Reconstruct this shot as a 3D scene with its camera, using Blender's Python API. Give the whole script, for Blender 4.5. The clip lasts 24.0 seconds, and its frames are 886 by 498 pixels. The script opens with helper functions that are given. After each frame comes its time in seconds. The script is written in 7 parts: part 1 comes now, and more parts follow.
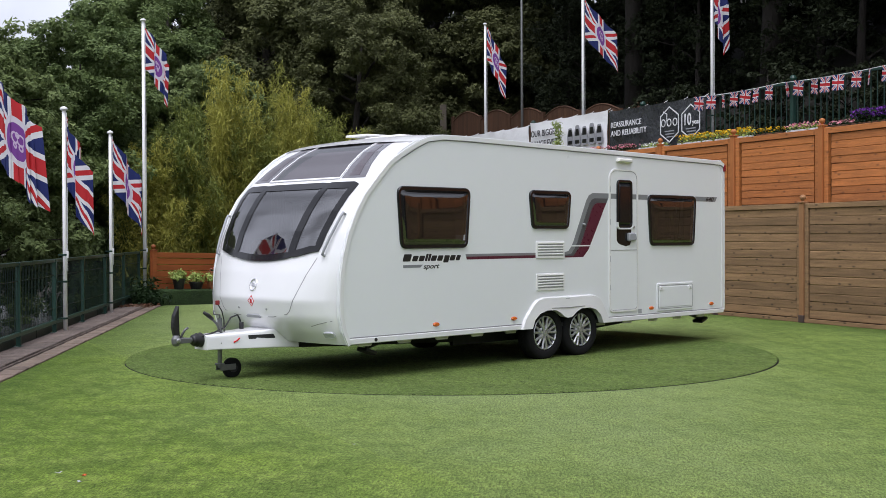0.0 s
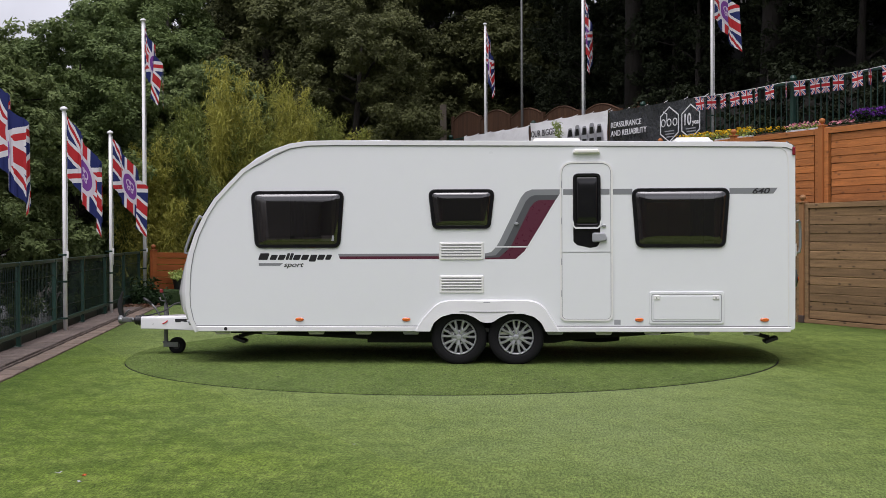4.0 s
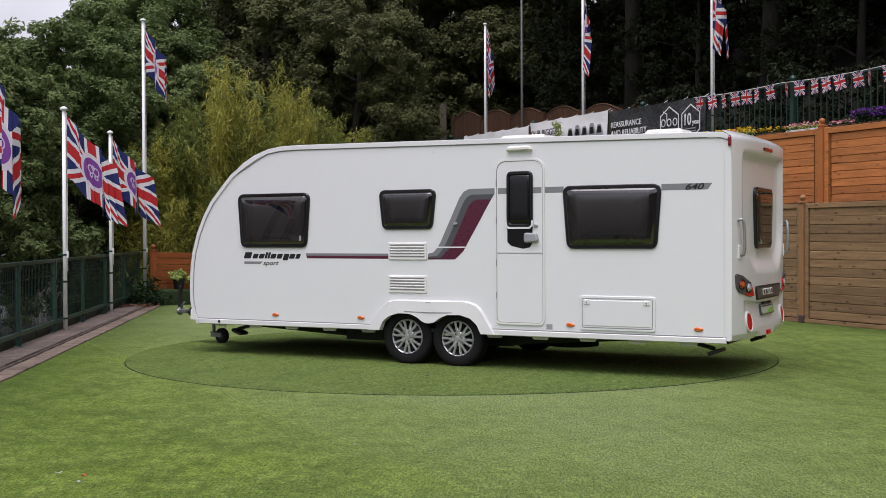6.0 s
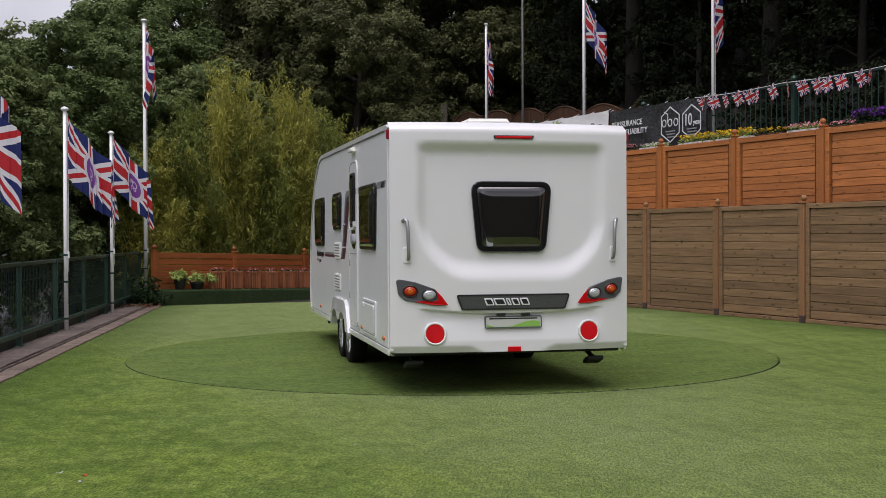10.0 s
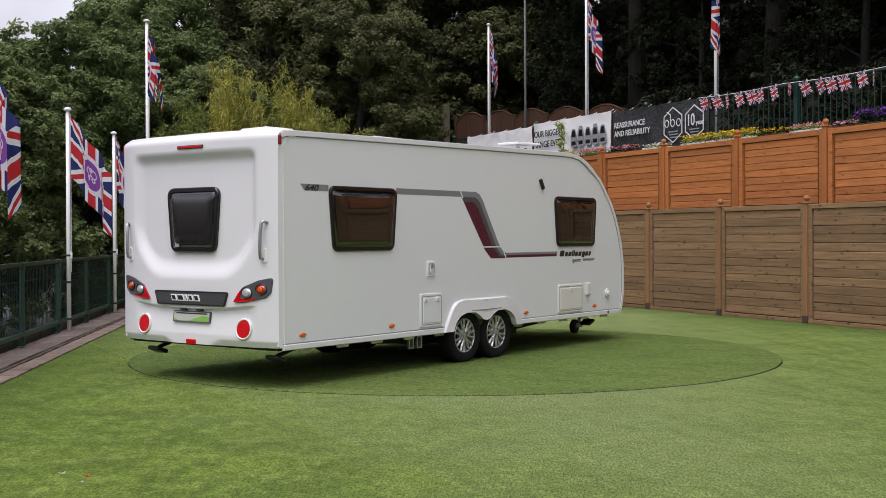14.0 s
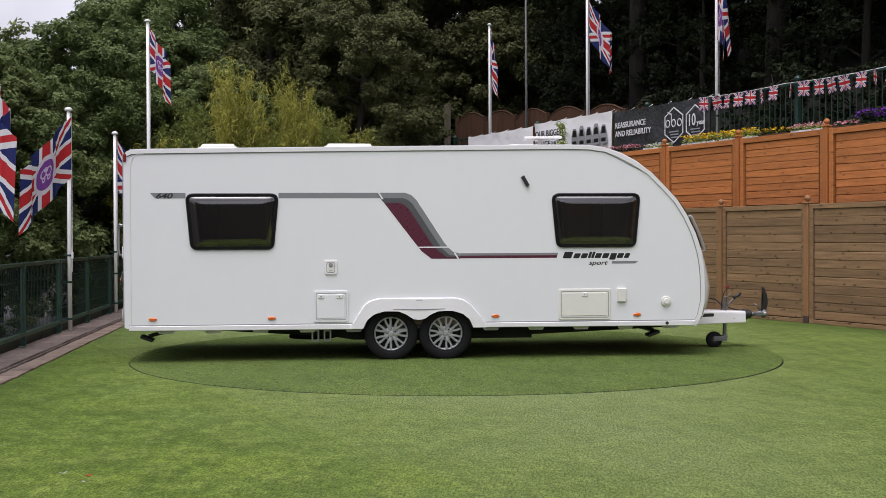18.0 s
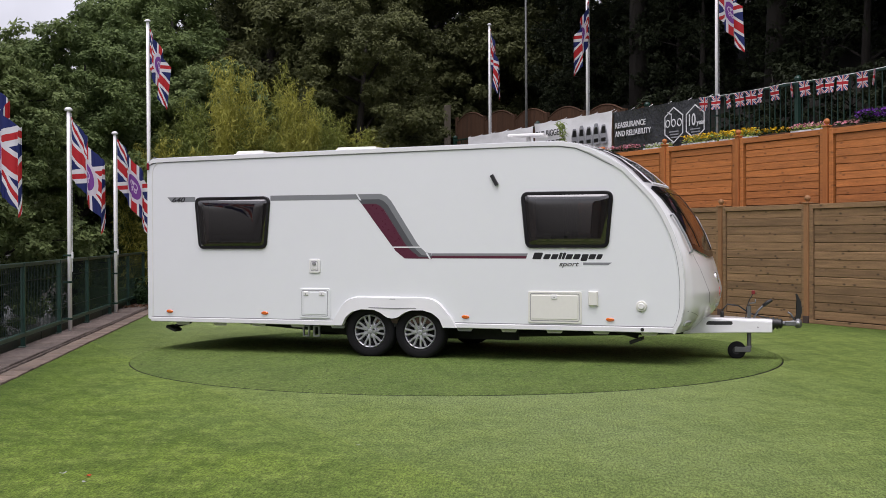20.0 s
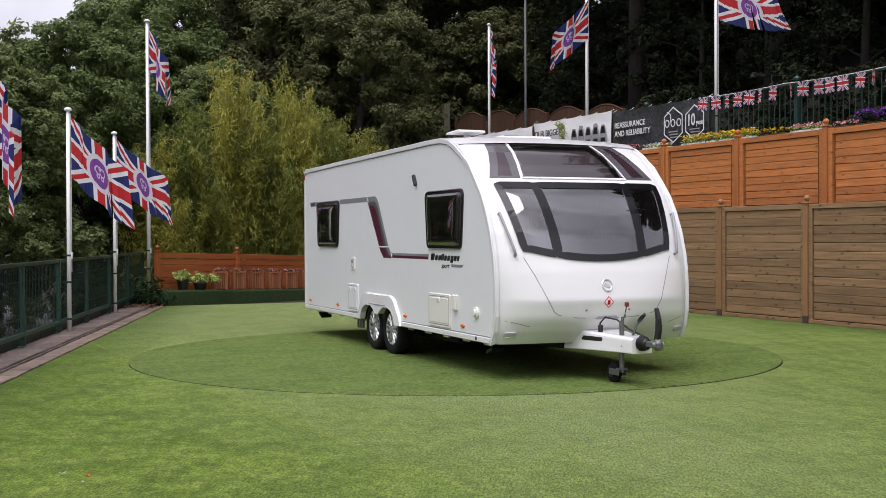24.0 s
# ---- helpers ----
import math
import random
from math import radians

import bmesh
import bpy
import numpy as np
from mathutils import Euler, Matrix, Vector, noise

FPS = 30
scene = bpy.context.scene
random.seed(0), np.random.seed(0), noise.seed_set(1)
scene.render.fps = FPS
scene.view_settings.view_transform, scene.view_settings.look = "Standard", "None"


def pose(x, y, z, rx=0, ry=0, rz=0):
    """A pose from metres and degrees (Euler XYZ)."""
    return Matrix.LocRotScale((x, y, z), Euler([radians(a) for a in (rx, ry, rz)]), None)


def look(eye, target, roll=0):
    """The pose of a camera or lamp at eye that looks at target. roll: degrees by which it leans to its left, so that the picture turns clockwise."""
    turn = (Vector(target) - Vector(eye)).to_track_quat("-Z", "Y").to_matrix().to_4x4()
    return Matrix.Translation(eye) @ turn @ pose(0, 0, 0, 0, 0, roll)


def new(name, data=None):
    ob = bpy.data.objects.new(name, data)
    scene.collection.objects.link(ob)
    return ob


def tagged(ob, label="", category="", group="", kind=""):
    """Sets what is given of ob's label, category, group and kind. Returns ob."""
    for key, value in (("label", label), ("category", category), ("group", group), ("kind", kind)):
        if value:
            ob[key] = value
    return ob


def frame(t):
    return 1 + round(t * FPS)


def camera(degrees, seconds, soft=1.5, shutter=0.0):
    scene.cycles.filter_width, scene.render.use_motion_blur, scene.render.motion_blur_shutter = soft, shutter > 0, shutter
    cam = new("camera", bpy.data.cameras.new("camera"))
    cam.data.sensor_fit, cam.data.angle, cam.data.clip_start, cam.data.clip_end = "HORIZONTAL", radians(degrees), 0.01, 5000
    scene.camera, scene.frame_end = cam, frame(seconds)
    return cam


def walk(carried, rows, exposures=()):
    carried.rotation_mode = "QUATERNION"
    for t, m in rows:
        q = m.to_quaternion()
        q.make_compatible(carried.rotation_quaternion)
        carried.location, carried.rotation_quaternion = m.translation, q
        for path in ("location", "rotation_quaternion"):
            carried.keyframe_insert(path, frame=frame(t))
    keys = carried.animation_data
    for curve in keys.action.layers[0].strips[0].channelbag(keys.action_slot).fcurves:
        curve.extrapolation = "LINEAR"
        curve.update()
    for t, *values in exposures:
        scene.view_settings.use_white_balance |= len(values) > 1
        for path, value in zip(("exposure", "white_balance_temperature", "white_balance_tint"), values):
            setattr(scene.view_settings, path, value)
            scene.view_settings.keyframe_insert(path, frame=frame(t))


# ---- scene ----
EYE = (0.0, 0.0, 1.442)


def view(yaw, pitch):
    """Camera pose from its small turns in degrees; it looks along +y."""
    a, b = radians(yaw), radians(pitch)
    way = Vector((-math.sin(a) * math.cos(b), math.cos(a) * math.cos(b), math.sin(b)))
    return look(EYE, Vector(EYE) + way * 10, -0.24)


cam = camera(41.25, 24.0, 0.75)
walk(cam, [(0.0, view(0.0, -0.649)), (7.5, view(0.0, -0.649)), (9.0, view(0.02, -0.649)), (10.0, view(0.041, -0.64)),
           (10.5, view(0.072, -0.625)), (12.5, view(0.127, -0.621)), (14.0, view(0.165, -0.621)), (15.0, view(0.19, -0.621)),
           (16.0, view(0.21, -0.621)), (18.5, view(0.208, -0.621)), (21.0, view(0.203, -0.621)), (22.5, view(0.165, -0.621)),
           (24.0, view(0.18, -0.621))],
     [(t, e, 6040 if t < 1 else 6180 if t < 3 else 6330, 16 if t < 3 else 20.5) for t, e in ((0.0, 0.68), (2.0, 0.56), (5.0, 0.42), (7.0, 0.52), (8.0, 0.36), (9.0, 0.27), (10.0, 0.24), (10.5, 0.26), (12.5, 0.42), (14.0, 0.52), (17.0, 0.5), (21.0, 0.5), (24.0, 0.62))])

# ---- light: an even overcast sky, a broad veiled sun high behind the camera
world = bpy.data.worlds.new("sky")
scene.world = world
world.use_nodes = True
wn, wl = world.node_tree.nodes, world.node_tree.links
sky = wn.new("ShaderNodeTexSky")
sky.sky_type, sky.sun_disc = "NISHITA", False
sky.sun_elevation, sky.sun_rotation = radians(70), radians(200)
sky.air_density, sky.dust_density, sky.ozone_density = 1.0, 4.0, 1.0
veil = wn.new("ShaderNodeHueSaturation")
veil.inputs["Saturation"].default_value = 0.2
wl.new(sky.outputs["Color"], veil.inputs["Color"])
cloud = wn.new("ShaderNodeTexNoise")
cloud.inputs["Scale"].default_value, cloud.inputs["Detail"].default_value = 3.2, 6
puff = wn.new("ShaderNodeMapRange")
puff.inputs["From Min"].default_value, puff.inputs["From Max"].default_value = 0.35, 0.65
puff.inputs["To Min"].default_value, puff.inputs["To Max"].default_value = 0.62, 1.4
wl.new(wn.new("ShaderNodeTexCoord").outputs["Generated"], cloud.inputs["Vector"])
wl.new(cloud.outputs["Fac"], puff.inputs["Value"])
wl.new(puff.outputs[0], veil.inputs["Value"])
wl.new(veil.outputs["Color"], wn["Background"].inputs["Color"])
wn["Background"].inputs["Strength"].default_value = 0.12
sun = new("sun", bpy.data.lights.new("sun", "SUN"))
sun.data.energy, sun.data.angle, sun.data.color = 1.5, radians(60), (1.0, 0.985, 0.965)
sun.matrix_world = look((-3, -8, 24), (0, 0, 0))

# ---- the plan: the yard, its right-hand fence line and its left-hand railing line
AXIS = Vector((0.0906, 14.495, 0.0))
DISC_R = 3.875
F0, FU, FN = Vector((5.873, 19.203, 0)), Vector((-0.4415, 0.8972, 0)), Vector((0.8972, 0.4415, 0))
FENCE_TURN = math.degrees(math.atan2(FU.y, FU.x))
K0, KU = Vector((-5.84, 24.1, 0)), Vector((0.1152, -0.9933, 0))          # kerb edge, towards the camera
KN = Vector((-0.9933, -0.1152, 0))                                       # away from the yard
L0, LU = Vector((-5.87, 24.7, 0)), Vector((0.648, 0.7617, 0))            # front of the raised ledge at the back
LN = Vector((-0.7617, 0.648, 0))

# ---- materials
def nodes_of(m):
    m.use_nodes = True
    t = m.node_tree
    return t.nodes, t.links, t.nodes["Principled BSDF"]


def math_node(n, l, op, a, b=None):
    x = n.new("ShaderNodeMath")
    x.operation = op
    for i, v in enumerate((a, b)):
        if v is None:
            continue
        if isinstance(v, (int, float)):
            x.inputs[i].default_value = v
        else:
            l.new(v, x.inputs[i])
    return x.outputs[0]


def mix_node(n, l, fac, a, b, blend="MIX"):
    x = n.new("ShaderNodeMix")
    x.data_type, x.blend_type = "RGBA", blend
    for sock, v in ((x.inputs[0], fac), (x.inputs[6], a), (x.inputs[7], b)):
        if isinstance(v, (int, float)):
            sock.default_value = v
        elif isinstance(v, tuple):
            sock.default_value = (*v[:3], 1)
        else:
            l.new(v, sock)
    return x.outputs[2]


def noise_node(n, l, vec, scale, detail=4, rough=0.6):
    x = n.new("ShaderNodeTexNoise")
    x.inputs["Scale"].default_value, x.inputs["Detail"].default_value, x.inputs["Roughness"].default_value = scale, detail, rough
    l.new(vec, x.inputs["Vector"])
    return x.outputs["Fac"]


def ramp_node(n, l, fac, lo, hi):
    x = n.new("ShaderNodeMapRange")
    x.inputs["From Min"].default_value, x.inputs["From Max"].default_value = lo, hi
    l.new(fac, x.inputs["Value"])
    return x.outputs[0]


def surf(name, col, rough=0.5, metal=0.0, dark=0.75, big=1.5, small=25.0, amount=0.6, bump=0.0, stretch=(1, 1, 1), coat=0.0, piece=0.0, island=0.0, spec=0.5, knots=0.0):
    """A surface with stains at one scale and grain at another; piece or island: how far each piece differs."""
    m = bpy.data.materials.new(name)
    n, l, p = nodes_of(m)
    tc = n.new("ShaderNodeTexCoord")
    mp = n.new("ShaderNodeMapping")
    mp.inputs["Scale"].default_value = stretch
    vec = tc.outputs["Object"]
    if piece:
        info = n.new("ShaderNodeObjectInfo")
        shift = n.new("ShaderNodeVectorMath")
        shift.operation = "ADD"
        comb = n.new("ShaderNodeCombineXYZ")
        r = math_node(n, l, "MULTIPLY", info.outputs["Random"], 37.0)
        for i in range(3):
            l.new(r, comb.inputs[i])
        l.new(vec, shift.inputs[0])
        l.new(comb.outputs[0], shift.inputs[1])
        vec = shift.outputs[0]
    l.new(vec, mp.inputs["Vector"])
    vec = mp.outputs[0]
    a = ramp_node(n, l, noise_node(n, l, vec, big), 0.3, 0.7)
    b = ramp_node(n, l, noise_node(n, l, vec, small, 6), 0.25, 0.75)
    f = math_node(n, l, "MULTIPLY", math_node(n, l, "ADD", a, b), 0.5)
    low = tuple(c * dark for c in col)
    c = mix_node(n, l, math_node(n, l, "MULTIPLY", f, amount), col, low)
    if knots:
        vo = n.new("ShaderNodeTexVoronoi")
        vo.inputs["Scale"].default_value = 1.0
        km = n.new("ShaderNodeMapping")
        km.inputs["Scale"].default_value = (4.2, 2.0, 9.0)
        l.new(shift.outputs[0] if piece else tc.outputs["Object"], km.inputs["Vector"])
        l.new(km.outputs[0], vo.inputs["Vector"])
        spot = math_node(n, l, "SUBTRACT", 1.0, ramp_node(n, l, vo.outputs["Distance"], 0.06, 0.2))
        c = mix_node(n, l, math_node(n, l, "MULTIPLY", spot, knots), c, tuple(v * 0.16 for v in col))
    if piece or island:
        if piece:
            rnd, k = info.outputs["Random"], piece
        else:
            rnd, k = n.new("ShaderNodeNewGeometry").outputs["Random Per Island"], island
        hs = n.new("ShaderNodeHueSaturation")
        l.new(c, hs.inputs["Color"])
        l.new(math_node(n, l, "ADD", math_node(n, l, "MULTIPLY", rnd, 2 * k), 1 - k), hs.inputs["Value"])
        c = hs.outputs["Color"]
    l.new(c, p.inputs["Base Color"])
    l.new(math_node(n, l, "ADD", math_node(n, l, "MULTIPLY", b, 0.12), rough - 0.06), p.inputs["Roughness"])
    p.inputs["Metallic"].default_value = metal
    p.inputs["Specular IOR Level"].default_value = spec
    p.inputs["Coat Weight"].default_value = coat
    p.inputs["Coat Roughness"].default_value = 0.08
    if bump:
        bp = n.new("ShaderNodeBump")
        bp.inputs["Strength"].default_value, bp.inputs["Distance"].default_value = 1.0, bump
        l.new(f, bp.inputs["Height"])
        l.new(bp.outputs["Normal"], p.inputs["Normal"])
    return m


def turf(name, warm, cool, worn, lean=None, laid=False):
    """Artificial turf: patches of trodden and standing pile, tufts and blades below; laid: the yard's carpet, worn paler beyond a seam."""
    m = bpy.data.materials.new(name)
    n, l, p = nodes_of(m)
    tc = n.new("ShaderNodeTexCoord").outputs["Object"]
    pile = n.new("ShaderNodeMapping")
    pile.vector_type = "TEXTURE"
    pile.inputs["Rotation"].default_value = (0, 0, radians(84))
    pile.inputs["Scale"].default_value = (3.0, 1.0, 1)
    l.new(tc, pile.inputs["Vector"])
    brush = n.new("ShaderNodeMapping")
    brush.vector_type = "TEXTURE"
    brush.inputs["Rotation"].default_value = (0, 0, radians(8))
    brush.inputs["Scale"].default_value = (0.85, 1.5, 1)
    l.new(tc, brush.inputs["Vector"])
    broad = ramp_node(n, l, noise_node(n, l, tc, 0.3, 3), 0.38, 0.62)
    trod = ramp_node(n, l, noise_node(n, l, brush.outputs[0], 1.7, 7, 0.7), 0.45, 0.6)
    stand = ramp_node(n, l, noise_node(n, l, brush.outputs[0], 3.3, 7, 0.72), 0.46, 0.62)
    mott = ramp_node(n, l, noise_node(n, l, brush.outputs[0], 9.0, 5, 0.7), 0.42, 0.6)
    scuff = ramp_node(n, l, noise_node(n, l, tc, 1.7, 7, 0.75), 0.62, 0.7)
    tuft = ramp_node(n, l, noise_node(n, l, pile.outputs[0], 62.0, 4, 0.75), 0.38, 0.62)
    fine = ramp_node(n, l, noise_node(n, l, pile.outputs[0], 150.0, 2, 0.7), 0.38, 0.62)
    pale = tuple(min(1, v * k) for v, k in zip(warm, (1.55, 1.35, 2.2)))
    deep = tuple(v * k for v, k in zip(cool, (0.36, 0.44, 0.4)))
    mul = lambda a, b: math_node(n, l, "MULTIPLY", a, b)
    c = mix_node(n, l, broad, warm, cool)
    if laid:
        sep = n.new("ShaderNodeSeparateXYZ")
        l.new(tc, sep.inputs[0])

        def across(kx, ky, k0):
            return math_node(n, l, "ADD", math_node(n, l, "ADD", mul(sep.outputs[0], kx), mul(sep.outputs[1], ky)), k0)
        past = across(0.883, 0.469, -3.24)
        ragged = mul(math_node(n, l, "SUBTRACT", noise_node(n, l, tc, 0.6, 5), 0.5), 3.0)
        wavy = math_node(n, l, "ADD", past, ragged)
        side = math_node(n, l, "ADD", mul(ramp_node(n, l, past, 0.0, 0.03), 0.18), mul(ramp_node(n, l, wavy, -1.2, 1.8), 0.82))
        side = mul(side, math_node(n, l, "SUBTRACT", 1.0, mul(ramp_node(n, l, math_node(n, l, "ADD", across(1.0, -0.15, 0.0), mul(ragged, 0.4)), 0.2, 2.4), 0.6)))
        strong = math_node(n, l, "SUBTRACT", 1.0, mul(side, 0.6))
        # deeper green in a ragged strip along the fence and the kerb
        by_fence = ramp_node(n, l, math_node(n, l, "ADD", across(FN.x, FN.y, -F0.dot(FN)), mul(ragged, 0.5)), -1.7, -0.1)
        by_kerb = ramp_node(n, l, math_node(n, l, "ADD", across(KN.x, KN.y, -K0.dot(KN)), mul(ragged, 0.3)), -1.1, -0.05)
        edge_strip = math_node(n, l, "MAXIMUM", by_fence, by_kerb)
        c = mix_node(n, l, mul(side, 0.85), c, worn)
        c = mix_node(n, l, mul(mul(trod, strong), 0.48), c, deep)
        c = mix_node(n, l, mul(mul(stand, strong), 0.42), c, pale)
        c = mix_node(n, l, mul(mul(mott, strong), 0.5), c, deep)
        c = mix_node(n, l, mul(edge_strip, 0.55), c, deep)
        c = mix_node(n, l, mul(scuff, 0.4), c, deep)
        seam = math_node(n, l, "SUBTRACT", 1.0, ramp_node(n, l, math_node(n, l, "ABSOLUTE", past), 0.012, 0.035))
        c = mix_node(n, l, mul(seam, 0.14), c, pale)
    else:
        c = mix_node(n, l, mul(trod, 0.3), c, deep)
        c = mix_node(n, l, mul(mott, 0.28), c, pale)
        c = mix_node(n, l, mul(scuff, 0.4), c, deep)
        nick = ramp_node(n, l, noise_node(n, l, brush.outputs[0], 9.0, 2, 0.5), 0.68, 0.72)
        c = mix_node(n, l, mul(nick, 0.7), c, tuple(v * 0.5 for v in deep))
    grain = math_node(n, l, "ADD", mul(tuft, -0.8), mul(fine, 0.6))
    blades = n.new("ShaderNodeHueSaturation")
    l.new(math_node(n, l, "ADD", grain, 1.1), blades.inputs["Value"])
    l.new(c, blades.inputs["Color"])
    l.new(blades.outputs["Color"], p.inputs["Base Color"])
    p.inputs["Roughness"].default_value = 0.85
    p.inputs["Specular IOR Level"].default_value = 0.2
    bp = n.new("ShaderNodeBump")
    bp.inputs["Distance"].default_value = 0.018 if laid else 0.013
    l.new(math_node(n, l, "ADD", fine, mul(tuft, 1.5)), bp.inputs["Height"])
    if lean is not None:
        # the pile is brushed one way: its blades lean, and turn with the disc
        vt = n.new("ShaderNodeVectorTransform")
        vt.vector_type, vt.convert_from, vt.convert_to = "VECTOR", "OBJECT", "WORLD"
        vt.inputs[0].default_value = (math.cos(radians(lean)) * 1.5, math.sin(radians(lean)) * 1.5, 1.0)
        nz = n.new("ShaderNodeVectorMath")
        nz.operation = "NORMALIZE"
        l.new(vt.outputs[0], nz.inputs[0])
        l.new(nz.outputs[0], bp.inputs["Normal"])
    l.new(bp.outputs["Normal"], p.inputs["Normal"])
    return m


def leafy(name, col, other, rough=0.6, through_light=0.25, plant=0.0):
    """Leaves: each island its own shade of green, some light passing through; plant: how far whole plants differ."""
    m = bpy.data.materials.new(name)
    n, l, p = nodes_of(m)
    r = n.new("ShaderNodeNewGeometry").outputs["Random Per Island"]
    tc = n.new("ShaderNodeTexCoord").outputs["Object"]
    patch = ramp_node(n, l, noise_node(n, l, tc, 0.7, 3), 0.35, 0.65)
    f = math_node(n, l, "MULTIPLY", math_node(n, l, "ADD", r, patch), 0.5)
    if plant:
        own = n.new("ShaderNodeObjectInfo").outputs["Random"]
        f = math_node(n, l, "ADD", math_node(n, l, "MULTIPLY", f, 1 - plant), math_node(n, l, "MULTIPLY", own, plant))
    c = mix_node(n, l, f, col, other)
    l.new(c, p.inputs["Base Color"])
    p.inputs["Roughness"].default_value = rough
    p.inputs["Specular IOR Level"].default_value = 0.15
    tr = n.new("ShaderNodeBsdfTranslucent")
    l.new(c, tr.inputs["Color"])
    mx = n.new("ShaderNodeMixShader")
    mx.inputs[0].default_value = through_light
    l.new(p.outputs[0], mx.inputs[1])
    l.new(tr.outputs[0], mx.inputs[2])
    l.new(mx.outputs[0], n["Material Output"].inputs["Surface"])
    return m


def tinted(name, col, clear, rough=0.03, ior=1.75):
    """Tinted acrylic: partly see-through, with a clean gloss."""
    m = bpy.data.materials.new(name)
    n, l, p = nodes_of(m)
    p.inputs["Base Color"].default_value = (0.01, 0.009, 0.009, 1)
    p.inputs["Roughness"].default_value = rough
    p.inputs["Specular IOR Level"].default_value = 0.5
    see = n.new("ShaderNodeBsdfTransparent")
    see.inputs["Color"].default_value = (*col, 1)
    mx = n.new("ShaderNodeMixShader")
    gloss = n.new("ShaderNodeBsdfGlossy")
    gloss.inputs["Roughness"].default_value = rough
    fr = n.new("ShaderNodeFresnel")
    fr.inputs["IOR"].default_value = ior
    body = n.new("ShaderNodeMixShader")
    body.inputs[0].default_value = clear
    l.new(p.outputs[0], body.inputs[1])
    l.new(see.outputs[0], body.inputs[2])
    l.new(fr.outputs[0], mx.inputs[0])
    l.new(body.outputs[0], mx.inputs[1])
    l.new(gloss.outputs[0], mx.inputs[2])
    l.new(mx.outputs[0], n["Material Output"].inputs["Surface"])
    return m


def union_flag(name, emblem):
    """A red, white and blue flag cloth drawn over its own uv square, 5 by 3; emblem: a purple roundel in its middle."""
    m = bpy.data.materials.new(name)
    n, l, p = nodes_of(m)
    uv = n.new("ShaderNodeUVMap")
    uv.uv_map = "cloth"
    sep = n.new("ShaderNodeSeparateXYZ")
    l.new(uv.outputs[0], sep.inputs[0])
    ax = math_node(n, l, "ABSOLUTE", math_node(n, l, "MULTIPLY", math_node(n, l, "SUBTRACT", sep.outputs[0], 0.5), 1.667))
    ay = math_node(n, l, "ABSOLUTE", math_node(n, l, "SUBTRACT", sep.outputs[1], 0.5))
    d = math_node(n, l, "ABSOLUTE", math_node(n, l, "SUBTRACT", math_node(n, l, "MULTIPLY", ax, 0.5145), math_node(n, l, "MULTIPLY", ay, 0.8575)))
    near = math_node(n, l, "MINIMUM", ax, ay)
    c = mix_node(n, l, math_node(n, l, "LESS_THAN", d, 0.1), (0.012, 0.022, 0.13), (0.72, 0.72, 0.74))
    c = mix_node(n, l, math_node(n, l, "LESS_THAN", d, 0.036), c, (0.5, 0.02, 0.025))
    c = mix_node(n, l, math_node(n, l, "LESS_THAN", near, 0.167), c, (0.72, 0.72, 0.74))
    c = mix_node(n, l, math_node(n, l, "LESS_THAN", near, 0.1), c, (0.5, 0.02, 0.025))
    if emblem:
        rr = math_node(n, l, "SQRT", math_node(n, l, "ADD", math_node(n, l, "MULTIPLY", ax, ax), math_node(n, l, "MULTIPLY", ay, ay)))
        c = mix_node(n, l, math_node(n, l, "LESS_THAN", rr, 0.3), c, (0.66, 0.62, 0.68))
        c = mix_node(n, l, math_node(n, l, "LESS_THAN", rr, 0.225), c, (0.2, 0.055, 0.3))
        up = math_node(n, l, "SUBTRACT", sep.outputs[1], 0.5)
        for cx, cy, r0 in ((0.055, 0.035, 0.062), (0.055, -0.06, 0.03), (0.0, 0.08, 0.028)):
            dx, dy = math_node(n, l, "SUBTRACT", ax, cx), math_node(n, l, "SUBTRACT", up, cy)
            far = math_node(n, l, "SQRT", math_node(n, l, "ADD", math_node(n, l, "MULTIPLY", dx, dx), math_node(n, l, "MULTIPLY", dy, dy)))
            wob = math_node(n, l, "ABSOLUTE", math_node(n, l, "SUBTRACT", far, r0))
            c = mix_node(n, l, math_node(n, l, "LESS_THAN", wob, 0.012), c, (0.6, 0.48, 0.64))
    l.new(c, p.inputs["Base Color"])
    p.inputs["Roughness"].default_value = 0.8
    tr = n.new("ShaderNodeBsdfTranslucent")
    l.new(c, tr.inputs["Color"])
    mx = n.new("ShaderNodeMixShader")
    mx.inputs[0].default_value = 0.3
    l.new(p.outputs[0], mx.inputs[1])
    l.new(tr.outputs[0], mx.inputs[2])
    l.new(mx.outputs[0], n["Material Output"].inputs["Surface"])
    return m


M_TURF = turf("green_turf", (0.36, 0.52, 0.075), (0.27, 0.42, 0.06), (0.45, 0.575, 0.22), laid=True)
M_TURF_DISC = turf("worn_turf", (0.245, 0.355, 0.08), (0.205, 0.32, 0.068), (0.18, 0.27, 0.06), 65)
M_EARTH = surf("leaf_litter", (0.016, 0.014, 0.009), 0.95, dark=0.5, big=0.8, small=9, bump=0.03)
M_STONE = surf("paving_stone", (0.18, 0.14, 0.118), 0.9, dark=0.15, big=3.5, small=22, amount=1.0, bump=0.008, piece=0.16)
M_BRICK = surf("edging_brick", (0.24, 0.178, 0.138), 0.9, dark=0.2, big=4, small=26, amount=1.0, bump=0.006, piece=0.2)
M_GELCOAT = surf("white_gelcoat", (0.71, 0.715, 0.72), 0.22, dark=0.95, big=0.8, small=5, amount=0.5, coat=0.4)
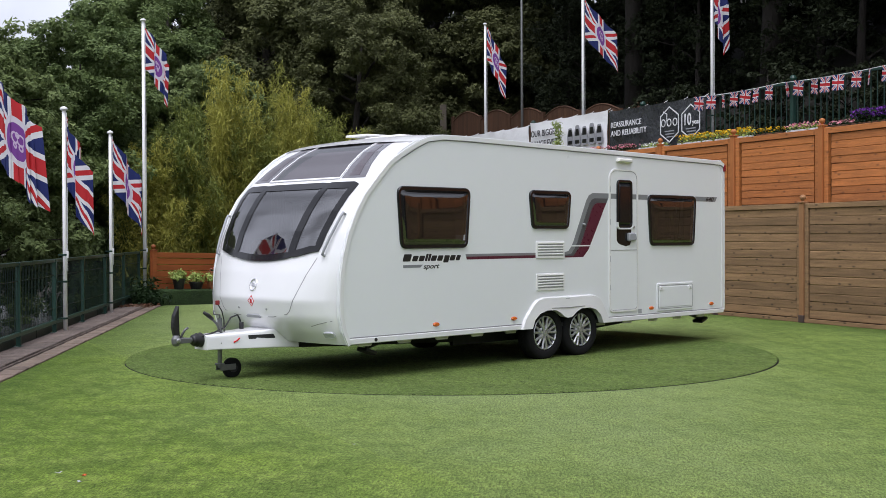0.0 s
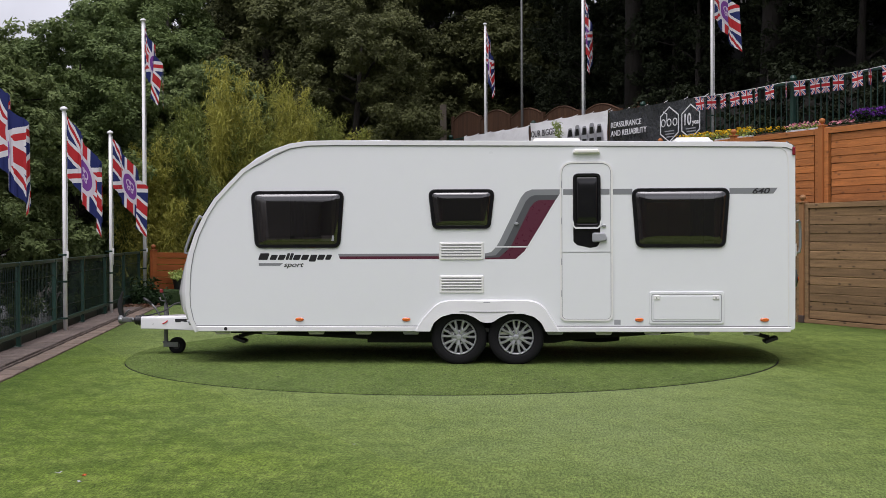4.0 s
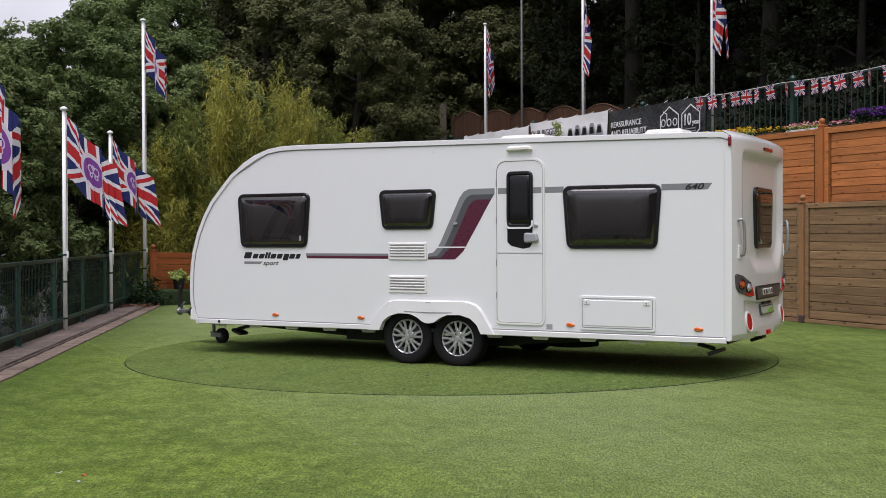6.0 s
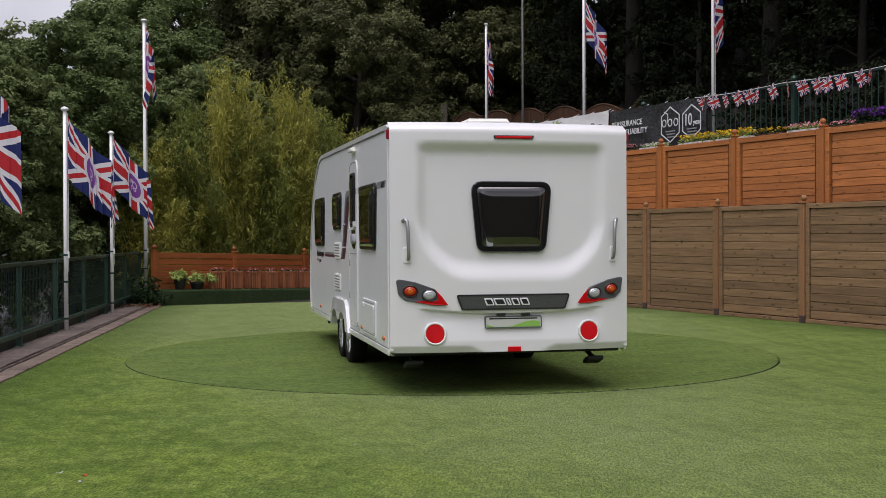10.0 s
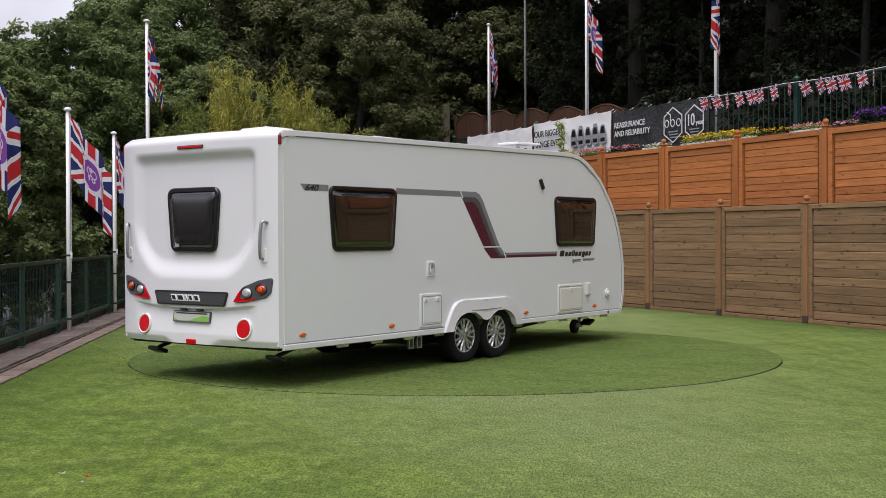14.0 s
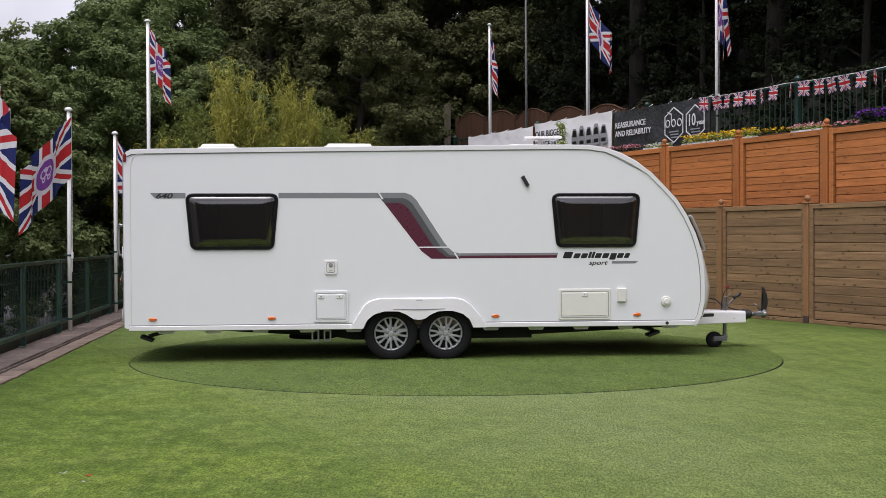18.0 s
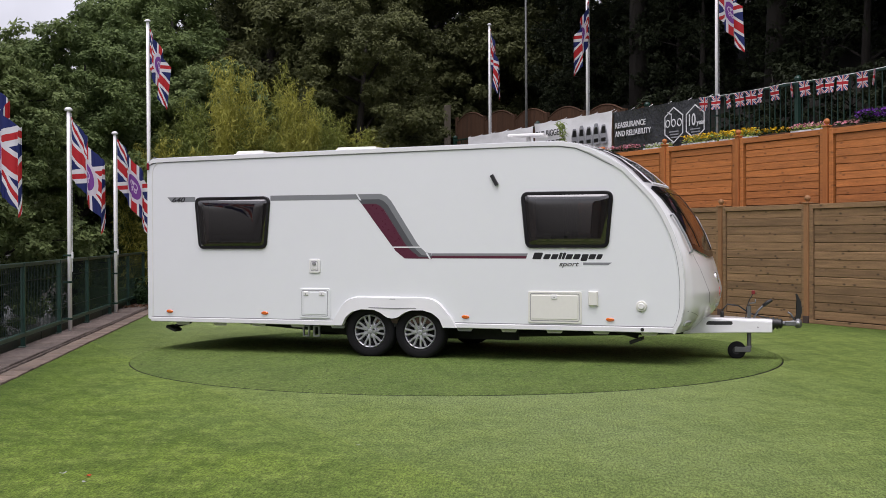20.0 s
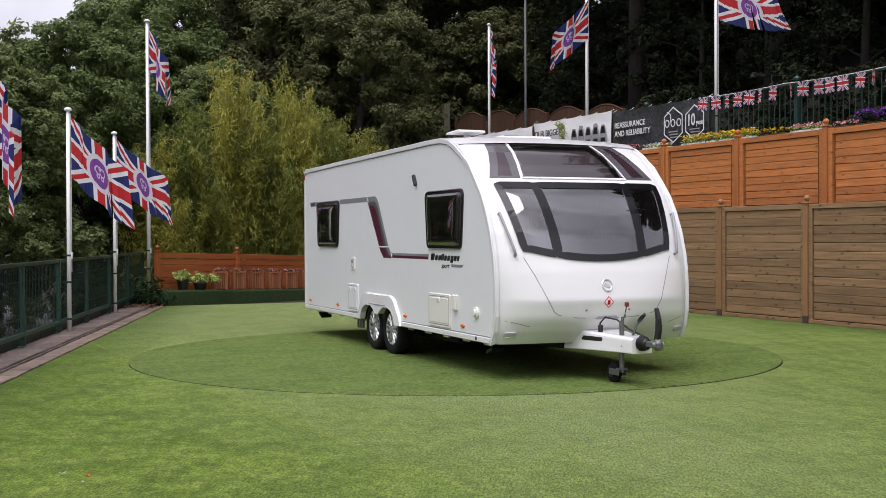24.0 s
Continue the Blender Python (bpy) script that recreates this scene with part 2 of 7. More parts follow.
M_WALL = surf("white_aluminium_skin", (0.72, 0.74, 0.752), 0.33, dark=0.955, big=0.6, small=6, amount=0.6, coat=0.15)
M_WHITE = surf("white_plastic", (0.74, 0.74, 0.72), 0.4, dark=0.88, big=4, small=30)
M_CREAM = surf("aged_cream_plastic", (0.72, 0.715, 0.655), 0.45, dark=0.88, big=4, small=30)
M_BLACK = surf("black_rubber", (0.012, 0.012, 0.013), 0.45, dark=0.7, big=4, small=40)
M_GLOSSBLACK = surf("gloss_black", (0.008, 0.008, 0.009), 0.12, dark=0.8, big=3, small=20)
M_UNDER = surf("dark_underside", (0.02, 0.02, 0.02), 0.8, dark=0.5, big=3, small=20)
M_STEEL = surf("galvanised_steel", (0.42, 0.43, 0.44), 0.45, 0.9, dark=0.7, big=5, small=50)
M_ALLOY = surf("silver_alloy", (0.52, 0.53, 0.55), 0.32, 0.7, dark=0.8, big=6, small=40)
M_CHROME = surf("chrome", (0.8, 0.8, 0.8), 0.1, 1.0, dark=0.95, big=6, small=40)
M_TYRE = surf("tyre_rubber", (0.01, 0.01, 0.011), 0.85, dark=0.7, big=6, small=60, bump=0.002, spec=0.2)
M_GREY = surf("grey_decal", (0.2, 0.21, 0.22), 0.4, dark=0.9, big=6, small=30)
M_DARKGREY = surf("dark_grey_decal", (0.075, 0.078, 0.085), 0.35, dark=0.85, big=6, small=30)
M_PLUMDARK = surf("dark_plum_panel", (0.04, 0.022, 0.028), 0.12, dark=0.8, big=4, small=20, coat=1.0)
M_PLUM = surf("plum_decal", (0.085, 0.012, 0.03), 0.3, dark=0.95, big=6, small=30)
M_INK = surf("black_lettering", (0.012, 0.012, 0.014), 0.35, dark=0.8, big=8, small=40)
M_LINE = surf("joint_line_grey", (0.25, 0.25, 0.26), 0.6, dark=0.8, big=6, small=40)
M_SMOKE = surf("smoke_grey_panel", (0.1, 0.095, 0.105), 0.1, dark=0.8, big=4, small=20, coat=1.0)
M_REDLENS = surf("red_lens", (0.55, 0.003, 0.005), 0.3, dark=0.8, big=12, small=60, coat=0.0, spec=0.2)
M_REDDARK = surf("dark_red_lens", (0.22, 0.004, 0.015), 0.2, dark=0.8, big=12, small=60)
M_ORANGELENS = surf("orange_red_lens", (0.42, 0.03, 0.008), 0.15, dark=0.75, big=12, small=60, coat=0.6)
M_AMBER = surf("amber_lens", (0.62, 0.12, 0.01), 0.18, dark=0.8, big=12, small=60, coat=0.6)
M_CLEAR = surf("clear_lens", (0.55, 0.57, 0.6), 0.1, 0.3, dark=0.75, big=14, small=60, coat=0.8)
M_GLASS = tinted("smoked_window", (0.3, 0.245, 0.22), 0.4, 0.03, 2.0)
M_FRONTGLASS = tinted("smoked_front_window", (0.5, 0.43, 0.46), 0.6, 0.025, 3.6)
M_ROOFGLASS = tinted("smoked_roof_light", (0.6, 0.53, 0.57), 0.55, 0.05, 3.2)
M_WOODIN = surf("interior_wood", (0.062, 0.032, 0.019), 0.4, dark=0.7, big=2, small=20, stretch=(1, 1, 8))
M_FABRIC = surf("upholstery", (0.3, 0.24, 0.2), 0.9, dark=0.75, big=4, small=60)
M_BLIND = surf("pleated_blind", (0.26, 0.225, 0.245), 0.85, dark=0.85, big=3, small=20, stretch=(1, 1, 12))
M_CURTAIN = surf("brown_curtain", (0.13, 0.085, 0.07), 0.9, dark=0.7, big=3, small=20, stretch=(10, 1, 1))
M_POST = surf("brown_fence_post", (0.33, 0.165, 0.07), 0.75, dark=0.55, big=2, small=14, stretch=(6, 6, 0.6), amount=0.9, bump=0.004, piece=0.1)
M_BOARD = surf("weathered_fence_board", (0.34, 0.205, 0.1), 0.8, dark=0.32, big=1.6, small=22, stretch=(1, 5, 14), amount=1.0, bump=0.004, piece=0.24, knots=0.95)
M_ORANGE = surf("orange_stained_board", (0.62, 0.215, 0.055), 0.6, dark=0.38, big=2.2, small=16, stretch=(1, 5, 14), amount=1.0, bump=0.003, piece=0.15, knots=0.7)
M_ORANGEPOST = surf("orange_stained_post", (0.47, 0.16, 0.04), 0.65, dark=0.6, big=2, small=14, stretch=(6, 6, 0.6), amount=0.9, bump=0.003, piece=0.1)
M_REDWOOD = surf("red_stained_board", (0.34, 0.09, 0.02), 0.6, dark=0.5, big=1.3, small=10, stretch=(1, 5, 14), amount=0.9, bump=0.003, piece=0.14)
M_PLANTER = surf("brown_stained_slat", (0.3, 0.1, 0.036), 0.65, dark=0.5, big=3, small=14, stretch=(6, 6, 0.8), amount=0.9, piece=0.25)
M_BROWNPANEL = surf("brown_panel_board", (0.115, 0.055, 0.026), 0.8, dark=0.6, big=1.5, small=10, stretch=(8, 8, 1), amount=0.9, piece=0.15)
M_GREENPAINT = surf("dark_green_paint", (0.009, 0.04, 0.028), 0.4, dark=0.75, big=4, small=30)
M_GREENMESH = surf("green_wire", (0.005, 0.02, 0.014), 0.5, dark=0.75, big=4, small=30)
M_POLE = surf("white_painted_pole", (0.9, 0.9, 0.9), 0.4, dark=0.92, big=3, small=20)
M_GREYPOLE = surf("grey_lamp_pole", (0.3, 0.31, 0.3), 0.5, 0.3, dark=0.8, big=3, small=20)
M_FLAG = union_flag("emblem_flag_cloth", True)
M_BUNTING = union_flag("plain_flag_cloth", False)
M_BLACKVINYL = surf("black_vinyl_banner", (0.04, 0.043, 0.047), 0.28, dark=0.7, big=1.2, small=8, bump=0.02)
M_WHITEVINYL = surf("white_vinyl_banner", (0.86, 0.87, 0.88), 0.4, dark=0.85, big=1.2, small=8, bump=0.012)
M_PRINT = surf("white_print", (0.72, 0.73, 0.74), 0.5, dark=0.92, big=8, small=40)
M_GREYPRINT = surf("grey_print", (0.3, 0.31, 0.33), 0.5, dark=0.9, big=8, small=40)
M_BARK = surf("bark", (0.035, 0.03, 0.024), 0.95, dark=0.5, big=3, small=14, stretch=(4, 4, 0.7), bump=0.02)
M_LEAF = leafy("woodland_leaves", (0.172, 0.228, 0.078), (0.078, 0.118, 0.044), 0.6, 0.35)
# the wood's deep shade is put into this leaf colour
M_LEAFDARK = leafy("shade_darkened_leaves", (0.04, 0.05, 0.024), (0.02, 0.028, 0.014))
M_LEAFOLIVE = leafy("olive_leaves", (0.16, 0.176, 0.07), (0.066, 0.075, 0.034), 0.6, 0.35)
M_LEAFLIGHT = leafy("light_leaves", (0.215, 0.27, 0.098), (0.1, 0.142, 0.056), 0.6, 0.35)
M_BAMBOO = leafy("bamboo_leaves", (0.42, 0.4, 0.085), (0.13, 0.18, 0.05), 0.5, 0.35, 0.7)
M_IVY = leafy("ivy_leaves", (0.02, 0.045, 0.013), (0.012, 0.026, 0.009))
M_POTPLANT = leafy("pale_green_leaves", (0.36, 0.42, 0.12), (0.16, 0.25, 0.06))
M_YELLOW = leafy("yellow_petals", (0.75, 0.5, 0.02), (0.6, 0.33, 0.01), 0.7)
M_PINK = leafy("pink_petals", (0.6, 0.13, 0.2), (0.7, 0.5, 0.52), 0.7)
M_PURPLE = leafy("purple_petals", (0.16, 0.04, 0.3), (0.09, 0.03, 0.2), 0.7)
M_WATER = surf("dark_stream_water", (0.012, 0.014, 0.012), 0.12, dark=0.6, big=1.2, small=7, bump=0.06, stretch=(1.0, 2.2, 1.0))
M_ADDEDWALL = surf("added_wall_grey", (0.22, 0.21, 0.2), 0.9, dark=0.7, big=0.6, small=12, bump=0.004)
M_HEDGE = turf("green_carpet_facing", (0.055, 0.1, 0.03), (0.04, 0.08, 0.025), (0.028, 0.055, 0.02))

# ---- building helpers
def mesh_of(name, bm, material, smooth=False):
    me = bpy.data.meshes.new(name)
    bm.to_mesh(me)
    bm.free()
    for m in material if isinstance(material, (list, tuple)) else [material]:
        me.materials.append(m)
    if smooth:
        me.polygons.foreach_set("use_smooth", [True] * len(me.polygons))
    return me


def part(name, bm, material, parent=None, label="", m=None, smooth=False):
    ob = new(name, mesh_of(name, bm, material, smooth))
    if parent is not None:
        ob.parent = parent
    if m is not None:
        ob.matrix_basis = m
    return tagged(ob, label) if label else ob


def piece(name, me, parent, m):
    ob = new(name, me)
    ob.parent = parent
    ob.matrix_basis = m
    return ob


def thing(name, m, label, category, group="", kind=""):
    ob = new(name)
    ob.matrix_basis = m
    return tagged(ob, label, category, group, kind)


def box(bm, x0, x1, y0, y1, z0, z1, bevel=0.0, m=None):
    vs = [bm.verts.new((x, y, z)) for z in (z0, z1) for y in (y0, y1) for x in (x0, x1)]
    fs = [bm.faces.new([vs[i] for i in q]) for q in ((0, 2, 3, 1), (4, 5, 7, 6), (0, 1, 5, 4), (1, 3, 7, 5), (3, 2, 6, 7), (2, 0, 4, 6))]
    if bevel:
        es = list({e for f in fs for e in f.edges})
        r = bmesh.ops.bevel(bm, geom=es, offset=bevel, segments=1, affect="EDGES")
        vs = list({v for f in r["faces"] for v in f.verts} | {v for v in vs if v.is_valid})
    if m is not None:
        bmesh.ops.transform(bm, matrix=m, verts=[v for v in vs if v.is_valid])
    return bm


def tube(bm, pts, r, n=8, caps=True, radii=None):
    """A round bar along a line of points."""
    pts = [Vector(p) for p in pts]
    rings = []
    side = None
    for i, p in enumerate(pts):
        d = (pts[min(i + 1, len(pts) - 1)] - pts[max(i - 1, 0)]).normalized()
        ref = Vector((0, 0, 1)) if abs(d.z) < 0.9 else Vector((1, 0, 0))
        a = d.cross(ref).normalized() if side is None else (side - d * side.dot(d)).normalized()
        side = a
        b = d.cross(a)
        k = radii[i] if radii else r
        rings.append([bm.verts.new(p + (a * math.cos(2 * math.pi * j / n) + b * math.sin(2 * math.pi * j / n)) * k) for j in range(n)])
    for u, w in zip(rings, rings[1:]):
        for j in range(n):
            bm.faces.new((u[j], u[(j + 1) % n], w[(j + 1) % n], w[j]))
    if caps:
        bm.faces.new(rings[0][::-1])
        bm.faces.new(rings[-1])
    return bm


def lathe(bm, prof, n=16, m=None, caps=True):
    """Turn a profile of (radius, height) about z."""
    rings = []
    for r, z in prof:
        rings.append([bm.verts.new((r * math.cos(2 * math.pi * j / n), r * math.sin(2 * math.pi * j / n), z)) for j in range(n)])
    for u, w in zip(rings, rings[1:]):
        for j in range(n):
            bm.faces.new((u[j], u[(j + 1) % n], w[(j + 1) % n], w[j]))
    if caps:
        bm.faces.new(rings[0][::-1])
        bm.faces.new(rings[-1])
    if m is not None:
        bmesh.ops.transform(bm, matrix=m, verts=[v for r in rings for v in r])
    return bm


def fair(bm):
    bmesh.ops.recalc_face_normals(bm, faces=bm.faces[:])
    return bm


def grow(loop, d):
    """Move a closed loop outwards (d > 0) along its normals."""
    area = sum(a[0] * b[1] - b[0] * a[1] for a, b in zip(loop, loop[1:] + loop[:1]))
    s = 1 if area > 0 else -1
    out = []
    for i, p in enumerate(loop):
        a, b = loop[i - 1], loop[(i + 1) % len(loop)]
        tx, ty = b[0] - a[0], b[1] - a[1]
        k = math.hypot(tx, ty) or 1
        out.append((p[0] + s * ty / k * d, p[1] - s * tx / k * d))
    return out


def rounded(corners, r, n=5):
    """A closed loop with rounded corners; r one radius or one for each corner."""
    out = []
    k = len(corners)
    for i, p in enumerate(corners):
        rad = r[i] if isinstance(r, (list, tuple)) else r
        a, b, c = Vector(corners[i - 1]), Vector(p), Vector(corners[(i + 1) % k])
        u, w = (a - b), (c - b)
        half = u.angle(w) / 2
        t = min(rad / math.tan(half), 0.49 * u.length, 0.49 * w.length)
        p0, p1 = b + u.normalized() * t, b + w.normalized() * t
        for j in range(n + 1):
            f = j / n
            q = p0 * (1 - f) ** 2 + b * 2 * f * (1 - f) + p1 * f ** 2
            out.append((q.x, q.y))
    return out


def plate(bm, loop, at, d0, d1, bevel=0.004):
    """A plate with the outline loop; at(a, b, d) places it, d the height over the surface."""
    rows = [(loop, d0), (loop, d1 - bevel), (grow(loop, -bevel), d1)]
    rings = [[bm.verts.new(at(a, b, d)) for a, b in lp] for lp, d in rows]
    for u, w in zip(rings, rings[1:]):
        for j in range(len(u)):
            bm.faces.new((u[j], u[(j + 1) % len(u)], w[(j + 1) % len(u)], w[j]))
    bm.faces.new(rings[-1])
    bm.faces.new(rings[0][::-1])
    return fair(bm)


def dome(bm, loop, at, d0, h, n=9):
    """A bulged pane filling the outline loop, steep at its edge and flat in the middle."""
    ca, cb = sum(p[0] for p in loop) / len(loop), sum(p[1] for p in loop) / len(loop)
    last = None
    for k in range(n):
        f = k / n
        s = 1 - f ** 1.5
        d = d0 + h * (1 - s ** 12)
        row = [bm.verts.new(at(ca + (a - ca) * s, cb + (b - cb) * s, d)) for a, b in loop]
        if last:
            for j in range(len(row)):
                bm.faces.new((last[j], last[(j + 1) % len(row)], row[(j + 1) % len(row)], row[j]))
        last = row
    mid = bm.verts.new(at(ca, cb, d0 + h))
    for j in range(len(last)):
        bm.faces.new((last[j], last[(j + 1) % len(last)], mid))
    out = at(ca, cb, 1.0) - at(ca, cb, 0.0)
    fair(bm)
    if sum(f.normal.dot(out) for f in bm.faces) < 0:
        bmesh.ops.reverse_faces(bm, faces=bm.faces[:])
    return bm


def ring(bm, outer, inner, at, d0, d1, bevel=0.006):
    """A surround between two loops of as many points."""
    rows = [(outer, d0), (outer, d1 - bevel), (grow(outer, -bevel), d1), (grow(inner, bevel), d1), (inner, d1 - bevel), (inner, d0)]
    rings = [[bm.verts.new(at(a, b, d)) for a, b in lp] for lp, d in rows]
    for u, w in zip(rings, rings[1:] + rings[:1]):
        for j in range(len(u)):
            bm.faces.new((u[j], u[(j + 1) % len(u)], w[(j + 1) % len(u)], w[j]))
    return fair(bm)


def strip(bm, pts, width, at, d0, d1, closed=False):
    """A flat raised band along a line drawn on a surface."""
    n = len(pts)
    left, right = [], []
    for i, p in enumerate(pts):
        a = pts[i - 1] if (i or closed) else pts[0]
        b = pts[(i + 1) % n] if (i < n - 1 or closed) else pts[-1]
        tx, ty = b[0] - a[0], b[1] - a[1]
        k = math.hypot(tx, ty) or 1
        ox, oy = -ty / k * width / 2, tx / k * width / 2
        left.append((p[0] + ox, p[1] + oy))
        right.append((p[0] - ox, p[1] - oy))
    rows = [[bm.verts.new(at(*q, d)) for q in lp] for lp, d in ((left, d0), (left, d1), (right, d1), (right, d0))]
    for u, w in zip(rows, rows[1:]):
        for j in range(n if closed else n - 1):
            bm.faces.new((u[j], u[(j + 1) % n], w[(j + 1) % n], w[j]))
    return fair(bm)


def words(text, size, material, name, parent, m, thick=0.002, shear=0.0, squeeze=1.0, label="", align="LEFT", bold=0.012):
    """Raised lettering in the built-in font, as a mesh, upright in its own xy plane."""
    cu = bpy.data.curves.new(name, "FONT")
    cu.body, cu.size, cu.extrude, cu.shear, cu.align_x, cu.offset = text, size, thick, shear, align, size * bold
    tmp = new(name, cu)
    dg = bpy.context.evaluated_depsgraph_get()
    me = bpy.data.meshes.new_from_object(tmp.evaluated_get(dg))
    bpy.data.objects.remove(tmp)
    me.transform(Matrix.Diagonal((squeeze, 1, 1, 1)))
    me.materials.clear()
    me.materials.append(material)
    ob = new(name, me)
    ob.parent = parent
    ob.matrix_basis = m
    return tagged(ob, label) if label else ob


def fpt(s, n, z=0.0):
    return F0 + FU * s + FN * n + Vector((0, 0, z))


def kpt(s, n, z=0.0):
    return K0 + KU * s + KN * n + Vector((0, 0, z))


def lpt(s, n, z=0.0):
    return L0 + LU * s + LN * n + Vector((0, 0, z))


def line_pose(p, turn):
    return Matrix.Translation(p) @ pose(0, 0, 0, 0, 0, turn)


# ground: one sheet; the hillside rises behind the fences
def build_ground():
    bm = bmesh.new()
    n = 90
    size = 900.0
    grid = []
    for j in range(n + 1):
        row = []
        for i in range(n + 1):
            a, b = (i / n * 2 - 1), (j / n * 2 - 1)
            x, y = 60 * a + (size - 60) * a ** 7, 20 + 60 * b + (size - 60) * b ** 7
            off = (Vector((x, y, 0)) - F0).dot(FN)
            along = (Vector((x, y, 0)) - F0).dot(FU)
            z = -0.05
            if off > 3.4:
                z = 3.1 + min(off - 3.4, 30) * 0.5 * min(1, max(0, (along + 8) / 10)) + 0.4 * noise.noise((x * 0.2, y * 0.2, 0))
            elif off > 0.3:
                z = -0.05
            back = (Vector((x, y, 0)) - L0).dot(LN)
            if back > 2 and off <= 3.4:
                z = min((back - 2) * 0.25, 5.0) * min(1, max(0, (x + 9) / 6))
            if x < -7.5 and y < 40:
                z = max(z - 0.8, -1.5) if z < 0.2 else z
            row.append(bm.verts.new((x, y, z)))
        grid.append(row)
    for j in range(n):
        for i in range(n):
            bm.faces.new((grid[j][i], grid[j][i + 1], grid[j + 1][i + 1], grid[j + 1][i]))
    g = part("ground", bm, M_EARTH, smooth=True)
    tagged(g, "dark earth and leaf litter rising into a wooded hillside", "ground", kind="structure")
    # the turf: an apron with a round hole for the turntable
    outer = [kpt(0, 0), kpt(34, 0), Vector((-1.9, -12, 0)), Vector((18.5, -12, 0)), fpt(-26, 0.06), fpt(9.75, 0.06), lpt(0, 0.02)]
    bm = bmesh.new()
    ov = [bm.verts.new((p.x, p.y, 0)) for p in outer]
    iv = [bm.verts.new((AXIS.x + 0.004 + (DISC_R + 0.014) * math.cos(a), AXIS.y - 0.008 + (DISC_R + 0.014) * math.sin(a), 0)) for a in [2 * math.pi * k / 160 for k in range(160)]]
    es = [bm.edges.new((u[i], u[(i + 1) % len(u)])) for u in (ov, iv) for i in range(len(u))]
    bmesh.ops.triangle_fill(bm, use_beauty=True, edges=es)
    for f in bm.faces[:]:
        c = f.calc_center_median()
        if (c - AXIS).length < DISC_R - 0.2:
            bm.faces.remove(f)
        elif f.normal.z < 0:
            f.normal_flip()
    r = bmesh.ops.extrude_face_region(bm, geom=bm.faces[:])
    bmesh.ops.translate(bm, verts=[v for v in r["geom"] if isinstance(v, bmesh.types.BMVert)], vec=(0, 0, -0.04))
    fair(bm)
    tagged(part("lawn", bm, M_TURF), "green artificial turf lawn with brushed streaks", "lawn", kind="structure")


build_ground()
# plain unseen walls added behind the camera; close the yard, block low sky
for nm, a, b in (("wall_south", (-8, -13), (24, -13)), ("wall_west", (-8, -13), (-8, -4)), ("wall_east", (24, -13), (18.4, -6))):
    v = Vector((b[0] - a[0], b[1] - a[1], 0))
    bm = bmesh.new()
    box(bm, 0, v.length, -0.1, 0.1, -0.05, 4.2, 0.01)
    tagged(part(nm, bm, M_ADDEDWALL, m=line_pose((a[0], a[1], 0), math.degrees(math.atan2(v.y, v.x)))), "plain grey unseen wall added to block low sky light", "wall", kind="structure")

turntable = thing("turntable", Matrix.Translation(AXIS), "round turntable disc covered in worn green turf", "turntable")
bm = bmesh.new()
lathe(bm, [(DISC_R - 0.01, -0.08), (DISC_R, -0.05), (DISC_R, 0.006), (DISC_R - 0.008, 0.012), (0.4, 0.012)], 160)
part("deck", bm, M_TURF_DISC, turntable)
bm = bmesh.new()
ring(bm, [((DISC_R + 0.075) * math.cos(k / 80 * math.pi), (DISC_R + 0.075) * math.sin(k / 80 * math.pi)) for k in range(160)],
     [((DISC_R + 0.001) * math.cos(k / 80 * math.pi), (DISC_R + 0.001) * math.sin(k / 80 * math.pi)) for k in range(160)],
     lambda a, b, d: (a, b, d), -0.075, -0.045, 0.002)
side = bmesh.new()
lathe(side, [(DISC_R + 0.001, -0.05), (DISC_R + 0.003, -0.02), (DISC_R + 0.003, -0.002), (DISC_R + 0.001, 0.001)], 160, None, False)
part("edge_band", side, M_UNDER, turntable, "dark cut edge of the disc")
part("rim", bm, M_BLACK, turntable, "dark gap and rim round the disc")

# ---- the caravan: x forwards, y to its left, origin on the turntable's axis
CY, HW = 0.316, 1.112
PROFILE = [(2.80, 0.37), (2.865, 0.5), (2.9, 0.65), (2.905, 0.8), (2.9, 0.95), (2.89, 1.08), (2.86, 1.25), (2.79, 1.47), (2.69, 1.68), (2.58, 1.85), (2.42, 2.02),
           (2.26, 2.18), (2.08, 2.32), (1.9, 2.415), (1.7, 2.48), (1.5, 2.508), (1.2, 2.512), (0.0, 2.497), (-2.0, 2.472), (-3.6, 2.448), (-3.76, 2.44), (-3.82, 2.415),
           (-3.85, 2.36), (-3.855, 1.4), (-3.85, 0.42), (-3.83, 0.40)]
FRONT_ROWS = [(x, z) for x, z in PROFILE if x > 1.6]
ZS, XS = [z for x, z in FRONT_ROWS], [x for x, z in FRONT_ROWS]
BULGE_Z, BULGE = [0.37, 0.6, 0.8, 0.95, 1.25, 1.6, 1.95, 2.1, 2.4, 2.5], [0.1, 0.225, 0.26, 0.225, 0.16, 0.13, 0.1, 0.065, 0.03, 0.02]


def front_at(v, z, d=0.0):
    """A point on the front shell; v from -1 to 1 across, d metres off it."""
    def raw(v, z):
        x = float(np.interp(z, ZS, XS)) + float(np.interp(z, BULGE_Z, BULGE)) * (1 - abs(v) ** 3.0)
        x -= 0.05 * max(0, abs(v) - 0.9) / 0.1 * abs(v)
        return Vector((x, CY + HW * v, z))
    p = raw(v, z)
    if d:
        nrm = (raw(v + 0.01, z) - raw(v - 0.01, z)).cross(raw(v, z + 0.01) - raw(v, z - 0.01)).normalized()
        if nrm.x < 0:
            nrm = -nrm
        p = p + nrm * d
    return p


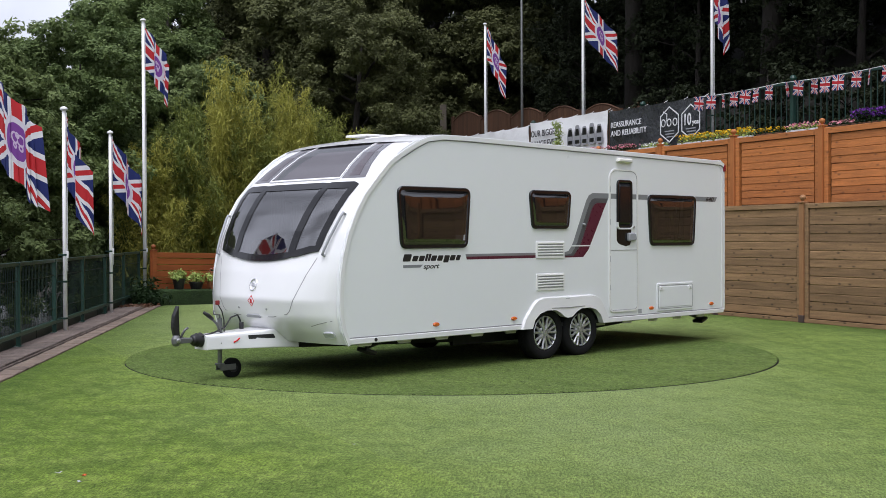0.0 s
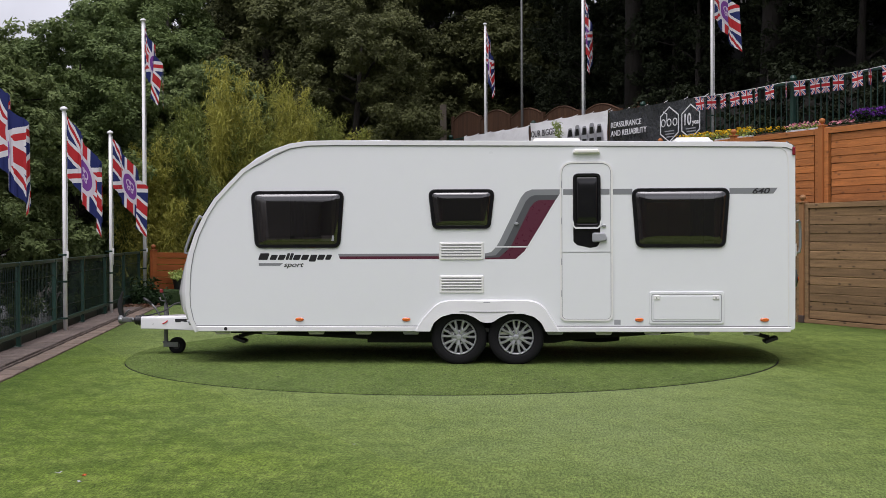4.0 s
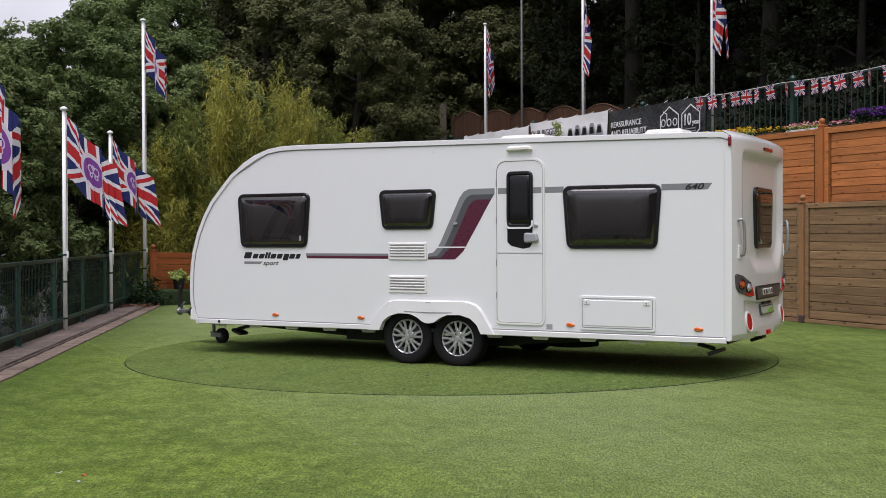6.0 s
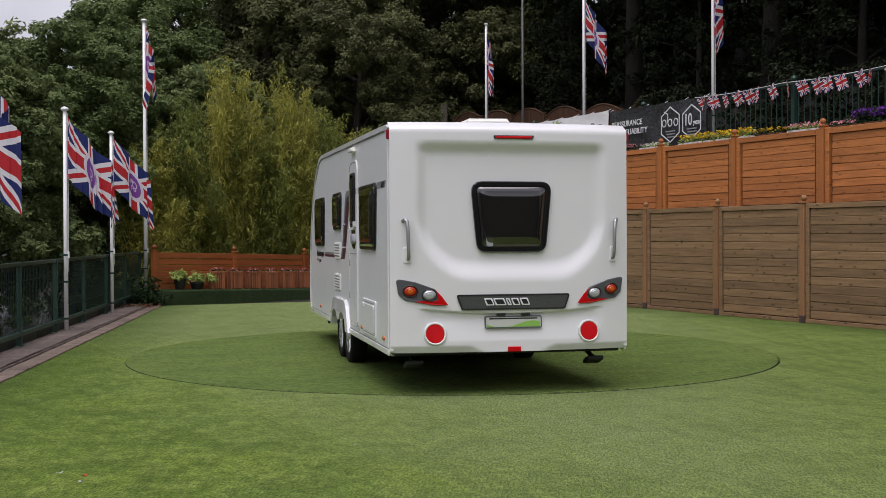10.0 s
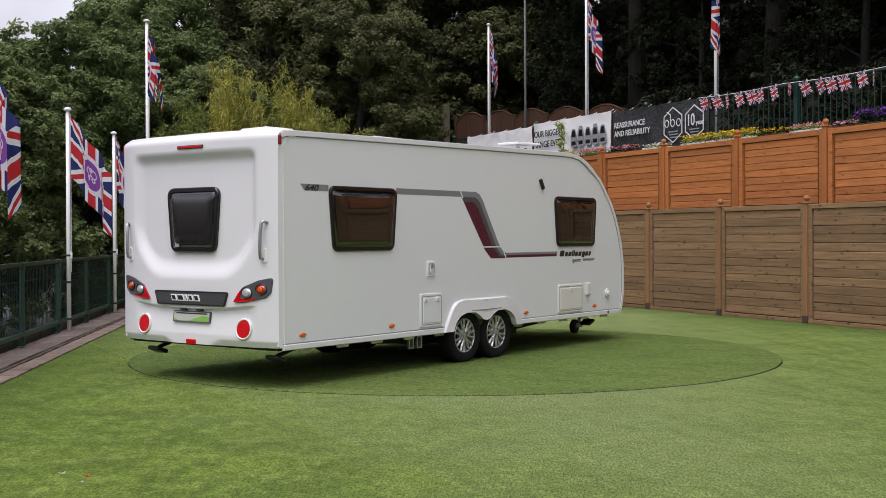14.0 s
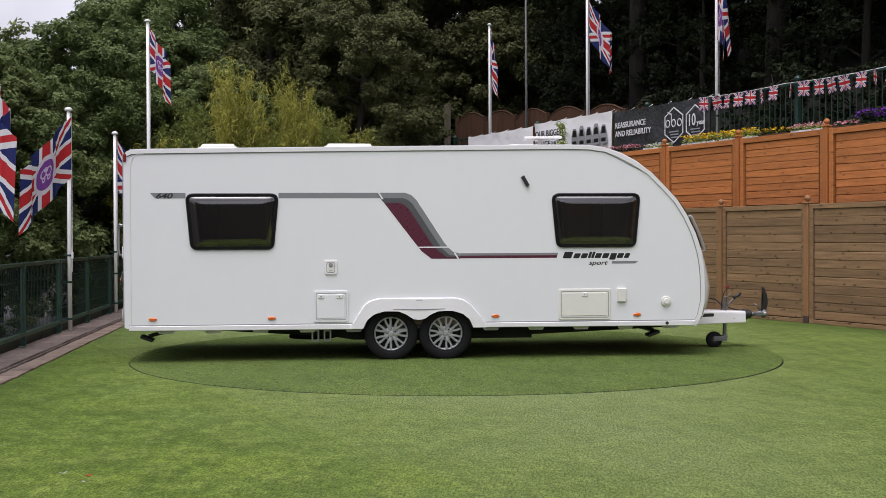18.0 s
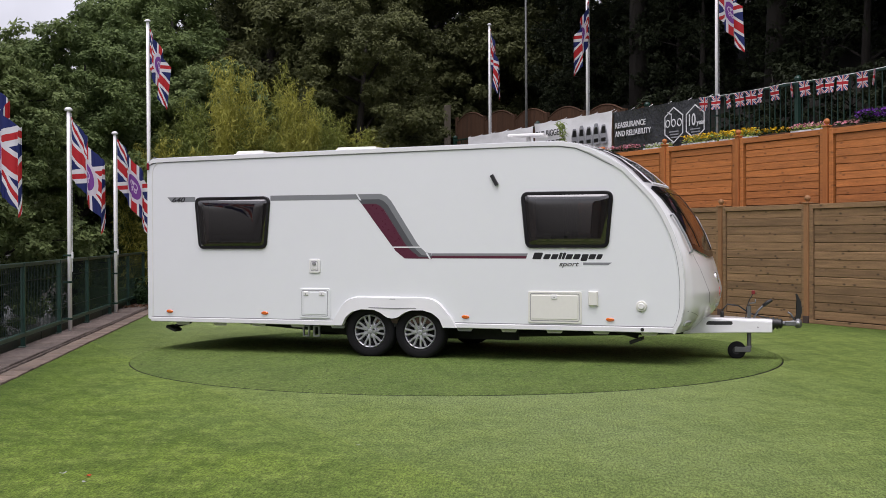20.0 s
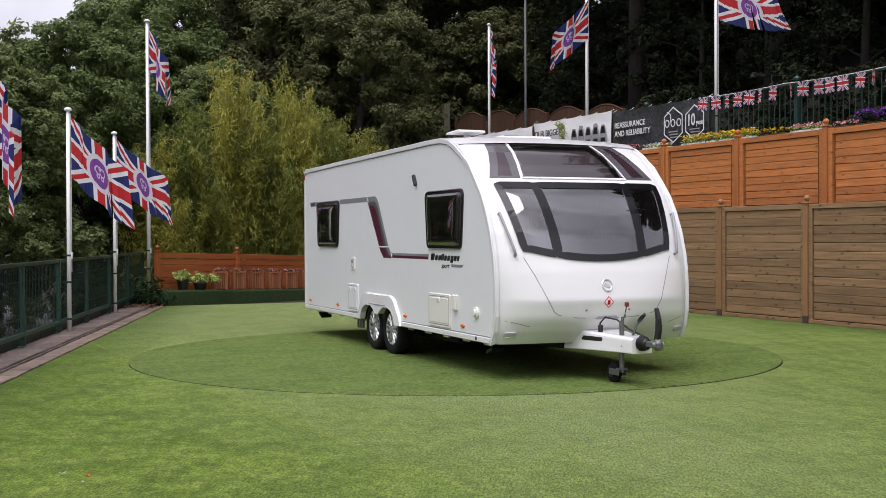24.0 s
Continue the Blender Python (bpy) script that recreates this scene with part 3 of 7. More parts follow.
def rear_at(v, z, d=0.0):
    """A point on the rear shell with its sunken U-shaped middle."""
    g = 1 - abs(v) ** 4
    x = -3.852 - 0.085 * g
    inside = min(max((0.8 - abs(v)) / 0.1, 0), 1)
    low = 1.03 + 0.42 * max(0, (abs(v) - 0.35) / 0.45) ** 2.2
    inside *= min(max((z - low) / 0.2, 0), 1)
    inside = inside * inside * (3 - 2 * inside)
    x += 0.06 * inside * min(max((2.275 - z) / 0.085, 0), 1)
    ledge = 0.748 + 0.045 * (v / 0.7) ** 2
    x += 0.03 * min(max((ledge - z) / 0.018, 0), 1) * min(max((0.78 - abs(v)) / 0.1, 0), 1) * min(max((z - 0.5) / 0.2, 0), 1)
    tuck = 0.40 + 0.06 * min(max((abs(v) - 0.24) / 0.12, 0), 1)
    x += 0.5 * max(0, tuck - z)
    x += 0.10 * max(0, (2.46 - 0.0 - z) < 0.06) * (1 - (2.46 - z) / 0.06) if z > 2.40 else 0
    return Vector((x - d, CY + HW * v, z))


def left_at(a, z, d=0.0):
    return Vector((a, CY + HW + d, z))


def right_at(a, z, d=0.0):
    return Vector((a, CY - HW - d, z))


def win_loop(x0, x1, z0, z1, taper=0.06, r=0.09):
    """Tapered window outline, narrower at the bottom."""
    return rounded([(x0 + taper, z0), (x1 - taper, z0), (x1, z1), (x0, z1)], r, 6)


LEFT_WINDOWS = [(1.085, 2.15, 1.309, 1.952), (-0.595, 0.15, 1.513, 1.957), (-3.157, -2.087, 1.3, 1.953)]
RIGHT_WINDOWS = [(1.056, 2.127, 1.302, 1.942), (-3.168, -2.104, 1.295, 1.942)]
ARCH = [(0.27, 0.38), (0.2, 0.47), (0.06, 0.62), (-0.06, 0.665), (-0.5, 0.665), (-0.94, 0.665), (-1.09, 0.62), (-1.2, 0.47), (-1.26, 0.38)]

caravan = thing("caravan", Matrix.Translation(AXIS), "white twin-axle touring caravan with grey and plum stripes", "caravan")


def grid_part(name, at, vs, zs, skip, material, label=""):
    bm = bmesh.new()
    g = [[bm.verts.new(at(v, z)) for v in vs] for z in zs]
    for j in range(len(zs) - 1):
        for i in range(len(vs) - 1):
            if not skip((vs[i] + vs[i + 1]) / 2, (zs[j] + zs[j + 1]) / 2):
                bm.faces.new((g[j][i], g[j][i + 1], g[j + 1][i + 1], g[j + 1][i]))
    loose = [v for v in bm.verts if not v.link_faces]
    for v in loose:
        bm.verts.remove(v)
    return part(name, fair(bm), material, caravan, label, smooth=True)


def between(a, b, n):
    return [a + (b - a) * i / n for i in range(n + 1)]


# outlines on the front shell, in (v, z)
def front_half(z):
    """Half-width of the big front window at a height, in v."""
    return float(np.interp(z, [1.2, 1.32, 1.95], [0.68, 0.74, 0.83]))


def front_low(v):
    return 1.215 + 0.115 * (abs(v) / 0.74) ** 2.0


def in_front_window(v, z):
    return front_low(v) + 0.03 < z < 1.93 and abs(v) < front_half(z) - 0.03


def sky_half(z):
    return float(np.interp(z, [2.03, 2.47], [0.87, 0.68]))


def in_skylight(v, z):
    return 2.045 < z < 2.43 and abs(v) < float(np.interp(z, [2.03, 2.47], [0.55, 0.45])) - 0.02


edge_v = [-1.0, -0.985, -0.96, -0.93] + between(-0.9, 0.9, 60) + [0.93, 0.96, 0.985, 1.0]
grid_part("front_shell", front_at, edge_v, between(0.37, 2.48, 76), lambda v, z: in_front_window(v, z) or in_skylight(v, z), M_GELCOAT, "glossy white moulded front")
grid_part("rear_shell", rear_at, edge_v, between(0.40, 0.52, 10) + between(0.54, 0.72, 7) + between(0.73, 0.82, 14) + between(0.84, 2.46, 62), lambda v, z: abs(v - 0.015) < 0.265 and 1.35 < z < 1.89, M_GELCOAT, "glossy white moulded rear panel with a sunken middle")

# roof and floor
bm = bmesh.new()
roof_rows = [(x, z) for x, z in PROFILE if z > 2.39]
g = [[bm.verts.new((x, CY + HW * v, z + 0.035 * (1 - v * v))) for v in between(-1, 1, 12)] for x, z in roof_rows]
for u, w in zip(g, g[1:]):
    for i in range(12):
        bm.faces.new((u[i], u[i + 1], w[i + 1], w[i]))
part("roof", fair(bm), M_GELCOAT, caravan, smooth=True)
bm = bmesh.new()
box(bm, -3.8, 2.75, CY - 1.05, CY + 1.05, 0.37, 0.41)
part("floor", bm, M_UNDER, caravan, "dark underside of the floor")


def side_wall(at, holes, name):
    """One flat side with its window openings and wheel arch cut through."""
    low = [(-3.83, 0.405), (-1.26, 0.39)] + [(x, z) for x, z in ARCH[::-1]] + [(0.27, 0.385), (2.80, 0.37)]
    outline = low[:1] + low[2:-2] + low[-1:]
    body = outline + PROFILE[1:-1]
    bm = bmesh.new()
    edges = []
    for loop in [body] + holes:
        vs = [bm.verts.new(at(a, b)) for a, b in loop]
        edges += [bm.edges.new((vs[i], vs[(i + 1) % len(vs)])) for i in range(len(vs))]
    bmesh.ops.triangle_fill(bm, use_beauty=True, edges=edges)

    def within(x, z, loop):
        odd = False
        for (ax, az), (bx, bz) in zip(loop, loop[1:] + loop[:1]):
            if (az > z) != (bz > z) and x < (bx - ax) * (z - az) / (bz - az) + ax:
                odd = not odd
        return odd
    for f in bm.faces[:]:
        c = f.calc_center_median()
        if any(within(c.x, c.z, h) for h in holes) or not within(c.x, c.z, body):
            bm.faces.remove(f)
    r = bmesh.ops.extrude_face_region(bm, geom=bm.faces[:])
    off = at(0, 0, -0.03) - at(0, 0, 0)
    bmesh.ops.translate(bm, verts=[v for v in r["geom"] if isinstance(v, bmesh.types.BMVert)], vec=off)
    return part(name, fair(bm), M_WALL, caravan, "smooth white aluminium side")


side_wall(left_at, [grow(win_loop(*w), -0.03) for w in LEFT_WINDOWS], "side_wall")
side_wall(right_at, [grow(win_loop(*w), -0.03) for w in RIGHT_WINDOWS], "side_wall")


def window(at, w, r=0.09, taper=0.06):
    outer = win_loop(*w, taper, r)
    inner = grow(outer, -0.045)
    bm = bmesh.new()
    ring(bm, outer, inner, at, -0.012, 0.022, 0.009)
    fr = part("window", bm, M_GLOSSBLACK, caravan, "black-framed tinted acrylic window", smooth=False)
    bm = bmesh.new()
    pane = part("pane", dome(bm, grow(inner, 0.012), at, 0.012, 0.03), M_GLASS, fr, "smoked acrylic pane", smooth=True)
    pane.visible_shadow = False
    bm = bmesh.new()
    strip(bm, grow(inner, -0.03), 0.01, at, 0.012, 0.0245, True)
    part("seal", bm, M_GLOSSBLACK, fr)
    # two catches inside the lower edge
    for k in (0.3, 0.7):
        bm = bmesh.new()
        x = w[0] + (w[1] - w[0]) * k
        plate(bm, rounded([(x - 0.03, w[2] + 0.075), (x + 0.03, w[2] + 0.075), (x + 0.03, w[2] + 0.1), (x - 0.03, w[2] + 0.1)], 0.008, 2), at, -0.05, -0.02)
        part("catch", bm, M_BLACK, fr)
    return fr


for w in LEFT_WINDOWS:
    window(left_at, w, 0.08 if w[1] - w[0] < 0.9 else 0.09, 0.05)
for w in RIGHT_WINDOWS:
    window(right_at, w)
rear_mid = lambda a, b, d=0.0: Vector((-3.888 - d, a, b))
bm = bmesh.new()
outer = win_loop(-0.06, 0.7, 1.293, 1.93, 0.06, 0.1)
inner = grow(outer, -0.05)
ring(bm, outer, inner, rear_mid, -0.03, 0.024, 0.009)
rw = part("window", bm, M_GLOSSBLACK, caravan, "black-framed tinted rear window")
bm = bmesh.new()
part("pane", dome(bm, grow(inner, 0.01), rear_mid, 0.008, 0.035), M_GLASS, rw, "smoked acrylic pane", smooth=True).visible_shadow = False
bm = bmesh.new()
strip(bm, grow(inner, -0.03), 0.01, rear_mid, 0.008, 0.022, True)
part("seal", bm, M_GLOSSBLACK, rw)
bm = bmesh.new()
plate(bm, rounded([(0.5, 1.345), (0.56, 1.345), (0.565, 1.44), (0.495, 1.44)], 0.02, 3), rear_mid, 0.036, 0.038, 0.001)
part("sticker", bm, M_GREYPRINT, rw, "small pale round sticker")


# the three-part front window and the roof light above it
def front_patch(name, lo, hi, z0, z1, material, d, nu=14, nz=16, label="", parent=None, thick=0.006):
    """A patch of the front shell between v = lo(z) and hi(z), z0(v) to z1(v)."""
    bm = bmesh.new()
    layers = []
    for dd in (d, d - thick):
        g = []
        for j in range(nz + 1):
            row = []
            for i in range(nu + 1):
                zt = z0(0.0) + (z1(0.0) - z0(0.0)) * j / nz
                v = lo(zt) + (hi(zt) - lo(zt)) * i / nu
                z = z0(v) + (z1(v) - z0(v)) * j / nz
                row.append(bm.verts.new(front_at(v, z, dd)))
            g.append(row)
        layers.append(g)
    for g in layers[:1] if thick == 0 else layers:
        for j in range(nz):
            for i in range(nu):
                bm.faces.new((g[j][i], g[j][i + 1], g[j + 1][i + 1], g[j + 1][i]))
    a, b = layers
    if thick:
        loop = lambda g: g[0] + [r[-1] for r in g[1:]] + g[-1][-2::-1] + [r[0] for r in g[-2:0:-1]]
        u, w = loop(a), loop(b)
        for j in range(len(u)):
            bm.faces.new((u[j], u[(j + 1) % len(u)], w[(j + 1) % len(u)], w[j]))
    else:
        bmesh.ops.delete(bm, geom=[v for r in b for v in r], context="VERTS")
    fair(bm)
    if thick == 0:
        if sum(f.normal.x for f in bm.faces) < 0:
            bmesh.ops.reverse_faces(bm, faces=bm.faces[:])
    return part(name, bm, material, parent or caravan, label, smooth=thick == 0)


DIV = lambda z: float(np.interp(z, [1.2, 1.95], [0.43, 0.475]))
spans = [(lambda z: -front_half(z), lambda z: -DIV(z) - 0.012), (lambda z: -DIV(z) + 0.012, lambda z: DIV(z) - 0.012), (lambda z: DIV(z) + 0.012, front_half)]
for lo, hi in spans:
    fw = part("front_window", strip(bmesh.new(), [(lo(z), z) for z in between(front_low(lo(1.22)), 1.95, 12)] + [(v, 1.95) for v in between(lo(1.95), hi(1.95), 12)][1:]
              + [(hi(z), z) for z in between(1.95, front_low(hi(1.22)), 12)][1:] + [(v, front_low(v)) for v in between(hi(1.22), lo(1.22), 12)][1:-1], 0.066, front_at, -0.01, 0.018, True),
              M_GLOSSBLACK, caravan, "black-edged curved front window")
    gp = front_patch("pane", lo, hi, front_low, lambda v: 1.95, M_FRONTGLASS, 0.012, label="smoked acrylic pane", parent=fw, thick=0)
    gp.visible_shadow = False
# roof light
SKY_IN = lambda z: float(np.interp(z, [2.03, 2.47], [0.55, 0.45]))
sw = part("roof_light", strip(bmesh.new(), [(v, 2.035) for v in between(-0.55, 0.55, 14)] + [(SKY_IN(z), z) for z in between(2.035, 2.45, 12)][1:] + [(v, 2.45) for v in between(0.455, -0.455, 14)][1:]
          + [(-SKY_IN(z), z) for z in between(2.45, 2.035, 12)][1:-1], 0.016, front_at, -0.01, 0.012, True), M_PRINT, caravan, "curved tinted roof light over the front windows")
front_patch("pane", lambda z: -SKY_IN(z), SKY_IN, lambda v: 2.035, lambda v: 2.45, M_ROOFGLASS, 0.008, label="smoked acrylic pane", parent=sw, thick=0).visible_shadow = False
front_patch("blind", lambda z: -SKY_IN(z) + 0.03, lambda z: SKY_IN(z) - 0.03, lambda v: 2.06, lambda v: 2.43, M_BLIND, -0.05, label="pale blind under the roof light", parent=sw, thick=0.004)
for s in (-1, 1):
    lo, hi = (lambda z: -sky_half(z), lambda z: -SKY_IN(z) - 0.02) if s < 0 else (lambda z: SKY_IN(z) + 0.02, sky_half)
    front_patch("decal", lo, hi, lambda v: 2.035, lambda v: 2.45, M_SMOKE, 0.005, label="glossy smoke-grey and plum panel beside the roof light", thick=0.003)
    lo2, hi2 = (lambda z: -sky_half(z) + 0.08, lambda z: -SKY_IN(z) - 0.1) if s < 0 else (lambda z: SKY_IN(z) + 0.1, lambda z: sky_half(z) - 0.08)
    front_patch("decal", lo2, hi2, lambda v: 2.06, lambda v: 2.4, M_PLUMDARK, 0.008, thick=0.003)
# gas locker lid joint, badge, warning diamond, screws, grab rails, marker lamps
lid = [(-0.76, 1.23), (-0.68, 1.05), (-0.58, 0.8), (-0.53, 0.7), (-0.49, 0.665), (-0.3, 0.63), (0, 0.617), (0.3, 0.63), (0.49, 0.665), (0.53, 0.7), (0.58, 0.8), (0.68, 1.05), (0.76, 1.23)]
part("locker_lid", strip(bmesh.new(), lid, 0.007, front_at, -0.004, 0.002), M_LINE, caravan, "joint of the front locker lid")
bm = bmesh.new()
plate(bm, rounded([(-0.12, 0.612), (0.12, 0.612), (0.09, 0.645), (-0.09, 0.645)], 0.01, 3), front_at, -0.004, 0.012)
part("locker_handle", bm, M_GREYPRINT, caravan, "grey recessed locker handle")
bm = bmesh.new()
ring(bm, [(0.056 * math.cos(a), 0.945 + 0.064 * math.sin(a)) for a in between(0, 6.283, 24)[:-1]], [(0.044 * math.cos(a), 0.945 + 0.05 * math.sin(a)) for a in between(0, 6.283, 24)[:-1]], front_at, 0, 0.01, 0.003)
plate(bm, rounded([(-0.03, 0.935), (0.032, 0.92), (0.03, 0.955), (-0.032, 0.968)], 0.01, 3), front_at, 0, 0.008, 0.003)
part("badge", bm, M_CHROME, caravan, "round chrome badge")
bm = bmesh.new()
plate(bm, [(-0.05, 0.782), (0, 0.724), (0.05, 0.782), (0, 0.84)], front_at, 0, 0.003, 0.001)
dia = part("warning_sticker", bm, M_PRINT, caravan, "white and red diamond warning sticker")
bm = bmesh.new()
strip(bm, [(-0.046, 0.782), (0, 0.729), (0.046, 0.782), (0, 0.835)], 0.009, front_at, 0.002, 0.0045, True)
plate(bm, rounded([(-0.014, 0.755), (0.014, 0.755), (0.014, 0.8), (-0.014, 0.8)], 0.004, 2), front_at, 0.002, 0.0045, 0.001)
part("print", bm, M_REDLENS, dia)
for v in (-0.22, 0.22):
    bm = bmesh.new()
    plate(bm, [(v + 0.011 * math.cos(a), 0.705 + 0.012 * math.sin(a)) for a in between(0, 6.283, 12)[:-1]], front_at, 0, 0.006, 0.002)
    part("lock", bm, M_STEEL, caravan)
for s in (-1, 1):
    bm = bmesh.new()
    pts = [front_at(s * v, z, d) for v, z, d in ((0.905, 1.66, 0.0), (0.9, 1.66, 0.035), (0.895, 1.62, 0.04), (0.86, 1.42, 0.04), (0.835, 1.29, 0.04), (0.83, 1.25, 0.035), (0.83, 1.25, 0))]
    tube(bm, pts, 0.014, 8)
    part("grab_rail", fair(bm), M_GREYPRINT, caravan, "pale grey grab rail", smooth=True)
    bm = bmesh.new()
    plate(bm, rounded([(s * 0.87 - 0.05, 0.445), (s * 0.87 + 0.05, 0.445), (s * 0.87 + 0.05, 0.5), (s * 0.87 - 0.05, 0.5)], 0.02, 4), front_at, -0.01, 0.02)
    part("marker_lamp", bm, M_CLEAR, caravan, "clear front marker lamp")
    part("bumper_crease", strip(bmesh.new(), [(s * v, z) for v, z in ((0.93, 0.61), (0.88, 0.597), (0.8, 0.575), (0.72, 0.55))], 0.006, front_at, -0.003, 0.002), M_LINE, caravan)

# edge trim along both sides, skirts
for at, s in ((left_at, 1), (right_at, -1)):
    bm = bmesh.new()
    rim = [(x, z) for x, z in PROFILE]
    inset = []
    for x, z in rim:
        inset.append((x - 0.03 if x > 1.7 else x, z - (0.03 if z > 2.3 else 0)))
    strip(bm, inset[:-4], 0.045, at, -0.005, 0.014)
    part("edge_trim", bm, M_GELCOAT, caravan)
    bm = bmesh.new()
    strip(bm, [(x - 0.055 if x > 1.7 else x, z - (0.06 if z > 2.3 else 0)) for x, z in rim[:-4]], 0.008, at, -0.003, 0.004)
    part("awning_rail", bm, M_LINE, caravan)
    bm = bmesh.new()
    strip(bm, [(-3.62, 2.39), (-3.7, 2.385), (-3.75, 2.35), (-3.775, 2.28), (-3.78, 2.1), (-3.78, 0.42)], 0.01, at, -0.003, 0.007)
    part("corner_joint", bm, M_WHITE, caravan)
    for x0, x1 in ((0.27, 2.78), (-3.8, -1.27)):
        bm = bmesh.new()
        plate(bm, [(x0, 0.378), (x1, 0.372), (x1, 0.432), (x0, 0.432)], at, -0.01, 0.014, 0.006)
        sk = part("skirt", bm, M_GELCOAT, caravan, "white lower skirt rail")
        bm = bmesh.new()
        strip(bm, [(x0, 0.438), (x1, 0.438)], 0.01, at, -0.002, 0.004)
        part("skirt_groove", bm, M_LINE, sk)
    # wheel-arch moulding
    bm = bmesh.new()
    outer = [(0.30, 0.38), (0.235, 0.5), (0.1, 0.655), (0.03, 0.705), (-0.07, 0.73), (-0.5, 0.735), (-0.97, 0.73), (-1.07, 0.705), (-1.14, 0.655), (-1.235, 0.5), (-1.31, 0.38)]
    inner = [(0.13, 0.38), (0.085, 0.48), (0.0, 0.545), (-0.12, 0.578), (-0.27, 0.575), (-0.36, 0.54), (-0.44, 0.485), (-0.5, 0.475), (-0.57, 0.485), (-0.65, 0.54), (-0.74, 0.575),
             (-0.9, 0.578), (-1.02, 0.545), (-1.1, 0.48), (-1.15, 0.38)]
    def even(pts, n):
        seg = [math.dist(a, b) for a, b in zip(pts, pts[1:])]
        cum = np.concatenate([[0], np.cumsum(seg)])
        return [(float(np.interp(t, cum, [p[0] for p in pts])), float(np.interp(t, cum, [p[1] for p in pts]))) for t in np.linspace(0, cum[-1], n)]
    oo, ii = even(outer, 46), even(inner, 46)
    mid = [((a[0] * 0.92 + b[0] * 0.08), (a[1] * 0.92 + b[1] * 0.08)) for a, b in zip(oo, ii)]
    rows = [[bm.verts.new(at(*q, d)) for q in lp] for lp, d in ((oo, -0.004), (mid, 0.035), (ii, 0.045), (ii, -0.03))]
    for u, w in zip(rows, rows[1:]):
        for j in range(45):
            bm.faces.new((u[j], u[j + 1], w[j + 1], w[j]))
    arch = part("wheel_arch", fair(bm), M_GELCOAT, caravan, "white moulded double wheel arch")
    bm = bmesh.new()
    strip(bm, [(-0.2, 0.6), (-0.5, 0.596), (-0.8, 0.6)], 0.008, at, 0.036, 0.046)
    part("arch_joint", bm, M_LINE, arch)
    bm = bmesh.new()
    plate(bm, rounded([(-0.45, 0.695), (-0.55, 0.695), (-0.53, 0.712), (-0.47, 0.712)], 0.005, 2), at, 0.02, 0.036)
    part("plate", bm, M_GREYPRINT, arch)
    # inner wheel box
    bm = bmesh.new()
    box(bm, -1.24, 0.24, -0.02, 0.0, 0.37, 0.64)
    box(bm, -1.24, 0.24, 0.0, s * 0.26, 0.63, 0.65)
    part("wheel_box", bm, M_UNDER, caravan, "dark wheel box", m=Matrix.Translation((0, CY + s * (HW - 0.30), 0)))

# side lamps
def lens(at, x, z, w, h, material, name, label=""):
    bm = bmesh.new()
    plate(bm, [(x + w / 2 * math.cos(a), z + h / 2 * math.sin(a)) for a in between(0, 6.283, 20)[:-1]], at, -0.002, 0.016, 0.01)
    return part(name, bm, material, caravan, label)


for x in (1.6, 0.398, -2.172, -3.525):
    lens(left_at, x, 0.51, 0.095, 0.045, M_AMBER, "side_marker_lamp", "amber oval side marker lamp")
for x in (2.081, 0.394, -2.195, -3.535):
    lens(right_at, x, 0.508, 0.095, 0.045, M_AMBER, "side_marker_lamp", "amber oval side marker lamp")
for at in (left_at, right_at):
    bm = bmesh.new()
    plate(bm, rounded([(-3.852, 2.3), (-3.82, 2.3), (-3.82, 2.39), (-3.852, 2.39)], 0.01, 3), at, -0.01, 0.026, 0.01)
    part("corner_lamp", bm, M_REDDARK, caravan, "small red upper corner lamp")
    bm = bmesh.new()
    plate(bm, [(2.44 + 0.02 * math.cos(a), 0.405 + 0.02 * math.sin(a)) for a in between(0, 6.283, 14)[:-1]], at, 0.01, 0.018, 0.002)
    part("socket", bm, M_BLACK, caravan)


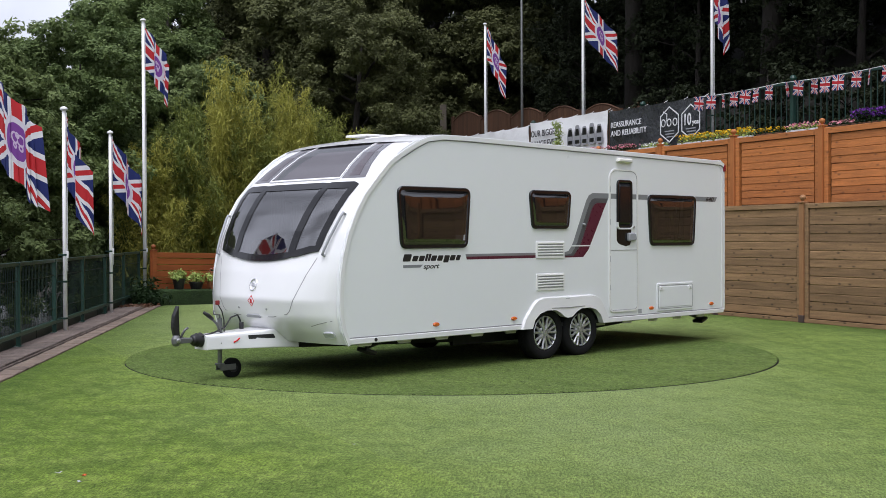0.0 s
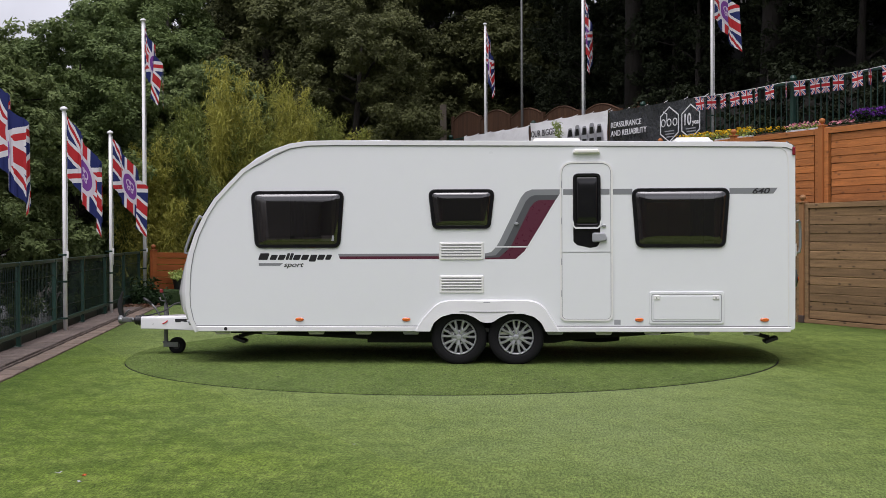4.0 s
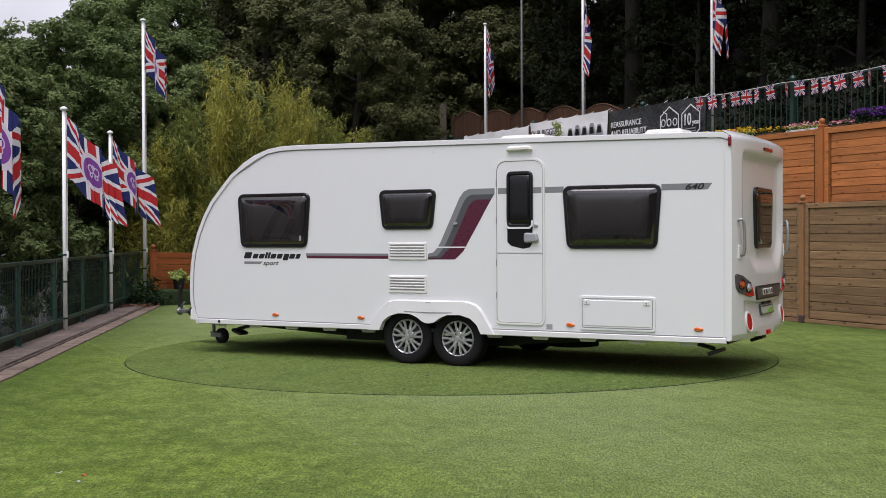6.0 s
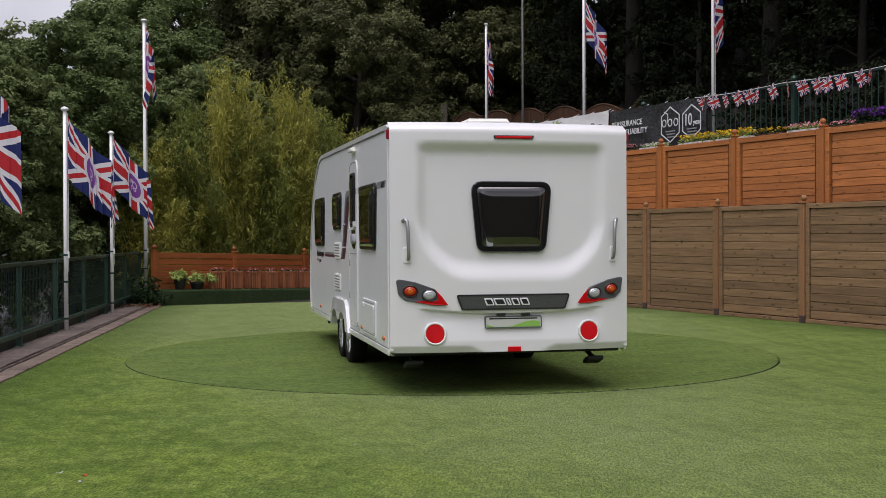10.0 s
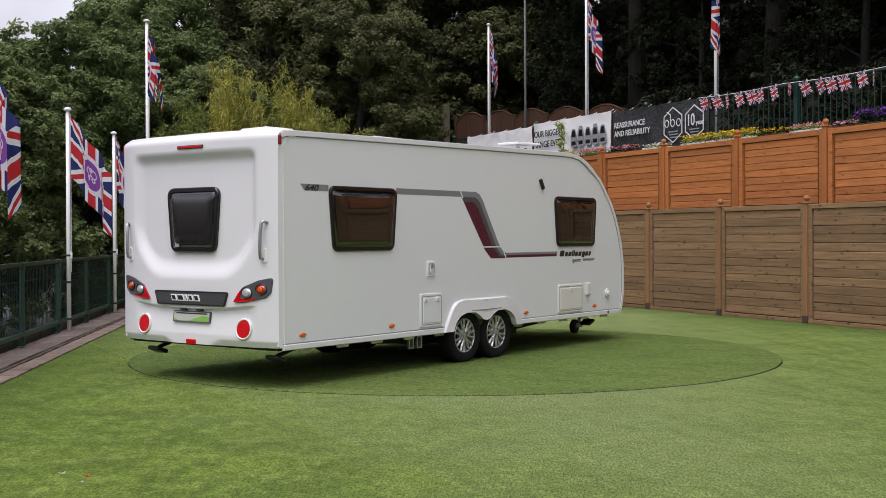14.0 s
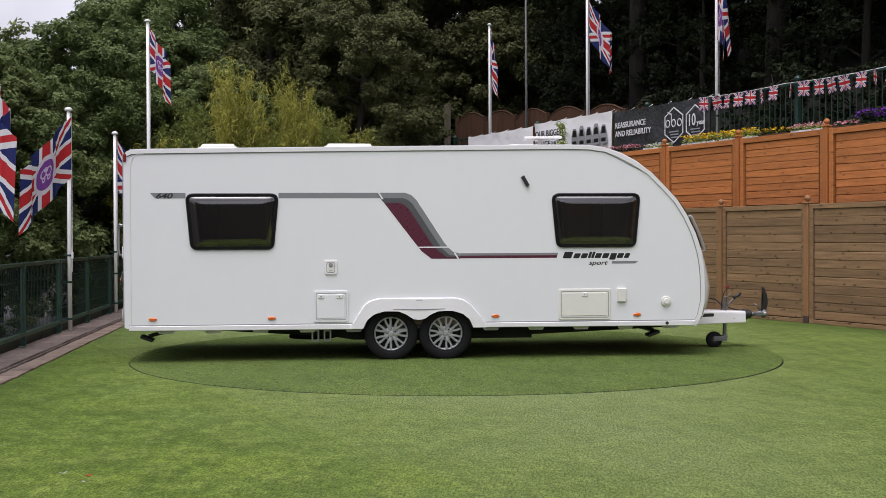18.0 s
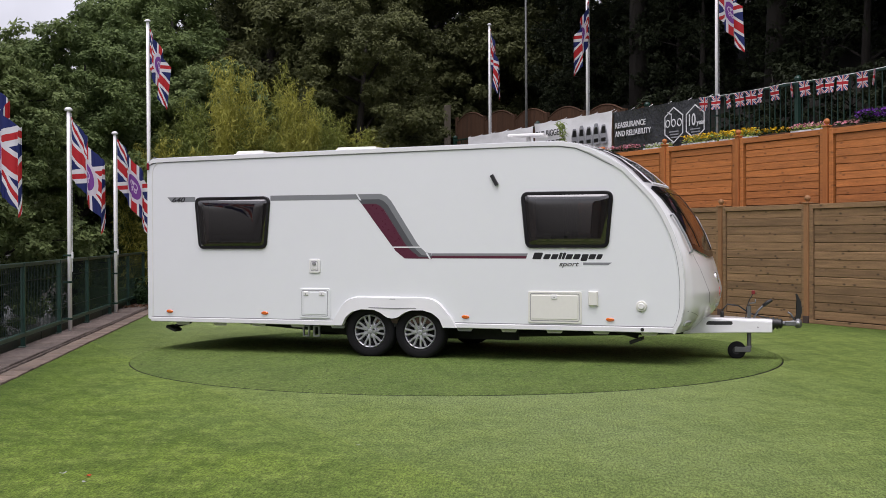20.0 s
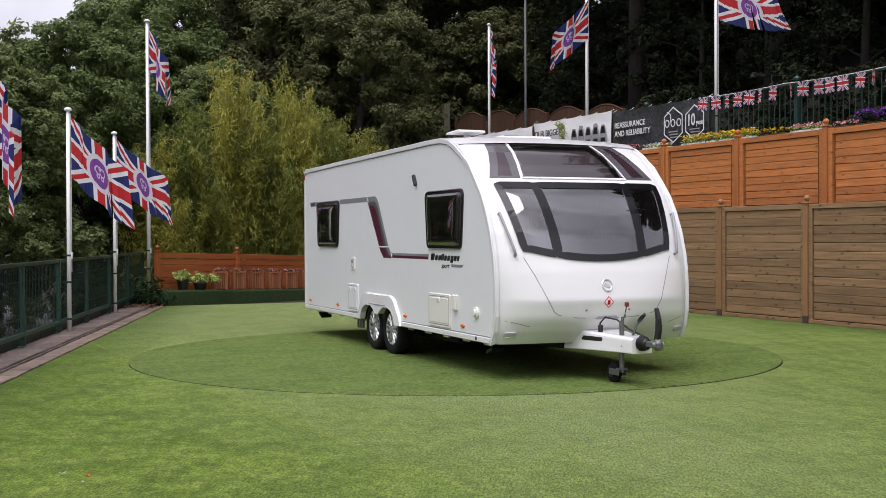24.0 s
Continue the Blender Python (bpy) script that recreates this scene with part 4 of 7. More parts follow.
# stripes: the right side has the left side's sweep, set further forward
def stripes(at, shift, x0, x1):
    f = lambda pts: [(x + shift * (0.345 + 0.11 * (1.94 - z) / 0.69), z) for x, z in pts]
    a = 0.0012
    bm = bmesh.new()
    plate(bm, [(x1, 1.243), (x0, 1.243), (x0, 1.215), (x1 - 0.01, 1.215)], at, -0.002, a, 0.0006)
    part("stripe", bm, M_GREY, caravan)
    bm = bmesh.new()
    plate(bm, [(x1 - 0.01, 1.215), (x0, 1.215), (x0, 1.184), (x1 - 0.02, 1.184)], at, -0.002, a, 0.0006)
    part("stripe", bm, M_PLUM, caravan, "plum lower stripe")
    bm = bmesh.new()  # light grey sweep
    lo = [(-0.48, 1.243), (-0.55, 1.258), (-0.6, 1.31), (-0.64, 1.37), (-0.88, 1.86), (-0.93, 1.92), (-1.0, 1.948), (-1.335, 1.948)]
    hi = [(-0.48, 1.21), (-0.6, 1.222), (-0.665, 1.29), (-0.71, 1.36), (-0.935, 1.82), (-0.98, 1.865), (-1.03, 1.885), (-1.30, 1.885)]
    rows = [[bm.verts.new(at(*q, a)) for q in f(lp)] for lp in (lo, hi)]
    for j in range(len(lo) - 1):
        bm.faces.new((rows[0][j], rows[0][j + 1], rows[1][j + 1], rows[1][j]))
    part("sweep", fair(bm), M_GREY, caravan, "grey sweeping stripe")
    bm = bmesh.new()  # dark grey inner sweep
    lo, hi = hi, [(-0.48, 1.195), (-0.64, 1.2), (-0.74, 1.29), (-0.79, 1.36), (-0.985, 1.755), (-1.03, 1.805), (-1.08, 1.83), (-1.262, 1.83)]
    rows = [[bm.verts.new(at(*q, a + 0.0002)) for q in f(lp)] for lp in (lo, hi)]
    for j in range(len(lo) - 1):
        bm.faces.new((rows[0][j], rows[0][j + 1], rows[1][j + 1], rows[1][j]))
    part("sweep", fair(bm), M_DARKGREY, caravan, "dark grey sweeping stripe")
    bm = bmesh.new()
    lo, hi = hi, [(-0.48, 1.18), (-0.82, 1.182), (-0.92, 1.27), (-0.945, 1.31), (-1.1, 1.562), (-1.15, 1.645), (-1.2, 1.73), (-1.262, 1.83)]
    rows = [[bm.verts.new(at(*q, a + 0.0004)) for q in f(lp)] for lp in (lo, hi)]
    for j in range(len(lo) - 1):
        bm.faces.new((rows[0][j], rows[0][j + 1], rows[1][j + 1], rows[1][j]))
    part("sweep", fair(bm), M_PLUM, caravan, "plum sweeping stripe")
    bm = bmesh.new()
    plate(bm, f([(-0.6, 1.322), (-0.96, 1.322), (-0.96, 1.308), (-0.6, 1.308)]), at, -0.002, 0.0035, 0.0006)
    part("chrome_line", bm, M_PRINT, caravan)


def upper_stripe(at, spans, tip):
    for x0, x1 in spans:
        bm = bmesh.new()
        plate(bm, [(x0, 1.885), (x1, 1.885), (x1 + (tip if x1 == spans[-1][1] else 0), 1.948), (x0, 1.948)], at, -0.002, 0.0012, 0.0006)
        part("stripe", fair(bm), M_GREY, caravan, "grey waistline stripe")


stripes(left_at, 0.0, 0.03, 1.16)
stripes(right_at, 1.0, -0.02, 1.14)
for x, z in ((-0.941, 1.913), (-0.06, 1.212)):
    bm = bmesh.new()
    plate(bm, [(x + 0.015, z - 0.04), (x + 0.037, z - 0.04), (x - 0.013, z + 0.04), (x - 0.035, z + 0.04)], right_at, -0.002, 0.003, 0.0006)
    part("stripe_gap", fair(bm), M_WALL, caravan)
upper_stripe(left_at, [(-1.885, -2.1), (-3.15, -3.62)], -0.045)
upper_stripe(right_at, [(-0.945, -2.11), (-3.16, -3.5)], -0.06)

# entrance door on the left side
bm = bmesh.new()
dl = rounded([(-1.866, 0.515), (-1.33, 0.515), (-1.33, 2.23), (-1.866, 2.23)], [0.06, 0.06, 0.12, 0.12], 6)
plate(bm, dl, left_at, -0.01, 0.008, 0.003)
door = part("door", bm, M_WALL, caravan, "white entrance door with a tall dark window")
bm = bmesh.new()
strip(bm, grow(dl, 0.012), 0.02, left_at, -0.004, 0.013, True)
part("door_frame", bm, M_WHITE, door)
bm = bmesh.new()
strip(bm, grow(dl, 0.0), 0.008, left_at, 0.0, 0.0095, True)
part("door_gap", bm, M_LINE, door)
bm = bmesh.new()
wo = rounded([(-1.755, 1.53), (-1.452, 1.53), (-1.452, 2.12), (-1.755, 2.12)], 0.06, 5)
ring(bm, wo, grow(wo, -0.035), left_at, 0.0, 0.03, 0.008)
part("window_frame", bm, M_GLOSSBLACK, door)
bm = bmesh.new()
part("pane", dome(bm, grow(wo, -0.03), left_at, 0.01, 0.022), M_GLOSSBLACK, door, "dark glossy pane", smooth=True)
bm = bmesh.new()
plate(bm, rounded([(-1.72, 1.315), (-1.64, 1.3), (-1.5, 1.33), (-1.455, 1.37), (-1.455, 1.58), (-1.752, 1.58), (-1.745, 1.36)], 0.035, 4), left_at, 0.002, 0.011, 0.003)
part("lower_panel", bm, M_GLOSSBLACK, door, "gloss black panel under the door window")
bm = bmesh.new()
strip(bm, [(-1.757, 1.6), (-1.75, 1.545), (-1.72, 1.52), (-1.48, 1.52), (-1.455, 1.545), (-1.448, 1.6)], 0.018, left_at, 0.006, 0.036)
part("window_trim", bm, M_PRINT, door)
bm = bmesh.new()
plate(bm, rounded([(-1.83, 1.375), (-1.66, 1.36), (-1.66, 1.47), (-1.8, 1.465)], 0.03, 4), left_at, 0.006, 0.05, 0.014)
part("door_handle", bm, M_GREYPRINT, door, "silver door handle")
bm = bmesh.new()
plate(bm, [(-1.79 + 0.022 * math.cos(a), 1.54 + 0.017 * math.sin(a)) for a in between(0, 6.283, 14)[:-1]], left_at, 0.006, 0.024)
part("lock", bm, M_STEEL, door)
bm = bmesh.new()
strip(bm, [(-1.86, 1.255), (-1.336, 1.255)], 0.007, left_at, 0.004, 0.0105)
part("split_line", bm, M_LINE, door)
for x0, x1 in ((-1.345, -1.45), (-1.757, -1.852)):
    bm = bmesh.new()
    plate(bm, [(x0, 1.885), (x1, 1.885), (x1, 1.948), (x0, 1.948)], left_at, 0.006, 0.0095, 0.0006)
    part("stripe", fair(bm), M_GREY, door)
for z in (0.8, 1.15, 1.6, 2.0):
    bm = bmesh.new()
    plate(bm, [(-1.33, z - 0.035), (-1.322, z - 0.035), (-1.322, z + 0.035), (-1.33, z + 0.035)], left_at, 0.004, 0.016, 0.002)
    part("hinge", bm, M_GREYPRINT, door)
# door light, lockers, vents and small fittings
bm = bmesh.new()
plate(bm, rounded([(-1.757, 2.335), (-1.445, 2.335), (-1.47, 2.385), (-1.73, 2.385)], 0.02, 4), left_at, 0, 0.045, 0.015)
part("awning_light", bm, M_CREAM, caravan, "cream awning light over the door")
for z in (1.174, 0.805):
    bm = bmesh.new()
    lp = rounded([(-0.468, z), (0.025, z), (0.025, z + 0.196), (-0.468, z + 0.196)], 0.02, 3)
    plate(bm, lp, left_at, -0.003, 0.012, 0.005)
    vent = part("fridge_vent", bm, M_WHITE, caravan, "white louvred refrigerator vent")
    for k in range(5):
        zz = z + 0.035 + k * 0.0315
        bm = bmesh.new()
        plate(bm, [(-0.44, zz - 0.006), (0.0, zz - 0.006), (0.0, zz + 0.006), (-0.44, zz + 0.006)], left_at, 0.011, 0.0135, 0.0008)
        part("slot", bm, M_LINE, vent)
        bm = bmesh.new()
        plate(bm, [(-0.445, zz + 0.008), (0.005, zz + 0.008), (0.005, zz + 0.022), (-0.445, zz + 0.022)], left_at, 0.01, 0.018, 0.003)
        part("slat", bm, M_WHITE, vent)


def hatch(at, x0, x1, z0, z1, material, latches, label, name="locker"):
    bm = bmesh.new()
    lp = rounded([(x0, z0), (x1, z0), (x1, z1), (x0, z1)], 0.025, 3)
    plate(bm, lp, at, -0.003, 0.014, 0.005)
    h = part(name, bm, material, caravan, label)
    bm = bmesh.new()
    strip(bm, rounded([(x0 + 0.028, z0 + 0.028), (x1 - 0.028, z0 + 0.028), (x1 - 0.028, z1 - 0.028), (x0 + 0.028, z1 - 0.028)], 0.02, 3), 0.007, at, 0.01, 0.0155, True)
    part("lid_joint", bm, M_LINE, h)
    bm = bmesh.new()
    plate(bm, rounded([(x0 + 0.045, z0 + 0.045), (x1 - 0.045, z0 + 0.045), (x1 - 0.045, z1 - 0.045), (x0 + 0.045, z1 - 0.045)], 0.018, 3), at, 0.01, 0.019, 0.005)
    part("lid", bm, material, h)
    for x in latches:
        bm = bmesh.new()
        plate(bm, rounded([(x - 0.035, z1 - 0.09), (x + 0.035, z1 - 0.09), (x + 0.035, z1 - 0.04), (x - 0.035, z1 - 0.04)], 0.01, 2), at, 0.012, 0.028, 0.006)
        part("latch", bm, M_WHITE, h)
        bm = bmesh.new()
        plate(bm, [(x + 0.009 * math.cos(a), z1 - 0.068 + 0.009 * math.sin(a)) for a in between(0, 6.283, 10)[:-1]], at, 0.02, 0.0295, 0.001)
        part("keyhole", bm, M_LINE, h)
    return h


hatch(left_at, -3.088, -2.28, 0.465, 0.819, M_WALL, (-2.36, -3.0), "white exterior locker door")
hatch(right_at, -1.715, -1.316, 0.458, 0.82, M_WALL, (-1.63, -1.42), "white toilet hatch")
hatch(right_at, 1.143, 1.763, 0.455, 0.817, M_CREAM, (1.45,), "cream battery locker door")
hatch(right_at, -1.591, -1.443, 1.004, 1.173, M_WHITE, (), "white water heater outlet", "heater_outlet")
bm = bmesh.new()
plate(bm, [(-1.517 + 0.025 * math.cos(a), 1.12 + 0.025 * math.sin(a)) for a in between(0, 6.283, 14)[:-1]], right_at, 0.012, 0.03, 0.004)
part("outlet_cap", bm, M_LINE, caravan)
bm = bmesh.new()
plate(bm, rounded([(1.841, 0.659), (1.946, 0.659), (1.946, 0.822), (1.841, 0.822)], 0.012, 3), right_at, -0.003, 0.035, 0.01)
part("mains_inlet", bm, M_CREAM, caravan, "cream mains inlet cover")
bm = bmesh.new()
plate(bm, [(2.43 + 0.06 * math.cos(a), 0.663 + 0.06 * math.sin(a)) for a in between(0, 6.283, 24)[:-1]], right_at, -0.003, 0.02, 0.006)
wi = part("water_inlet", bm, M_CREAM, caravan, "round cream water inlet")
bm = bmesh.new()
plate(bm, [(2.43 + 0.035 * math.cos(a), 0.663 + 0.035 * math.sin(a)) for a in between(0, 6.283, 20)[:-1]], right_at, 0.015, 0.04, 0.006)
part("cap", bm, M_WHITE, wi)
bm = bmesh.new()
plate(bm, [(0.70, 2.13), (0.735, 2.15), (0.8, 2.035), (0.765, 2.015)], right_at, -0.003, 0.035, 0.006)
part("flue_cowl", bm, M_BLACK, caravan, "small black slanted cowl")
bm = bmesh.new()
plate(bm, [(-0.83 + 0.024 * math.cos(a), 1.572 + 0.015 * math.sin(a)) for a in between(0, 6.283, 14)[:-1]], left_at, 0.0, 0.02, 0.004)
part("window_lock", bm, M_GREYPRINT, caravan)
bm = bmesh.new()
plate(bm, [(-1.9, 0.455), (-1.97, 0.455), (-1.97, 0.51), (-1.9, 0.51)], left_at, -0.002, 0.0012, 0.0005)
part("data_plate", bm, M_GREYPRINT, caravan)

M_STEELGREY = surf("brushed_grey", (0.12, 0.122, 0.126), 0.3, 0.5, dark=0.45, big=4, small=30, stretch=(1, 0.6, 14))
# rear: lamp clusters, badge panel, plate, reflectors, high brake lamp, grab rails
rear_flat = lambda a, b, d=0.0: rear_at((a - CY) / HW, b, d)
for s in (1, -1):
    f = lambda pts: [(CY + s * a, b) for a, b in pts]
    bm = bmesh.new()
    plate(bm, rounded(f([(1.065, 1.065), (0.9, 1.035), (0.72, 0.97), (0.595, 0.82), (0.72, 0.822), (0.98, 0.87), (1.04, 0.92)]), 0.03, 4), rear_flat, -0.01, 0.016, 0.005)
    lamp = part("rear_lamp", bm, M_DARKGREY, caravan, "dark grey rear lamp housing with two round lenses")
    bm = bmesh.new()
    plate(bm, f([(0.72, 0.965), (0.665, 0.91), (0.602, 0.826), (0.73, 0.828), (0.9, 0.858), (0.84, 0.866), (0.74, 0.858), (0.69, 0.872), (0.7, 0.915)]), rear_flat, 0.01, 0.019, 0.0015)
    part("red_lens", bm, M_REDLENS, lamp)
    for a, z, r, mm, nm in ((0.94, 0.952, 0.058, M_ORANGELENS, "orange_lens"), (0.77, 0.918, 0.06, M_CLEAR, "clear_lens")):
        bm = bmesh.new()
        ring(bm, [(CY + s * a + (r + 0.01) * math.cos(q), z + (r + 0.01) * 0.8 * math.sin(q)) for q in between(0, 6.283, 20)[:-1]], [(CY + s * a + r * math.cos(q), z + r * 0.8 * math.sin(q)) for q in between(0, 6.283, 20)[:-1]], rear_flat, 0, 0.024, 0.004)
        part("bezel", bm, M_BLACK, lamp)
        bm = bmesh.new()
        plate(bm, [(CY + s * a + r * math.cos(q), z + r * 0.8 * math.sin(q)) for q in between(0, 6.283, 20)[:-1]], rear_flat, 0, 0.03, 0.018)
        part(nm, bm, mm, lamp)
        bm = bmesh.new()
        plate(bm, [(CY + s * a + r * 0.45 * math.cos(q), z + r * 0.36 * math.sin(q)) for q in between(0, 6.283, 14)[:-1]], rear_flat, 0.02, 0.034, 0.004)
        part("inner_lens", bm, M_AMBER if mm is M_ORANGELENS else M_CLEAR, lamp)
    bm = bmesh.new()
    circ = lambda r: [(CY + s * 0.718 + r * math.cos(q), 0.572 + r * math.sin(q)) for q in between(0, 6.283, 28)[:-1]]
    ring(bm, circ(0.102), circ(0.084), rear_flat, -0.01, 0.02, 0.006)
    rf = part("reflector", bm, M_WHITE, caravan, "round red reflector in a white ring")
    bm = bmesh.new()
    plate(bm, circ(0.085), rear_flat, 0, 0.016, 0.004)
    part("red_lens", bm, M_REDLENS, rf)
    bm = bmesh.new()
    pts = [rear_flat(CY + s * a, z, d) for a, z, d in ((1.0, 1.575, 0), (0.985, 1.59, 0.035), (0.97, 1.57, 0.045), (0.962, 1.48, 0.05), (0.958, 1.3, 0.05), (0.955, 1.245, 0.04), (0.955, 1.235, 0))]
    tube(bm, pts, 0.016, 8)
    part("grab_rail", fair(bm), M_STEEL, caravan, "grey grab rail", smooth=True)
    bm = bmesh.new()
    plate(bm, rounded(f([(0.925, 1.2), (1.0, 1.2), (0.995, 1.34), (0.935, 1.34)]), 0.02, 3), rear_flat, -0.01, 0.01, 0.004)
    part("rail_base", bm, M_WHITE, caravan)
bm = bmesh.new()
plate(bm, rounded([(-0.16, 0.785), (0.79, 0.785), (0.835, 0.91), (-0.205, 0.91)], 0.012, 3), rear_flat, -0.01, 0.016, 0.005)
edge = bmesh.new()
strip(edge, rounded([(-0.16, 0.785), (0.79, 0.785), (0.835, 0.91), (-0.205, 0.91)], 0.012, 3), 0.014, rear_flat, -0.008, 0.0185, True)
part("panel_edge", edge, M_BLACK, caravan, "black edging round the badge panel")
bp_ = part("badge_panel", bm, M_STEELGREY, caravan, "brushed grey badge panel")
bm = bmesh.new()
for mat_, z0, z1, g, d in ((M_PRINT, 0.818, 0.882, 0.0, 0.022), (M_INK, 0.828, 0.872, 0.012, 0.024)):
    bm = bmesh.new()
    for k, w in enumerate((0.075, 0.1, 0.035, 0.065, 0.075)):
        x = 0.545 - (0, 0.098, 0.18, 0.245, 0.33)[k]
        plate(bm, rounded([(x - w / 2 + g - 0.012, z0), (x + w / 2 - g - 0.012, z0), (x + w / 2 - g + 0.012, z1), (x - w / 2 + g + 0.012, z1)], 0.006, 2), rear_flat, 0.012, d, 0.002)
    part("emblem", bm, mat_, bp_, "slanted block emblem, black edged in white")
bm = bmesh.new()
plate(bm, rounded([(0.055, 0.615), (0.575, 0.615), (0.575, 0.715), (0.055, 0.715)], 0.008, 2), rear_flat, 0.0, 0.02, 0.002)
npl = part("dealer_plate", bm, surf("pale_grey_plate", (0.46, 0.48, 0.43), 0.45, dark=0.85, big=6, small=30), caravan, "pale grey plate with a green wave and a line of print")
bm = bmesh.new()
strip(bm, rounded([(0.055, 0.615), (0.575, 0.615), (0.575, 0.715), (0.055, 0.715)], 0.008, 2), 0.01, rear_flat, 0.0, 0.0225, True)
part("frame", bm, M_DARKGREY, npl)
for k in (0.2, 0.43):
    bm = bmesh.new()
    box(bm, -0.04, 0.04, -0.012, 0.03, 0, 0.02, 0.004, Matrix.Translation(rear_flat(k, 0.724, 0.005)) @ pose(0, 0, 0, 0, 0, 90))
    part("plate_lamp", bm, M_BLACK, caravan, "small black lamp over the plate")
bm = bmesh.new()
wave = [(0.065 + 0.5 * k / 20, 0.638 + 0.03 * math.sin(k / 20 * 5.5 + 0.8) + 0.008) for k in range(21)]
plate(bm, [(0.065, 0.622)] + [(x, max(z, 0.625)) for x, z in wave] + [(0.565, 0.622)], rear_flat, 0.018, 0.0222, 0.0005)
part("green_wave", fair(bm), surf("fresh_green_print", (0.2, 0.42, 0.06), 0.5, dark=0.8, big=5, small=30), npl)
bm = bmesh.new()
plate(bm, [(0.09, 0.69), (0.54, 0.69), (0.54, 0.703), (0.09, 0.703)], rear_flat, 0.018, 0.0222, 0.0005)
part("print_bar", bm, M_INK, npl)
bm = bmesh.new()
plate(bm, rounded([(0.13, 2.307), (0.49, 2.307), (0.5, 2.342), (0.12, 2.342)], 0.01, 3), rear_flat, -0.01, 0.014, 0.005)
bk = part("brake_lamp", bm, M_PLUMDARK, caravan, "dark red high-level brake lamp")
bm = bmesh.new()
plate(bm, rounded([(0.15, 2.313), (0.47, 2.313), (0.478, 2.334), (0.142, 2.334)], 0.006, 3), rear_flat, 0.01, 0.018, 0.003)
part("red_lens", bm, M_REDLENS, bk)
bm = bmesh.new()
plate(bm, [(0.25, 0.4), (0.37, 0.4), (0.37, 0.445), (0.25, 0.445)], rear_flat, -0.01, 0.02, 0.004)
part("fog_lamp", bm, M_REDLENS, caravan, "small red lower lamp")

# lettering on the sides: slanted shapes for the name, words that can be read
def sign_pose(at, x, z, right):
    p = at(x, z, 0.0012)
    return Matrix.Translation(p) @ (pose(0, 0, 0, 90, 0, 0) if right else pose(0, 0, 0, 90, 0, 180))


def name_shapes(at, x0, x1, right):
    """The model name as a row of slanted blocks."""
    wts = [1.4, 1.0, 1.0, 0.45, 0.45, 1.0, 1.0, 1.0, 1.0, 0.8]
    tot = sum(wts)
    x = 0.0
    bm = bmesh.new()
    sgn = 1 if x1 > x0 else -1
    for i, w in enumerate(wts):
        a, b = x / tot, (x + w * 0.84) / tot
        h = 0.068 if i in (0, 3, 4) else 0.05
        za = 1.178 - (0.02 if i == 7 else 0)
        k = sgn * abs(x1 - x0)
        sl = sgn * 0.028
        plate(bm, rounded([(x0 + a * k, za), (x0 + b * k, za), (x0 + b * k + sl, 1.185 + h), (x0 + a * k + sl, 1.185 + h)], 0.01, 2), at, -0.002, 0.002, 0.0006)
        x += w
    return part("name_lettering", bm, M_INK, caravan, "slanted black name lettering as blocks")


name_shapes(left_at, 2.07, 1.24, False)
name_shapes(right_at, 1.19, 1.99, True)
words("sport", 0.075, M_INK, "word", caravan, sign_pose(left_at, 1.78, 1.1, False), 0.001, 0.3, 1.35)
words("sport", 0.075, M_INK, "word", caravan, sign_pose(right_at, 1.5, 1.1, True), 0.001, 0.3, 1.35)
for at, x0, x1 in ((left_at, 2.06, 1.82), (right_at, 1.78, 2.06)):
    bm = bmesh.new()
    plate(bm, [(x0, 1.112), (x1, 1.112), (x1 + (x1 - x0) * 0.15, 1.142), (x0, 1.142)], at, -0.002, 0.0015, 0.0005)
    part("flash", fair(bm), M_GREY, caravan)
words("640", 0.085, M_INK, "number", caravan, sign_pose(left_at, -3.385, 1.887, False), 0.002, 0.3, 1.45, bold=0.018)
words("640", 0.085, M_INK, "number", caravan, sign_pose(right_at, -3.5, 1.885, True), 0.002, 0.3, 1.45, bold=0.018)

# wheels
def tyre_mesh():
    bm = bmesh.new()
    lathe(bm, [(0.205, -0.085), (0.225, -0.092), (0.27, -0.096), (0.298, -0.085), (0.311, -0.065), (0.313, 0.0), (0.311, 0.065), (0.298, 0.085), (0.27, 0.096), (0.225, 0.092), (0.205, 0.085), (0.19, 0.0), (0.205, -0.085)], 40, None, False)
    for k in range(40):
        a = 2 * math.pi * k / 40
        box(bm, -0.004, 0.004, -0.03, 0.03, -0.004, 0.004, m=Matrix.Rotation(a, 4, "Z") @ Matrix.Translation((0.312, 0, 0)) @ pose(0, 0, 0, 90, 0, 0))
    return bm


